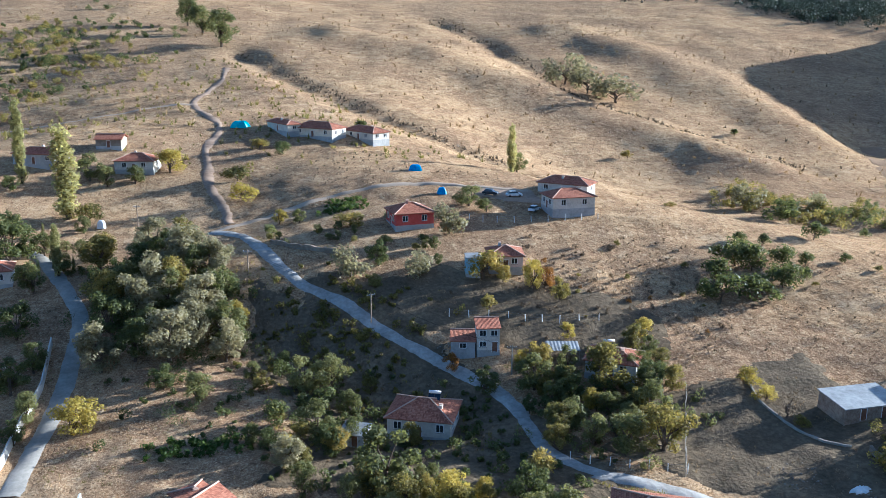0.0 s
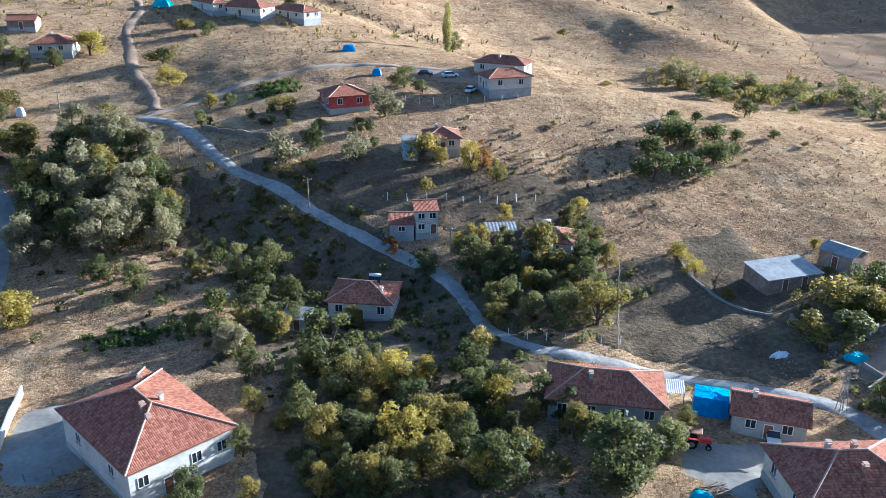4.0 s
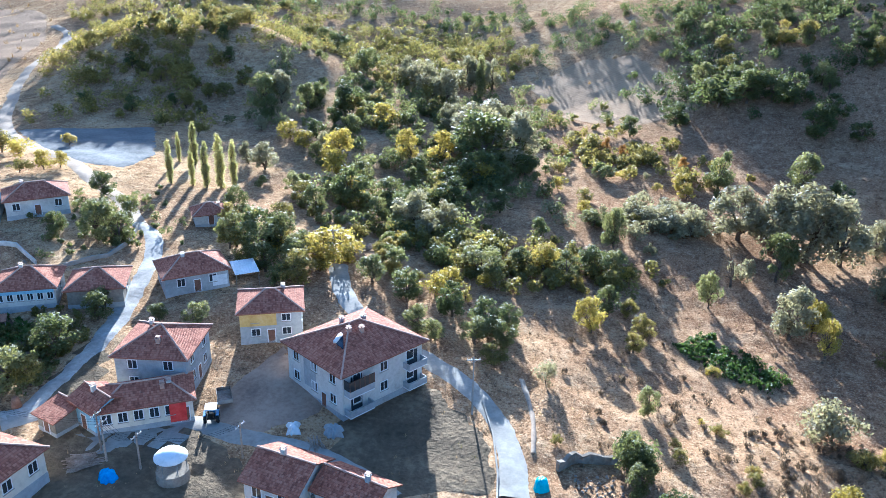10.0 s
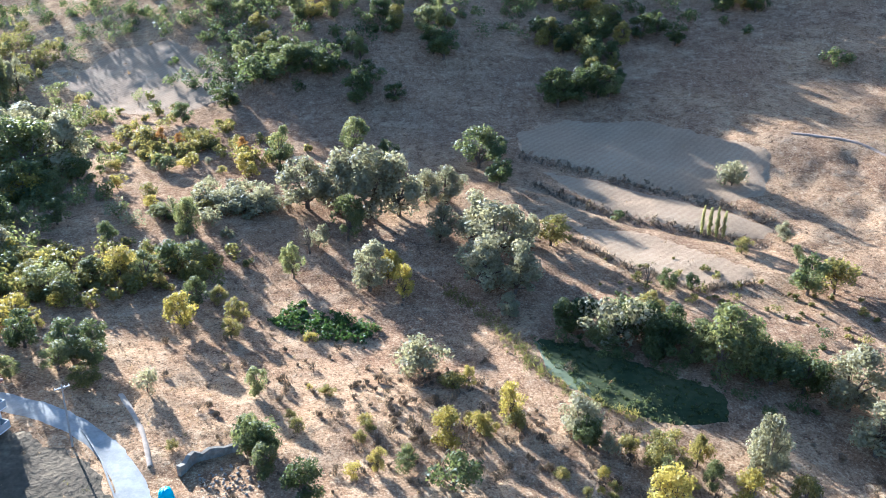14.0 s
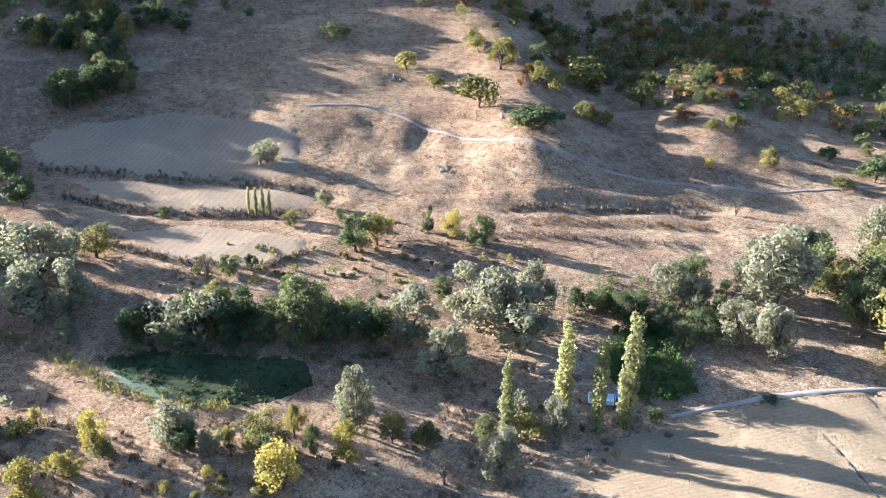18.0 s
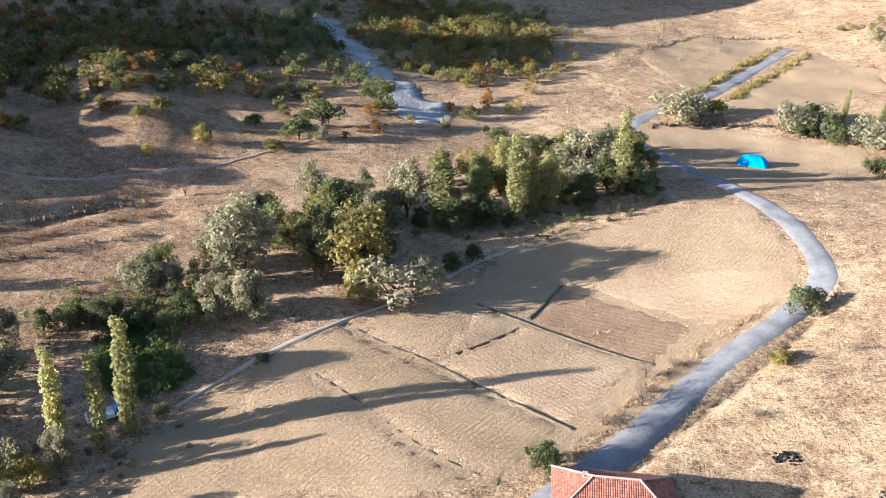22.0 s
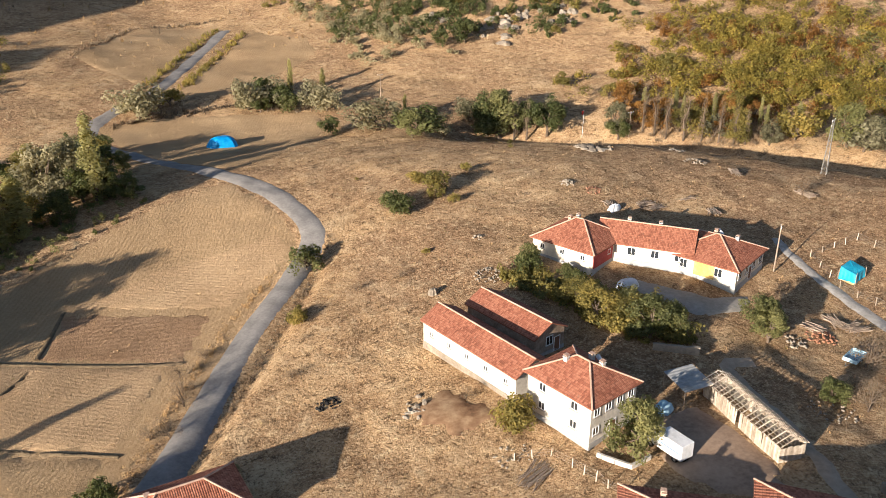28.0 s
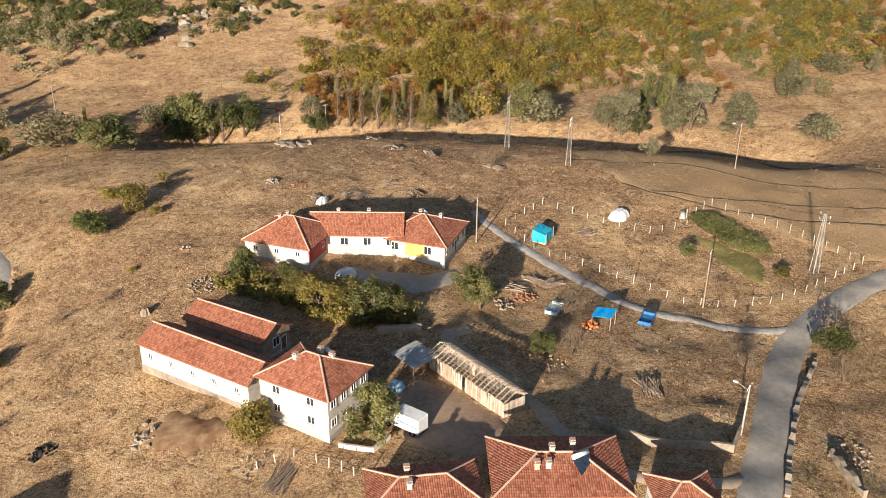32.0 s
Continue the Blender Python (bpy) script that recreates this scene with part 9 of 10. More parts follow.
weeds_along("field_edge", [(39.3, -101.8), (31.0, -96.0), (19.5, -86.4), (11.1, -81.4)], 220, 0.3, "twig", 0.2, 0.7, 72, "dark weeds along a field edge")
weeds_along("field_edge", [(38.9, -116.9), (30.6, -112.2), (24.1, -109.0), (10.3, -100.2), (1.1, -93.6)], 220, 0.3, "twig", 0.2, 0.7, 73, "dark weeds along a field edge")
weeds_along("field_edge", [(11.7, -123.5), (16.4, -116.4), (20.8, -111.1)], 220, 0.3, "twig", 0.2, 0.7, 74, "dark weeds along a field edge")
weeds_along("field_edge", [(19.9, -129.7), (9.9, -124.9)], 220, 0.3, "twig", 0.2, 0.7, 75, "dark weeds along a field edge")
weeds_along("field_edge", [(6.1, -142.0), (10.5, -127.2)], 220, 0.3, "twig", 0.2, 0.7, 76, "dark weeds along a field edge")
weeds_along("field_edge", [(206.0, -51.5), (191.4, -67.4), (173.8, -82.8), (157.1, -94.4), (151.7, -97.0)], 260, 0.7, "twig", 0.3, 1.0, 80, "dark weeds along a terrace edge", leaf=0.4)
weeds_along("field_edge", [(186.5, -50.8), (171.2, -62.1), (157.7, -74.8), (147.7, -88.7)], 260, 0.7, "twig", 0.3, 1.0, 81, "dark weeds along a terrace edge", leaf=0.4)
weeds_along("field_edge", [(156.0, -50.3), (141.4, -57.2), (130.3, -65.9), (130.8, -78.5)], 260, 0.7, "twig", 0.3, 1.0, 82, "dark weeds along a terrace edge", leaf=0.4)
weeds_along("field_edge", [(121.8, -122.1), (110.7, -136.0), (102.7, -149.8), (94.1, -155.3)], 260, 0.7, "twig", 0.3, 1.0, 83, "dark weeds along a terrace edge", leaf=0.4)
weeds_along("stream_edge", [(138.4, -22.2), (124.3, -28.5), (112.5, -30.9), (99.7, -34.8), (93.0, -42.9)], 350, 0.8, "olive", 0.4, 1.3, 86, "reeds along the stream")
weeds_along("verge", [(-46.3, 198.1), (-33.1, 176.4), (-20.0, 166.5), (-12.6, 159.7), (-3.5, 153.3)], 300, 0.6, "olive", 0.3, 1.0, 87, "weeds along the verge")
weeds_along("verge", [(22.3, 110.9), (29.9, 107.4), (41.6, 101.5), (51.5, 97.2)], 200, 0.5, "olive", 0.3, 0.9, 88, "weeds along the verge")
weeds_along("verge", [(-74.8, -28.1), (-85.0, -32.0), (-99.9, -37.4), (-113.4, -41.6)], 250, 0.6, "straw", 0.3, 0.8, 89, "weeds along the verge")
weeds_along("ravine_weeds", [(-110.4, 474.1), (-79.2, 427.4), (-51.7, 385.2), (-35.1, 368.3), (-20.1, 358.6), (-3.5, 346.8), (14.1, 326.9), (28.4, 315.9)], 420, 2.2, "twig", 0.3, 0.9, 90, "dark weeds in the ravine", leaf=0.7)
weeds_along("ravine_weeds", [(-7.2, 687.0), (17.8, 631.9), (41.2, 560.7), (57.3, 507.1), (64.4, 461.2), (79.3, 442.0), (107.2, 412.8), (137.4, 403.3), (159.9, 378.1)], 480, 2.6, "twig", 0.3, 0.9, 91, "dark weeds in the ravine", leaf=0.8)
weeds_along("terrace_edge", [(-143.6, -92.0), (-146.0, -81.4), (-152.0, -63.9), (-165.8, -47.0)], 300, 0.5, "twig", 0.3, 0.8, 92, "dark weeds along a terrace edge")
weeds_along("terrace_edge", [(-145.6, -106.7), (-163.0, -93.3), (-167.7, -75.5), (-184.0, -53.8)], 300, 0.6, "twig", 0.3, 0.8, 93, "dark weeds along a terrace edge")
weeds_along("terrace_edge", [(-200.0, -114.9), (-209.9, -95.4), (-204.1, -60.8)], 200, 0.6, "twig", 0.3, 0.8, 94, "dark weeds along a terrace edge")
scatter([(207.1, 141.0), (273.8, 124.2), (250.1, 64.1), (196.6, 49.5), (145.2, 56.4), (148.4, 75.3), (181.7, 104.6)], 60, ['green_tree', 'olive_tree', 'dark_tree', 'willow', 'yellow_bush'], 4.0, 8.0, 200, "trees of the valley")
scatter([(243.8, 62.4), (224.1, 13.1), (205.2, 5.9), (179.6, 26.9), (180.8, 40.0), (171.7, 50.6)], 22, ['olive_bush', 'green_bush', 'yellow_bush', 'silver_bush'], 2.0, 4.0, 201, "bushes of the valley")
scatter([(123.9, -34.8), (113.8, -57.3), (98.6, -73.1), (94.5, -70.2), (106.2, -53.3), (116.3, -36.7)], 14, ['dark_tree', 'green_bush', 'green_tree'], 4.0, 7.0, 202, "trees along the stream")
scatter([(42.3, -159.4), (20.1, -167.8), (-10.8, -185.5), (-8.6, -215.0), (8.5, -226.0), (42.5, -178.5)], 26, ['dark_tree', 'green_tree', 'olive_tree', 'dark_tree'], 6.0, 10.0, 203, "trees along the stream")
scatter([(80.0, -156.8), (58.1, -175.4), (35.7, -165.3), (44.3, -145.1), (66.7, -125.6)], 14, ['dark_tree', 'willow', 'olive_tree', 'green_tree'], 6.0, 11.0, 204, "trees along the stream")
scatter([(241.9, 235.8), (280.7, 184.1), (249.8, 162.5), (201.1, 165.9), (190.5, 189.8)], 26, ['olive_tree', 'dark_tree', 'olive_bush'], 4.0, 6.0, 205, "oaks on the knoll")
scatter([(-45.4, -248.9), (-70.0, -236.1), (-97.8, -209.3), (-126.6, -199.6), (-129.1, -204.6), (-86.5, -214.8), (-58.6, -261.2)], 16, ['willow', 'silver_bush', 'green_bush', 'poplar_tree'], 4.0, 8.0, 206, "trees along the creek")
scatter([(-141.3, -193.1), (-175.3, -161.1), (-184.6, -169.9), (-149.5, -203.7)], 26, ['olive_tree', 'rusty_tree', 'poplar_tree', 'olive_bush'], 5.0, 9.0, 207, "trees along the creek")
scatter([(-74.9, 174.5), (-61.1, 184.7), (-41.1, 162.6), (-38.3, 148.2), (-50.1, 146.6), (-62.5, 150.4)], 12, ['dark_tree', 'green_tree', 'willow'], 6.0, 9.0, 208, "trees of the village slope")
scatter([(-9.3, 101.9), (17.0, 100.3), (16.0, 76.8), (-7.8, 78.5)], 16, ['dark_tree', 'green_tree', 'olive_tree'], 4.0, 6.0, 209, "trees of the village orchard")
scatter([(9.6, 138.4), (18.7, 118.4), (35.8, 118.1), (42.2, 138.8), (31.0, 137.3), (20.1, 144.1)], 12, ['green_tree', 'olive_tree', 'dark_tree'], 3.5, 5.5, 210, "trees of the village orchard")
# ---- weedy slopes, some darkened for shade ----
# Next three: weeds whose dark brown also holds the shade of slope and orchard.
patch("weedy_slope", [(-41.4, 175.3), (-25.2, 162.5), (-13.3, 154.3), (-0.3, 147.9), (-1.3, 141.5), (-27.8, 138.3), (-36.1, 149.4)], "weedy", "brown weedy hollow below the lane, shade in its colour", lift=0.14, ragged=1.2, category='slope')
patch("weedy_slope", [(-21.7, 171.7), (-0.5, 176.8), (26.2, 175.8), (45.6, 165.5), (43.5, 156.6), (12.8, 156.4), (0.8, 156.4), (-9.3, 159.6)], "weedy", "brown weedy slope below the houses, shade in its colour", lift=0.14, ragged=1.2, category='slope')
patch("weedy_slope", [(-11.9, 116.8), (18.9, 113.4), (20.0, 95.6), (15.7, 75.0), (-12.5, 76.7), (-17.8, 92.1)], "weedy", "brown weedy orchard floor, tree shade in its colour", lift=0.14, ragged=1.2, category='slope')
patch("weedy_slope", [(29.4, 134.4), (54.8, 144.6), (56.1, 125.4), (63.2, 115.5), (63.0, 103.2), (52.9, 101.1), (34.8, 112.5), (25.1, 120.3)], "weedy", "brown weedy slope above the lane", lift=0.14, ragged=1.2, category='slope')
patch("weedy_slope", [(86.2, 49.3), (95.8, 39.0), (88.7, 27.5), (77.5, 22.7), (67.0, 38.2)], "weedy", "brown garden plot beside the lane", lift=0.14, ragged=1.0, category='slope')
# Two wider weed sheets, with the slope's shade put into their colour.
patch("weedy_slope", [(-30.1, 164.0), (-27.2, 177.1), (-16.2, 172.0), (-2.2, 155.7), (11.6, 138.3), (25.3, 116.7), (26.3, 105.3), (-25.9, 108.0), (-23.6, 127.4), (-25.2, 151.3)], "weedy", "brown weedy slope and orchard floor below the lane, darkened for shade", lift=0.10, ragged=1.5, category='slope')
patch("weedy_slope", [(-4.8, 185.1), (12.0, 172.2), (40.6, 170.4), (45.7, 152.8), (30.9, 145.1), (16.4, 145.8), (4.4, 160.4), (-6.9, 171.1)], "weedy", "brown weedy slope between the houses, darkened for shade", lift=0.11, ragged=1.5, category='slope')
patch("weedy_slope", [(54.2, 148.0), (69.4, 152.7), (72.3, 132.5), (78.2, 115.0), (65.8, 102.6), (47.4, 107.4), (47.8, 122.7)], "weedy", "brown weedy bank above the lane", lift=0.11, ragged=1.5, category='slope')
patch("weedy_slope", [(72.9, 84.9), (86.5, 88.1), (71.8, 71.4), (73.4, 59.5), (66.2, 42.9), (50.5, 66.0)], "weedy", "dark weedy slope with rubble below the houses", lift=0.10, ragged=1.2, category='slope')
patch("weedy_slope", [(81.3, 116.8), (84.6, 104.7), (81.8, 94.7), (81.6, 91.1), (74.9, 90.0), (67.7, 97.8), (75.8, 102.7)], "weedy", "dark garden soil beside the lane", lift=0.10, ragged=1.0, category='slope')
# ---- walls and fences ----
yard_wall("wall_1", [(-64.8, 111.9), (-68.0, 127.3), (-69.4, 138.0), (-72.9, 150.4)], 1.70, 0.25, "white", "long white plastered wall beside the lane", 0.01)
yard_wall("wall_2", [(-39.3, 189.7), (-30.7, 184.5), (-22.9, 182.2)], 1.00, 0.50, "stone", "low dry stone wall above the lane", 0.14)
yard_wall("wall_3", [(93.5, 125.2), (83.6, 119.0), (77.7, 113.2), (66.4, 108.5), (64.8, 118.1)], 1.10, 0.50, "stone", "dry stone wall round an overgrown garden", 0.14)
yard_wall("wall_4", [(54.4, 144.8), (53.9, 135.3), (55.8, 128.5), (59.5, 122.0), (62.8, 119.9)], 0.45, 0.30, "concrete", "low pale edge wall of the shed yard", 0.03)
yard_wall("wall_5", [(100.5, 124.9), (101.7, 118.8), (98.6, 111.6)], 0.80, 0.30, "white", "low white garden wall", 0.03)
yard_wall("wall_6", [(-71.4, -46.6), (-71.5, -43.5), (-72.7, -39.7), (-79.1, -32.6), (-85.2, -34.4)], 1.10, 0.35, "stone", "pale stone wall round the dry yard", 0.05)
yard_wall("wall_7", [(-109.4, -35.8), (-95.1, -32.2), (-83.5, -27.9), (-76.1, -24.8)], 0.60, 0.60, "stone", "low heaped stone wall beside the road", 0.20)
yard_wall("wall_8", [(-88.1, -25.0), (-84.8, -21.8), (-82.9, -19.3)], 1.00, 0.50, "stone", "broken pale stone wall", 0.20)
yard_wall("wall_9", [(85.2, 17.4), (87.8, 15.9), (90.4, 11.0)], 1.40, 0.45, "stone", "ruined wall of pale stone", 0.25)
yard_wall("wall_10", [(94.7, 30.3), (88.5, 26.8), (80.9, 23.7), (75.7, 22.1)], 0.35, 0.20, "concrete", "low concrete kerb along the lane", 0.02)
yard_wall("wall_11", [(-67.4, -80.3), (-72.0, -76.2)], 1.10, 0.50, "stone", "stone terrace wall below the farm garden", 0.12)
yard_wall("wall_12", [(-48.3, -64.8), (-50.2, -61.0), (-53.1, -61.5)], 0.60, 0.30, "white", "low white wall round a tree", 0.02)
yard_wall("wall_13", [(66.3, 97.3), (70.1, 100.0), (69.0, 103.4)], 0.90, 0.25, "concrete", "low concrete wall beside the rubble", 0.05)
yard_wall("wall_14", [(-47.0, 91.5), (-48.6, 99.5), (-49.4, 105.2)], 1.40, 0.25, "white", "white plastered wall round the yard", 0.01)
yard_wall("wall_16", [(99.2, 106.3), (106.0, 102.9), (112.3, 103.8), (119.9, 107.9)], 0.70, 0.30, "concrete", "low wall above the lane", 0.05)
fence([(-110.5, -94.5), (-107.4, -85.1), (-108.5, -79.1), (-109.8, -72.9), (-111.6, -67.3), (-112.4, -58.3), (-117.6, -52.3), (-122.0, -48.6), (-129.8, -46.4), (-147.2, -44.1)], 2.6, 1.30, "paddock fence of weathered wooden posts and wire")
fence([(-110.5, -94.5), (-122.7, -95.9), (-124.8, -86.6), (-126.9, -80.9), (-129.5, -75.9), (-137.7, -73.1)], 2.6, 1.30, "paddock fence of weathered wooden posts and wire")
fence([(-140.9, -75.0), (-148.7, -74.1), (-148.5, -65.6), (-149.9, -56.1), (-147.2, -44.1)], 2.2, 1.50, "trellis fence beside the vines", wires=4)
fence([(6.3, 203.0), (13.1, 202.6), (21.5, 203.8), (30.0, 206.0), (38.5, 208.1)], 3.0, 1.50, "wire fence with pale posts below the white house", mat='sheet')
fence([(1.3, 161.1), (13.1, 161.1), (23.0, 159.7), (31.0, 161.0)], 3.0, 1.50, "wire fence with pale posts on the slope", mat='sheet')
fence([(42.5, 138.8), (35.4, 112.5)], 2.0, 1.60, "tall wire fence along the orchard")
fence([(19.4, 117.2), (27.8, 114.8), (35.9, 113.4)], 2.6, 1.40, "wire fence beside the gravel lane", mat='sheet')
fence([(-39.7, -68.5), (-43.7, -67.2), (-44.8, -64.4), (-46.6, -57.8)], 1.6, 1.20, "makeshift fence of grey poles")
fence([(-43.9, 83.6), (-41.3, 84.4), (-38.4, 85.1), (-35.3, 86.4)], 2.2, 1.20, "thin metal fence of the concrete yard", mat='steel')
# ---- poles and cables ----
lattice_pole(-144.2, -124.0, 11.9, rot=30)
lattice_pole(-142.8, -105.3, 10.2, rot=30)
lattice_pole(-138.2, -48.7, 10.7, rot=60)
utility_pole(-171.2, -81.3, 10.3, lamp=True, rot=20)
utility_pole(-100.6, -92.6, 8.2, rot=50)
utility_pole(-113.4, -55.5, 10.0, rot=20)
utility_pole(-82.8, -33.5, 6.9, mat='concrete', lamp=True, rot=10, label='pale concrete utility pole with a street lamp')
utility_pole(91.5, 30.7, 8.7, mat='concrete', rot=-60, label='pale concrete utility pole with a crossarm')
utility_pole(121.0, 66.9, 8.1, rot=-60)
utility_pole(69.9, 51.9, 5.0)
utility_pole(63.9, 67.4, 5.5)
utility_pole(63.1, 61.1, 5.0)
utility_pole(-14.0, 159.5, 6.3, rot=30)
utility_pole(-41.3, 174.9, 5.0)
utility_pole(12.5, 144.1, 5.6, mat='concrete', label='pale concrete utility pole with a crossarm')
utility_pole(-77.8, 212.9, 5.6)
utility_pole(-140.8, -187.9, 7.6)
lattice_pole(59.9, 92.5, 6.4)
utility_pole(-86.6, -238.5, 8.5)
utility_pole(62.8, 65.7, 5.7)
span((91.5, 30.7, 8.7), (121.0, 66.9, 8.1))
span((63.9, 67.4, 5.5), (63.1, 61.1, 5.0))
span((63.1, 61.1, 5.0), (69.9, 51.9, 5.0))
span((62.8, 65.7, 5.7), (63.1, 61.1, 5.0))
span((59.9, 92.5, 6.4), (62.8, 65.7, 5.7))
span((-14.0, 159.5, 6.3), (12.5, 144.1, 5.6), lines=2)
span((-14.0, 159.5, 6.3), (-41.3, 174.9, 5.0), lines=2)
span((-144.2, -124.0, 11.9), (-142.8, -105.3, 10.2), sag=2)
span((-142.8, -105.3, 10.2), (-138.2, -48.7, 10.7), sag=3)
span((-82.8, -33.5, 6.9), (-113.4, -55.5, 10.0), lines=2)
span((-100.6, -92.6, 8.2), (-113.4, -55.5, 10.0), lines=1, sag=2)
flag_pole(-130.7, -195.7, 7.5)
# ---- tarpaulins, vehicles and clutter ----
tarp_stack(43.2, 95.0, -22, 4.4, 4.0, 2.9, "tarp", "hay stack under a bright blue tarpaulin", 1, .15)
heap("tarpaulin", -35.9, -221.2, 8.0, 4.5, 2.6, "tarp", "straw stack under a blue tarpaulin in the field", "tarpaulin", -10, 2, 0.08)
tarp_stack(-111.4, -86.6, 20, 3.6, 2.6, 2.3, "tarp_pale", "stack under a turquoise tarpaulin in the paddock", 3, .3)
heap("tarpaulin", 80.5, 18.2, 2.2, 1.8, 1.4, "cyan", "small heap under a turquoise tarpaulin", "tarpaulin", 20, 4, 0.12)
heap("tarpaulin", 69.4, 106.1, 3.5, 2.5, 0.9, "cyan", "crumpled blue sheet over rubble", "tarpaulin", 20, 5, 0.30)
heap("tarpaulin", 60.4, 63.5, 2.8, 2.0, 0.8, "tarp", "crumpled blue sheet over firewood", "tarpaulin", 60, 6, 0.30)
heap("tarpaulin", -8.2, 247.1, 4.0, 3.0, 1.7, "tarp", "small stack under a blue tarpaulin", "tarpaulin", 0, 7, 0.12)
heap("tarpaulin", -69.7, 294.0, 6.0, 4.0, 2.2, "cyan", "stack under a turquoise tarpaulin", "tarpaulin", 0, 8, 0.25)
heap("tarpaulin", -0.4, 222.9, 2.6, 2.0, 1.7, "tarp", "small stack under a blue tarpaulin", "tarpaulin", 0, 9, 0.12)
# A white tent-like tarpaulin, built as a draped mound.
heap("white_tarp", -130.5, -83.5, 5.2, 3.2, 1.5, "sheet", "white tent-like tarpaulin in the paddock", "heap", 10, 10, 0.12)
heap("steel_tank", -140.5, -75.7, 2.2, 1.4, 1.2, "steel", "grey steel tank beside the fence", "tank", 30, 11, 0.02)
heap("water_trough", 79.2, 103.8, 2.6, 1.2, 0.5, "sheet", "pale blue and white trough on the ground", "trough", 60, 12, 0.20)
heap("white_cover", 77.4, 49.5, 2.4, 1.8, 0.8, "sheet", "white cover over sacks and crates in the yard", "cover", 30, 13, 0.35)
heap("grey_sheet", 79.4, 44.9, 2.6, 2.4, 1.0, "grey", "grey sheet over stored goods by the house", "tarpaulin", 30, 14, 0.30)
heap("white_pipe_heap", 58.7, 107.9, 2.8, 1.6, 0.6, "sheet", "heap of white pipes and sheet metal", "rubble", 30, 15, 0.35)
heap("covered_car", -74.9, -96.7, 4.0, 1.9, 1.3, "sheet", "vehicle under a white and turquoise cover", "car cover", -10, 16, 0.08)
heap("tarpaulin_cover", -89.4, -121.4, 3.0, 1.6, 0.9, "sheet", "white sheet thrown over stored wood", "tarpaulin", 20, 17, 0.25)
heap("grey_sheet", -59.9, -68.1, 3.0, 2.2, 0.8, "blue_wall", "pale blue sheet over goods by the house", "tarpaulin", 20, 18, 0.20)
heap("pale_boulder", -47.3, -108.7, 1.8, 1.4, 0.9, "stone", "large pale boulder on the slope", "rock", 20, 19, 0.25)
heap("brick_kiln", 67.1, 83.8, 1.2, 1.2, 1.6, "rust", "rusty round oven beside the lane", "oven", 0, 20, 0.02)
heap("skip", 34.9, 75.4, 3.0, 1.8, 1.3, "cyan", "old turquoise metal bin in the farmyard", "bin", -20, 21, 0.01)
heap("water_tank", -86.3, 210.8, 2.2, 1.8, 2.0, "sheet", "white water tank in the garden", "tank", 0, 22, 0.03)
car(12.4, 221.9, -20, 'car_dark', 'dark parked car in the upper yard')
car(18.6, 221.2, 10, 'car_white', 'white parked car in the upper yard')
car(23.1, 212.2, 60, 'car_white', 'white parked car beside the house')
car(48.3, 87.2, -110, 'car_white', 'white car parked in the open garage')
tractor(38.0, 85.7, -20, 'red_paint', 'old red tractor with a rusty canopy')
tractor(74.8, 59.6, 30, 'car_blue', 'blue tractor with a pale canopy', 'sheet')
trailer(78.9, 60.6, 40, 'wood', 'wooden farm trailer with pale load')
truck(63.4, -86.2, -140, 'car_blue', 'sheet', 'small blue truck with an open bed by the poplars', False)
truck(-55.4, -61.3, -80, 'sheet', 'sheet', 'white box truck beside the farmhouse')
trailer(-100.4, -57.6, 20, 'car_blue', 'blue farm trailer beside the track')
trailer(-92.0, -68.4, 20, 'blue_wall', 'old trailer with a pale frame')
stones("rubble_heap", 76.1, 111.2, 2.5, 1.2, 90, "stone", "heap of pale rubble by the garden wall", "rubble", 1, 0.35)
stones("rubble_heap", 68.1, 107.8, 2.6, 0.5, 70, "stone", "scattered rubble beside the lane", "rubble", 2, 0.35)
stones("rubble_heap", 57.9, 103.2, 5.0, 0.3, 60, "stone", "stones strewn on the bank", "rubble", 3, 0.35)
stones("stone_heap", -79.0, -60.0, 3.0, 0.3, 36, "stone", "pale stones strewn round a bush", "rubble", 4, 0.30)
stones("stone_heap", -87.6, -135.1, 1.6, 0.9, 40, "stone", "small heap of stones on the slope", "rocks", 5, 0.40)
stones("stone_heap", -121.1, -137.5, 2.6, 0.8, 60, "stone", "heap of pale field stones", "rocks", 6, 0.40)
stones("stone_heap", -24.5, -90.5, 1.6, 0.7, 40, "rubber", "small dark heap of stones and scrap", "rubble", 7, 0.40)
stones("slab_heap", -34.1, -84.0, 1.8, 0.3, 9, "stone", "heap of broken stone slabs", "rubble", 8, 0.70)
stones("brick_heap", -93.0, -74.9, 2.2, 0.8, 80, "rust", "heap of reddish bricks and stones", "rubble", 9, 0.35)
stones("stone_heap", -88.1, -75.1, 1.8, 0.3, 30, "stone", "strewn pale yellowish stones by the track", "rubble", 10, 0.40)
stones("sack_stack", -93.1, -62.4, 1.3, 1.2, 40, "orange", "stack of orange sacks beside the shelter", "sacks", 11, 0.40)
stones("rubble_heap", 83.1, 11.9, 4.0, 0.5, 70, "stone", "rubble of a ruined hut", "rubble", 12, 0.35)
stones("stone_heap", 51.8, 113.1, 4.0, 0.3, 50, "stone", "pale stones on the bank above the lane", "rubble", 13, 0.35)
stones("rubble_heap", -39.9, -69.0, 2.4, 0.2, 26, "stone", "rubble and bricks in the yard", "rubble", 14, 0.28)
stones("stone_heap", -89.9, -23.8, 3.0, 0.6, 60, "stone", "heap of stones by the broken wall", "rubble", 15, 0.35)
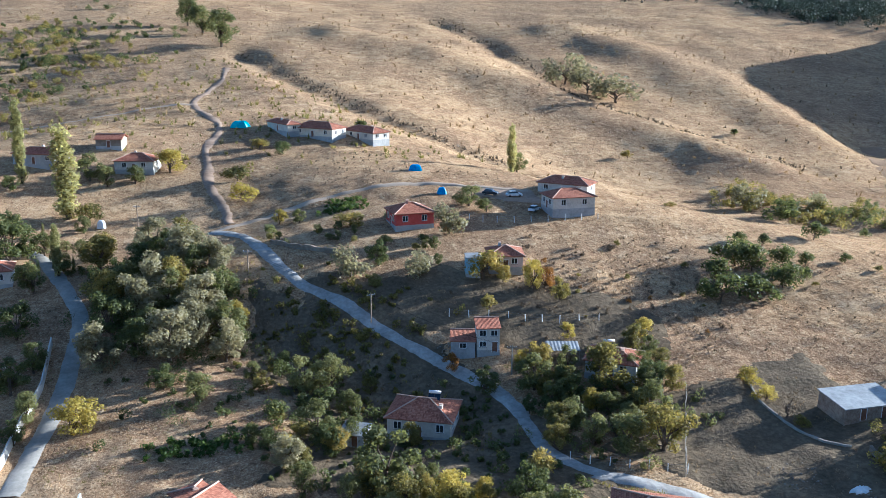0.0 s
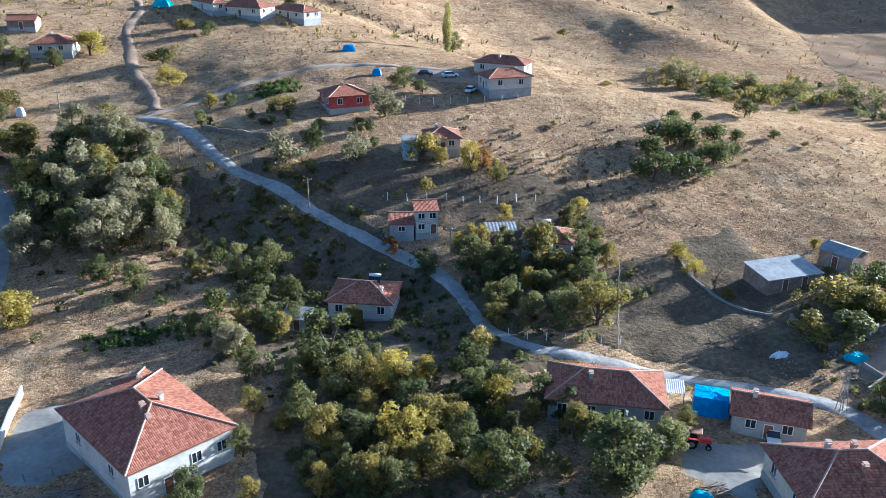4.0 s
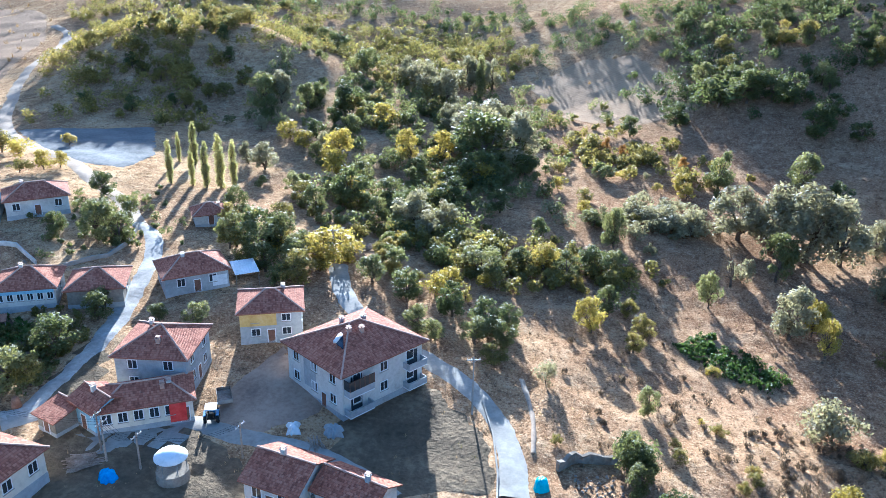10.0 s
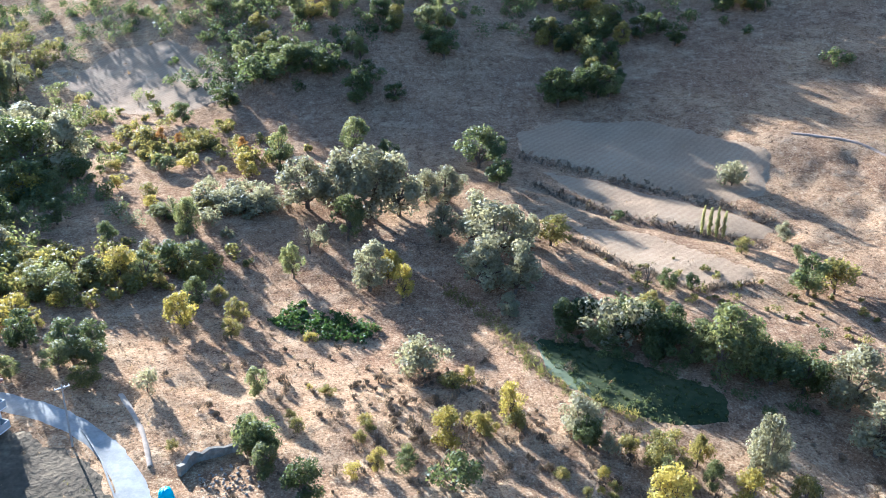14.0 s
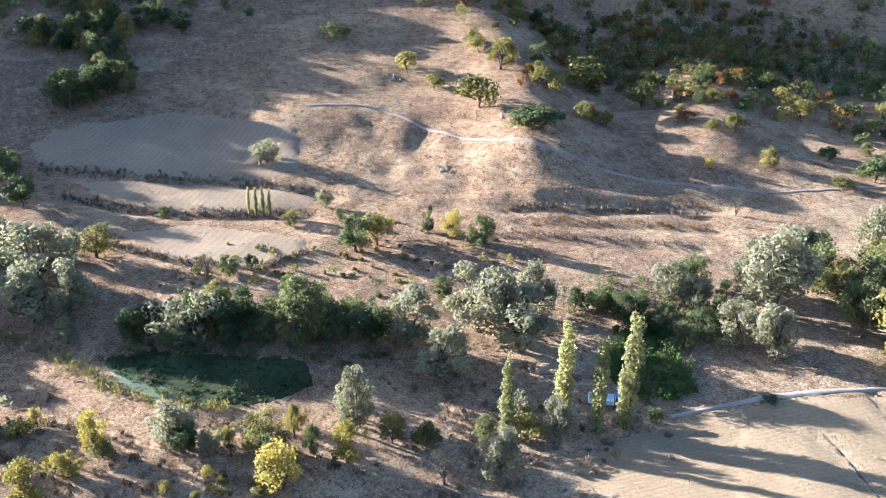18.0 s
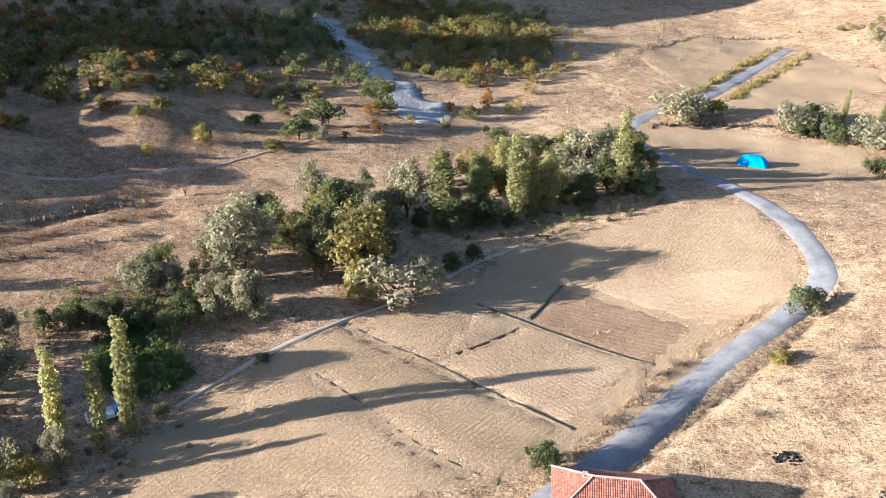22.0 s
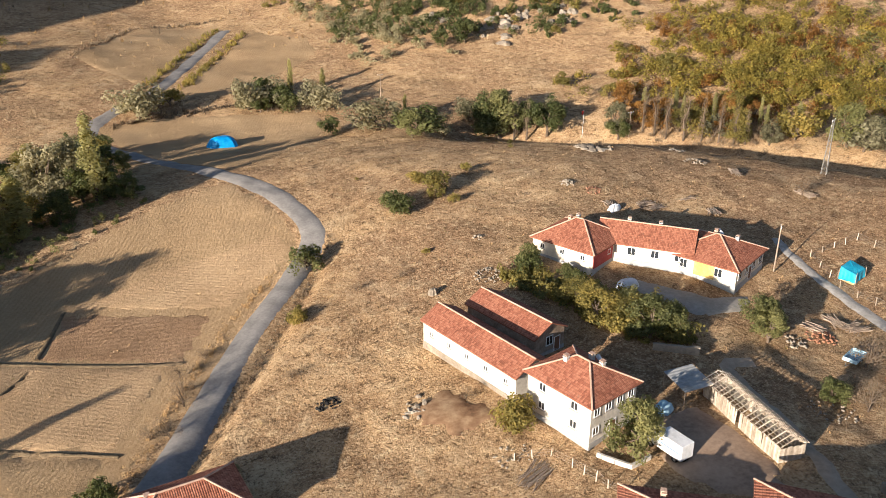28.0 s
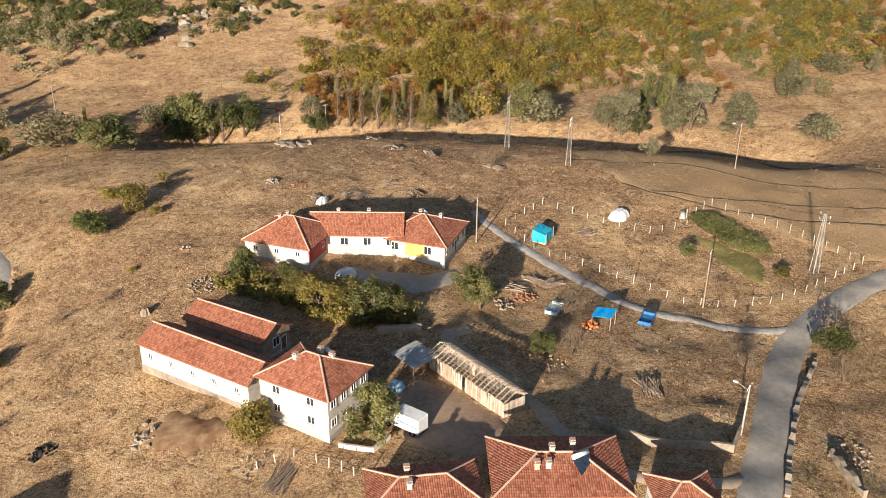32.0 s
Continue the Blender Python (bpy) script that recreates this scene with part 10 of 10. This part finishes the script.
stones("rubble_heap", 98.1, 113.6, 1.5, 0.4, 30, "stone", "stones by the lane wall", "rubble", 16, 0.35)
stones("stone_heap", -61.5, -122.2, 0.9, 0.5, 14, "stone", "few stones on the slope", "rubble", 17, 0.35)
stones("stone_heap", 0.8, 151.8, 2.0, 0.2, 30, "stone", "stones beside the gravel lane", "rubble", 18, 0.35)
logs(-83.6, -46.3, 4.0, 45, 40, seed=1, spread=1.2)
logs(-122.9, -127.6, 4.0, 30, 60, seed=2, spread=0.8)
logs(-99.5, -75.0, 3.5, 40, 0, seed=3, spread=1.2)
logs(-129.2, -114.3, 4.0, 40, 100, seed=4, spread=1.0)
logs(-119.0, -83.4, 4.5, 22, 0, seed=5, spread=1.6)
logs(-98.1, -77.3, 4.0, 24, 80, seed=6, spread=0.8)
logs(61.4, 67.7, 4.0, 30, -40, seed=7, spread=1.2)
logs(61.5, 68.3, 3.0, 30, -60, seed=8, spread=1.0)
logs(-40.6, -65.3, 5.0, 30, 20, seed=9, spread=1.2)
logs(-96.8, -119.1, 4.0, 20, 20, seed=10, spread=1.0)
logs(-35.8, 80.2, 5.0, 40, 20, seed=11, spread=1.5)
logs(-105.7, -113.6, 3.0, 40, 60, seed=12, spread=1.0)
logs(-105.0, -120.3, 4.0, 10, 10, seed=13, spread=0.5)
logs(135.6, 68.9, 5.0, 30, -30, seed=14, spread=1.6)
rock_outcrop(-108.0, -155.6, 3.5, 1.0, 0)
rock_outcrop(-108.2, -156.6, 4.0, 1.0, 1)
rock_outcrop(-144.7, -269.4, 8.0, 2.5, 2)
rock_outcrop(-133.5, -278.1, 6.0, 2.0, 3)
rock_outcrop(-124.8, -148.7, 2.5, 0.6, 4)
rock_outcrop(192.8, -145.7, 2.5, 1.0, 5)
rock_outcrop(-172.1, -279.6, 9.0, 2.5, 6)
rock_outcrop(-156.1, -280.0, 6.0, 2.0, 7)
rock_outcrop(-169.2, -271.4, 7.0, 2.5, 8)
rock_outcrop(143.3, -124.2, 2.0, 0.4, 9)
rock_outcrop(-33.1, -82.6, 1.6, 0.5, 10)
rock_outcrop(-150.4, -282.0, 8.0, 2.5, 11)
rock_outcrop(149.5, -150.5, 3.0, 0.7, 12)
rock_outcrop(-128.9, -294.3, 6.0, 2.0, 13)
gazebo(63.4, 56.8, 1.9, "round stone base with a white domed shade")
frame_shed(-67.1, -61.2, 83.2, 14.5, 3.4, 2.2)
canopy_shelter(-64.9, -70.0, 83, 5.0, 4.0, 2.4, "metal", "shelter with a patched metal roof and a striped rug")
canopy_shelter(-94.8, -61.4, 20, 3.2, 3.0, 2.2, "tarp", "shelter with a bright blue sheet roof over firewood")
canopy_shelter(109.5, 77.5, -45, 4.0, 5.0, 2.6, "sheet", "white sheet canopy beside the grey house")
canopy_shelter(22.2, 148.7, 0, 6.0, 4.0, 2.4, "metal", "lean-to canopy with a grey metal roof")
canopy_shelter(81.4, 102.3, -50, 3.0, 2.0, 1.8, "rust", "small rusty shelter in the garden")
canopy_shelter(39.2, 97.8, -13, 2.5, 3.0, 2.2, "sheet", "small porch roof between the houses")
heap("collapsed_shack", 131.5, 68.6, 5.5, 3.5, 1.4, "wood", "collapsed wooden shack beside the lane", "shack", 40, 30, 0.30)
# ---- house details ----
for bz in (0.6, 3.5):
    balcony_on(big_white_house, (13.6, 12.0), 0, -4.6, bz, 4.0, 1.3, bz > 3)
    balcony_on(big_white_house, (13.6, 12.0), 0, 5.0, bz, 3.2, 1.3)
panel_on(big_white_house, (13.6, 12.0), 3, -1.0, 3.6, 2.6, 4.0, "grey", "grey_panel")
panel_on(yellow_house, (8.8, 7.5), 0, -1.8, 3.9, 5.2, 2.0, "yellow", "yellow_panel", "", .08)
panel_on(farm_right_wing, (11.0, 11.6), 3, 0.6, 1.9, 3.4, 2.3, "yellow", "yellow_panel", "", .1)
panel_on(farm_left_wing, (10.0, 11.4), 0, -1.8, 1.75, 6.0, 2.4, "red_wall", "red_wall_face", "", .06)
panel_on(complex_front, (11.0, 6.0), 0, 3.7, 1.6, 2.0, 2.6, "red_paint", "red_gate", "", .09)
panel_on(row_house_mid, (8.6, 7.5), 0, 0.0, 3.0, 8.4, .5, "blue_wall", "pale_fascia", "", .5)
panel_on(lane_house, (10.1, 7.5), 0, 3.6, 1.5, 2.4, 1.8, "sheet", "garage_door", "", .06)
house("shed", 6.3, 176.3, 5, 3.0, 3.0, 4.0, roof="lean", wall="blue_wall", tile="metal", rise=0.3, over=0.1, label="pale blue water tank shed beside the pink house", windows=(0, 0, 0, 0), doors=(), chimneys=0, category="shed")
grassland("grass_tufts", 32000, 66, 340, "straw", 0.25, 0.75, 301, "tufts of tall dry golden grass over the slopes")
grassland("weed_tufts", 13000, 66, 340, "twig", 0.25, 0.8, 302, "brown dry weeds over the slopes")
grassland("weed_tufts", 5500, 66, 340, "olive", 0.2, 0.7, 303, "low olive-green weeds over the slopes")
grassland("grass_tufts", 9000, 300, 700, "straw", 0.4, 1.2, 304, "tufts of dry grass on the far hills", 7, 0.7)
grassland("weed_tufts", 2200, 300, 800, "twig", 0.3, 0.9, 305, "dark dry weeds on the far hills", 7, 0.8)
thicket("scrub", [(227.9, -192.5), (208.7, -191.1), (191.1, -197.2), (182.9, -209.3), (145.1, -208.4), (124.8, -235.0), (166.1, -296.0), (230.2, -196.7)], 60, "rusty_leaf", 3.0, 6.0, 401, "oak scrub covering the hillside", leaf=0.6, leaves_each=80)
thicket("scrub", [(180.1, -203.2), (141.1, -211.2), (113.5, -231.5), (92.4, -247.1), (126.0, -301.7), (146.7, -295.9), (197.3, -245.2)], 40, "olive", 3.5, 7.0, 402, "oak scrub covering the hillside", leaf=0.6, leaves_each=80)
thicket("scrub", [(140.8, -307.4), (124.5, -324.6), (91.2, -317.8), (68.7, -242.5), (93.2, -231.5), (114.9, -241.4)], 50, "green", 3.5, 6.5, 403, "oak scrub covering the hillside", leaf=0.6, leaves_each=80)
thicket("scrub", [(101.2, -325.7), (69.8, -276.0), (43.0, -263.3), (16.3, -287.3), (39.8, -373.8), (96.7, -358.2)], 60, "olive", 3.5, 6.5, 404, "oak scrub covering the hillside", leaf=0.6, leaves_each=80)
thicket("scrub", [(-181.3, -239.3), (-156.7, -205.2), (-164.5, -188.1), (-187.6, -177.4), (-251.3, -164.8), (-315.4, -214.8), (-201.5, -256.8)], 90, "autumn", 3.5, 7.0, 405, "oak scrub covering the hillside", leaf=0.6, leaves_each=70)
thicket("scrub", [(-170.7, -225.3), (-181.1, -188.2), (-200.7, -177.6), (-236.8, -178.9), (-255.7, -125.9), (-300.3, -96.5), (-391.2, -132.1), (-282.9, -216.0), (-192.8, -240.6)], 50, "rusty_leaf", 3.0, 6.0, 406, "oak scrub covering the hillside", leaf=0.6, leaves_each=60)
thicket("reeds", [(118.4, -33.0), (114.5, -40.7), (106.6, -49.6), (98.7, -58.2), (92.5, -55.5), (91.2, -47.2), (95.7, -39.0), (105.7, -34.6)], 500, "dark_green", 0.3, 0.8, 407, "dark green reeds in the damp meadow", category='reeds', leaves_each=12, leaf=0.3)
thicket("scrub", [(346.3, 163.8), (346.7, 97.9), (299.6, 86.3), (275.0, 115.5), (241.1, 118.1)], 130, "olive", 3.5, 7.0, 408, "dense mixed wood in the valley", leaf=0.55, leaves_each=70)
thicket("scrub", [(234.9, 115.4), (276.4, 101.9), (243.1, 61.9), (192.4, 52.9), (179.5, 69.6), (189.3, 96.0)], 130, "green", 2.5, 6.0, 409, "dense mixed wood in the valley", leaf=0.5, leaves_each=70)
thicket("scrub", [(166.5, 85.7), (165.8, 65.0), (144.8, 45.5), (160.5, 20.3), (150.9, 17.1), (142.1, 32.6), (134.1, 52.1), (140.6, 68.1)], 90, "olive", 1.8, 4.5, 410, "bushes along a field edge", leaf=0.45, leaves_each=70)
scatter([(-38.9, 163.1), (-23.5, 149.1), (-8.4, 143.8), (-8.4, 127.0), (-9.5, 106.4), (-25.8, 106.0), (-32.7, 133.6)], 20, ['green_tree', 'olive_tree', 'dark_tree', 'green_bush'], 3.0, 6.0, 220, "trees of the village orchard")
scatter([(10.0, 144.8), (18.7, 118.4), (35.8, 118.1), (42.2, 138.8), (34.7, 146.0), (18.4, 147.5)], 16, ['green_tree', 'olive_tree', 'dark_tree'], 3.5, 6.0, 221, "trees of the village orchard")
scatter([(-80.4, 185.0), (-65.7, 199.4), (-41.2, 168.6), (-38.1, 150.4), (-50.8, 148.1), (-63.5, 152.4)], 14, ['willow', 'willow', 'green_tree', 'olive_tree'], 7.0, 10.0, 223, "trees of the village slope")
scatter([(-42.3, 191.8), (-17.5, 177.8), (1.9, 172.6), (0.8, 187.2), (-19.4, 198.3), (-39.2, 203.6)], 18, ['green_bush', 'olive_bush', 'green_tree'], 1.5, 3.5, 224, "trees of the village slope")
scatter([(-120.9, 230.1), (-105.6, 230.0), (-73.2, 197.3), (-76.1, 174.5), (-95.0, 176.0)], 16, ['green_tree', 'dark_tree', 'olive_bush', 'poplar_tree'], 3.0, 6.0, 225, "trees of the village slope")
scatter([(-19.5, 110.1), (17.2, 101.8), (16.7, 76.8), (-15.8, 78.6)], 22, ['olive_tree', 'green_tree', 'olive_tree', 'yellow_tree'], 3.5, 6.0, 226, "trees of the village orchard")
scatter([(136.9, 100.5), (140.5, 87.5), (123.8, 69.3), (108.0, 68.8), (115.6, 85.2)], 14, ['green_tree', 'olive_tree', 'dark_tree'], 4.0, 7.0, 227, "trees of the valley")
scatter([(119.9, 88.5), (142.0, 72.1), (141.5, 41.2), (113.7, 34.4), (110.9, 50.6), (122.5, 64.6)], 24, ['green_bush', 'olive_bush', 'olive_tree', 'yellow_bush', 'green_tree'], 2.0, 5.0, 228, "trees of the valley")
scatter([(156.2, 81.1), (153.3, 47.7), (150.7, 19.3), (134.5, 33.1), (122.3, 39.4), (125.7, 67.1)], 20, ['olive_bush', 'yellow_bush', 'green_bush', 'olive_tree'], 2.0, 4.0, 229, "bushes of the valley")
scatter([(289.9, 246.9), (322.5, 208.4), (223.8, 144.5), (180.9, 143.8), (204.8, 179.7)], 30, ['olive_tree', 'olive_bush', 'olive_tree'], 4.0, 6.0, 230, "oaks on the knoll")
thicket("scrub", [(-40.0, 168.7), (-24.5, 156.6), (-6.4, 143.7), (-14.1, 138.9), (-31.3, 146.2)], 70, "olive", 0.6, 2.0, 440, "brown and green weeds in the hollow", leaf=0.35, leaves_each=40)
thicket("scrub", [(-23.5, 149.1), (11.5, 138.0), (17.8, 111.4), (-17.5, 107.7)], 90, "dark_green", 0.8, 2.5, 441, "green orchard undergrowth", leaf=0.35, leaves_each=40)
weeds_along("terrace_weeds", [(118.7, -132.6), (107.1, -146.3), (95.0, -163.1)], 90, 0.9, "rusty_leaf", 0.2, 0.7, 180, "rusty weeds along a terrace ledge", leaf=0.4)
weeds_along("terrace_weeds", [(114.9, -121.2), (101.3, -138.5), (88.3, -152.1)], 110, 0.9, "rusty_leaf", 0.2, 0.7, 181, "rusty weeds along a terrace ledge", leaf=0.4)
weeds_along("terrace_weeds", [(113.5, -113.0), (99.4, -128.1), (85.3, -140.5)], 110, 0.9, "twig", 0.2, 0.7, 182, "dark weeds along a terrace ledge", leaf=0.4)
stones("stone_heap", -56.9, -109.1, 2.6, 0.7, 60, "stone", "heap of dry field stones above the barn", "rubble", 31, 0.35)
weeds_along("bank_scrub", [(-24.0, -277.3), (-40.6, -313.5), (-58.1, -343.8)], 170, 0.9, "olive", 0.6, 1.6, 190, "dark scrub on the bank beside the road", leaf=0.5)
weeds_along("bank_scrub", [(-33.3, -270.1), (-49.5, -303.4), (-66.0, -331.6)], 170, 0.9, "olive", 0.6, 1.6, 191, "dark scrub on the bank beside the road", leaf=0.5)
weeds_along("field_edge", [(-10.4, -246.2), (-26.1, -252.1), (-46.8, -252.3), (-66.2, -238.4)], 200, 0.9, "twig", 0.4, 1.2, 192, "dark weeds along a field edge", leaf=0.5)
weeds_along("field_edge", [(-3.6, -315.3), (-27.7, -361.6), (-58.6, -361.6)], 160, 0.9, "twig", 0.4, 1.2, 193, "dark weeds along a field edge", leaf=0.5)
grove([
    ("green_tree", -85.8, -78.9, 5.7, 1.1), ("green_bush", -81.6, -62.1, 2.8, 1.1), ("dry_bush", -86.0, -63.1, 2.6, 1.1),
    ("dry_bush", -92.7, -66.9, 5.6, 1.1), ("olive_tree", -68.8, -85.5, 5.5, 1.2), ("green_tree", -71.8, -82.7, 5.5, 1.2),
    ("olive_tree", -66.0, -92.5, 5.1, 1.2), ("green_tree", -62.9, -107.2, 5.3, 1), ("green_bush", -54.2, -65.8, 2.4, 1),
    ("dry_bush", -98.9, -40.1, 3.8, 0.9), ("dry_bush", -116.6, -36.2, 6.2, 1), ("green_bush", -114.0, -35.2, 3.9, 1),
], "")
grove([
    ("green_tree", -111.1, -209.4, 13.2, 0.9), ("green_tree", -121.3, -201.5, 13.4, 0.8), ("dark_tree", -117.8, -205.8, 9.5, 1.1),
    ("grey_bush", -104.6, -215.4, 7.0, 1.3), ("green_bush", -82.3, -197.6, 8.3, 1.3), ("grey_willow", -209.3, -116.6, 14.1, 0.9),
    ("grey_willow", -215.5, -103.7, 13.1, 1.1), ("green_tree", -255.6, -108.1, 10.1, 1.1), ("grey_willow", -199.5, -134.4, 9.7, 1),
    ("dark_tree", -138.5, -189.6, 6.5, 1.4), ("olive_tree", -155.5, -175.3, 6.5, 1.3), ("olive_tree", -163.4, -169.7, 7.3, 1.2),
    ("olive_tree", -186.3, -149.3, 9.0, 1),
], "")
scatter([(110.0, 26.3), (130.8, 9.4), (119.2, -14.8), (98.1, -32.1), (84.3, -39.3), (78.4, 15.1)], 26, ['dry_bush', 'olive_bush', 'dry_bush', 'yellow_bush'], 0.8, 2.0, 240, "bushes of the valley")
scatter([(51.4, 195.8), (124.3, 209.2), (115.8, 155.4), (97.7, 139.8), (59.4, 157.6), (51.0, 169.0)], 22, ['dry_bush', 'olive_bush', 'dry_bush'], 0.7, 1.6, 241, "bushes on the dry hill")
scatter([(12.3, 188.8), (57.2, 202.6), (60.2, 167.8), (46.6, 140.6), (24.2, 160.2)], 18, ['dry_bush', 'rusty_bush', 'olive_bush'], 0.7, 1.6, 242, "bushes on the dry hill")
scatter([(103.6, -4.3), (100.9, -17.4), (91.1, -23.8), (82.9, -49.7), (67.3, -50.0), (90.9, -2.5)], 22, ['dry_bush', 'olive_bush', 'yellow_bush'], 0.8, 2.0, 243, "bushes of the valley")
scatter([(-47.9, -174.4), (-112.2, -204.6), (-79.3, -122.5), (-31.5, -97.5), (-24.0, -112.3)], 14, ['dry_bush', 'olive_bush'], 0.6, 1.3, 244, "bushes on the dry hill")
stones("stone_scatter", 72.7, -258.0, 6.0, 0.3, 60, "stone", "loose stones on the pale scree", "rocks", 50, 0.50)
stones("stone_scatter", 57.1, -241.1, 6.0, 0.3, 60, "stone", "loose stones on the pale scree", "rocks", 51, 0.50)
stones("rubble_heap", 85.1, 112.6, 2.0, 0.7, 50, "stone", "rubble and bricks by the garden wall", "rubble", 52, 0.35)
logs(37.0, 77.1, 3.5, 20, 20, seed=53, spread=1.0)
logs(75.7, 45.3, 3.0, 16, 40, seed=54, spread=0.8)
stones("brick_heap", -89.9, -129.4, 1.6, 0.5, 50, "rust", "heap of broken tiles behind the farmhouse", "rubble", 55, 0.30)
logs(-95.9, -121.4, 4.0, 30, 10, seed=56, spread=1.0)
logs(-89.3, -123.3, 3.0, 24, 70, seed=57, spread=0.8)
stones("rubble_heap", -59.1, -67.2, 1.6, 0.4, 30, "stone", "rubble beside the farmhouse", "rubble", 58, 0.30)
logs(-96.5, -69.8, 4.0, 30, 30, seed=59, spread=1.2)
logs(-93.4, -76.9, 3.5, 24, 110, seed=60, spread=1.0)
scatter([(188.0, -240.8), (130.0, -311.4), (89.9, -230.0), (124.7, -200.2)], 26, ['olive_bush', 'olive_bush', 'green_bush', 'rusty_bush'], 2.5, 4.6, 250, "oaks on the hillside")
scatter([(218.0, -188.7), (203.7, -229.7), (153.4, -202.9), (143.9, -157.0), (176.1, -160.5)], 14, ['olive_bush', 'olive_bush', 'green_bush'], 2.5, 4.6, 251, "oaks on the hillside")
scatter([(124.3, -264.5), (68.7, -242.5), (47.2, -228.5), (70.3, -196.2), (94.3, -191.0)], 12, ['olive_bush', 'green_bush', 'rusty_bush'], 2.0, 4.0, 252, "oaks on the hillside")
scatter([(39.4, 165.1), (44.0, 153.1), (32.1, 120.3), (25.5, 121.9)], 9, ['green_tree', 'olive_tree'], 3.5, 5.5, 253, "trees of the village orchard")
scatter([(18.5, 97.7), (37.0, 86.9), (31.4, 75.7), (16.2, 89.9)], 11, ['green_tree', 'olive_tree', 'dark_tree'], 3.5, 5.5, 254, "trees of the village orchard")
thicket("undergrowth", [(108.5, -4.9), (97.9, -26.1), (80.7, -48.4), (67.3, -50.0), (90.9, -2.5)], 130, "twig", 0.6, 1.8, 450, "dry brown weeds along the stream bank")
thicket("undergrowth", [(83.8, -65.6), (62.9, -89.1), (56.3, -84.7), (57.0, -66.6), (65.4, -53.7)], 90, "twig", 0.6, 1.8, 451, "dry brown weeds below the poplars")
thicket("undergrowth", [(110.0, 26.3), (130.8, 9.4), (119.2, -14.8), (98.1, -32.1), (84.3, -39.3), (78.4, 15.1)], 110, "twig", 0.5, 1.4, 452, "dry brown weeds in the pasture")
thicket("undergrowth", [(130.4, -86.1), (113.7, -107.0), (103.7, -105.2), (113.8, -82.7), (135.3, -48.0), (141.6, -50.5)], 80, "olive", 0.6, 2.2, 453, "brown bushes along a terrace edge")
thicket("undergrowth", [(9.8, 188.4), (53.5, 198.8), (54.1, 166.9), (41.5, 148.4), (15.4, 162.3)], 110, "twig", 0.4, 1.2, 454, "dry brown weeds on the slope")
scatter([(333.3, 38.1), (303.2, -17.7), (299.1, -50.2), (269.0, -46.2), (242.8, -16.6), (264.2, 17.2)], 22, ['olive_tree', 'dark_tree', 'green_tree', 'olive_tree'], 5.5, 9.0, 260, "oaks on the hillside")
scatter([(288.5, -71.1), (281.6, -104.3), (270.3, -99.4), (251.6, -82.4), (263.7, -68.1)], 12, ['olive_tree', 'dark_tree', 'olive_bush'], 5.0, 8.5, 261, "oaks on the hillside")
scatter([(282.4, -120.8), (272.6, -145.2), (260.6, -140.5), (270.5, -124.0)], 8, ['olive_tree', 'dark_tree'], 5.0, 8.0, 262, "oaks on the hillside")
thicket("garden", [(83.0, 112.2), (84.0, 99.5), (80.3, 93.7), (76.0, 98.5), (77.1, 104.5)], 90, "crop", 0.6, 1.6, 460, "rows of green vegetables in the garden", category="crop", leaves_each=30)
thicket("garden", [(72.8, 101.1), (78.9, 94.6), (87.2, 96.0), (85.5, 91.4), (75.5, 89.4), (68.1, 97.6)], 110, "olive", 0.8, 2.4, 461, "yellowing maize and bushes beside the lane", leaves_each=50, leaf=.35)
thicket("garden", [(119.6, 123.3), (136.3, 122.4), (113.7, 102.1), (105.0, 104.8)], 120, "green", 0.8, 2.6, 462, "green orchard garden beside the white house", leaves_each=50, leaf=.35)
thicket("orchard_floor", [(-30.6, 175.8), (-15.9, 167.0), (-2.2, 153.9), (-10.6, 150.3), (-24.5, 154.0)], 150, "olive", 0.8, 2.6, 463, "tall weeds and saplings below the lane", leaves_each=46, leaf=.35)
thicket("orchard_floor", [(-30.2, 138.9), (-2.2, 141.2), (25.3, 116.7), (24.7, 105.6), (-25.2, 108.3)], 150, "dark_green", 0.6, 2.2, 464, "dark green weeds between the orchard trees", leaves_each=46, leaf=.35)
scatter([(219.3, -186.0), (202.5, -242.8), (133.8, -270.7), (132.6, -212.4), (158.6, -183.1), (182.5, -165.5)], 30, ['olive_tree', 'olive_bush', 'dark_tree', 'rusty_bush'], 3.5, 7.0, 270, "oaks on the hillside")
scatter([(176.5, -160.2), (158.6, -183.1), (132.6, -212.4), (85.9, -218.6), (90.0, -197.4), (128.9, -181.3), (148.4, -148.5)], 16, ['olive_bush', 'rusty_bush', 'olive_tree'], 2.5, 5.5, 271, "oaks on the hillside")
scatter([(279.8, -79.1), (272.4, -101.3), (244.3, -93.6), (231.5, -75.3), (242.0, -66.0)], 14, ['olive_tree', 'dark_tree', 'olive_tree'], 5.0, 8.0, 272, "oaks on the hillside")
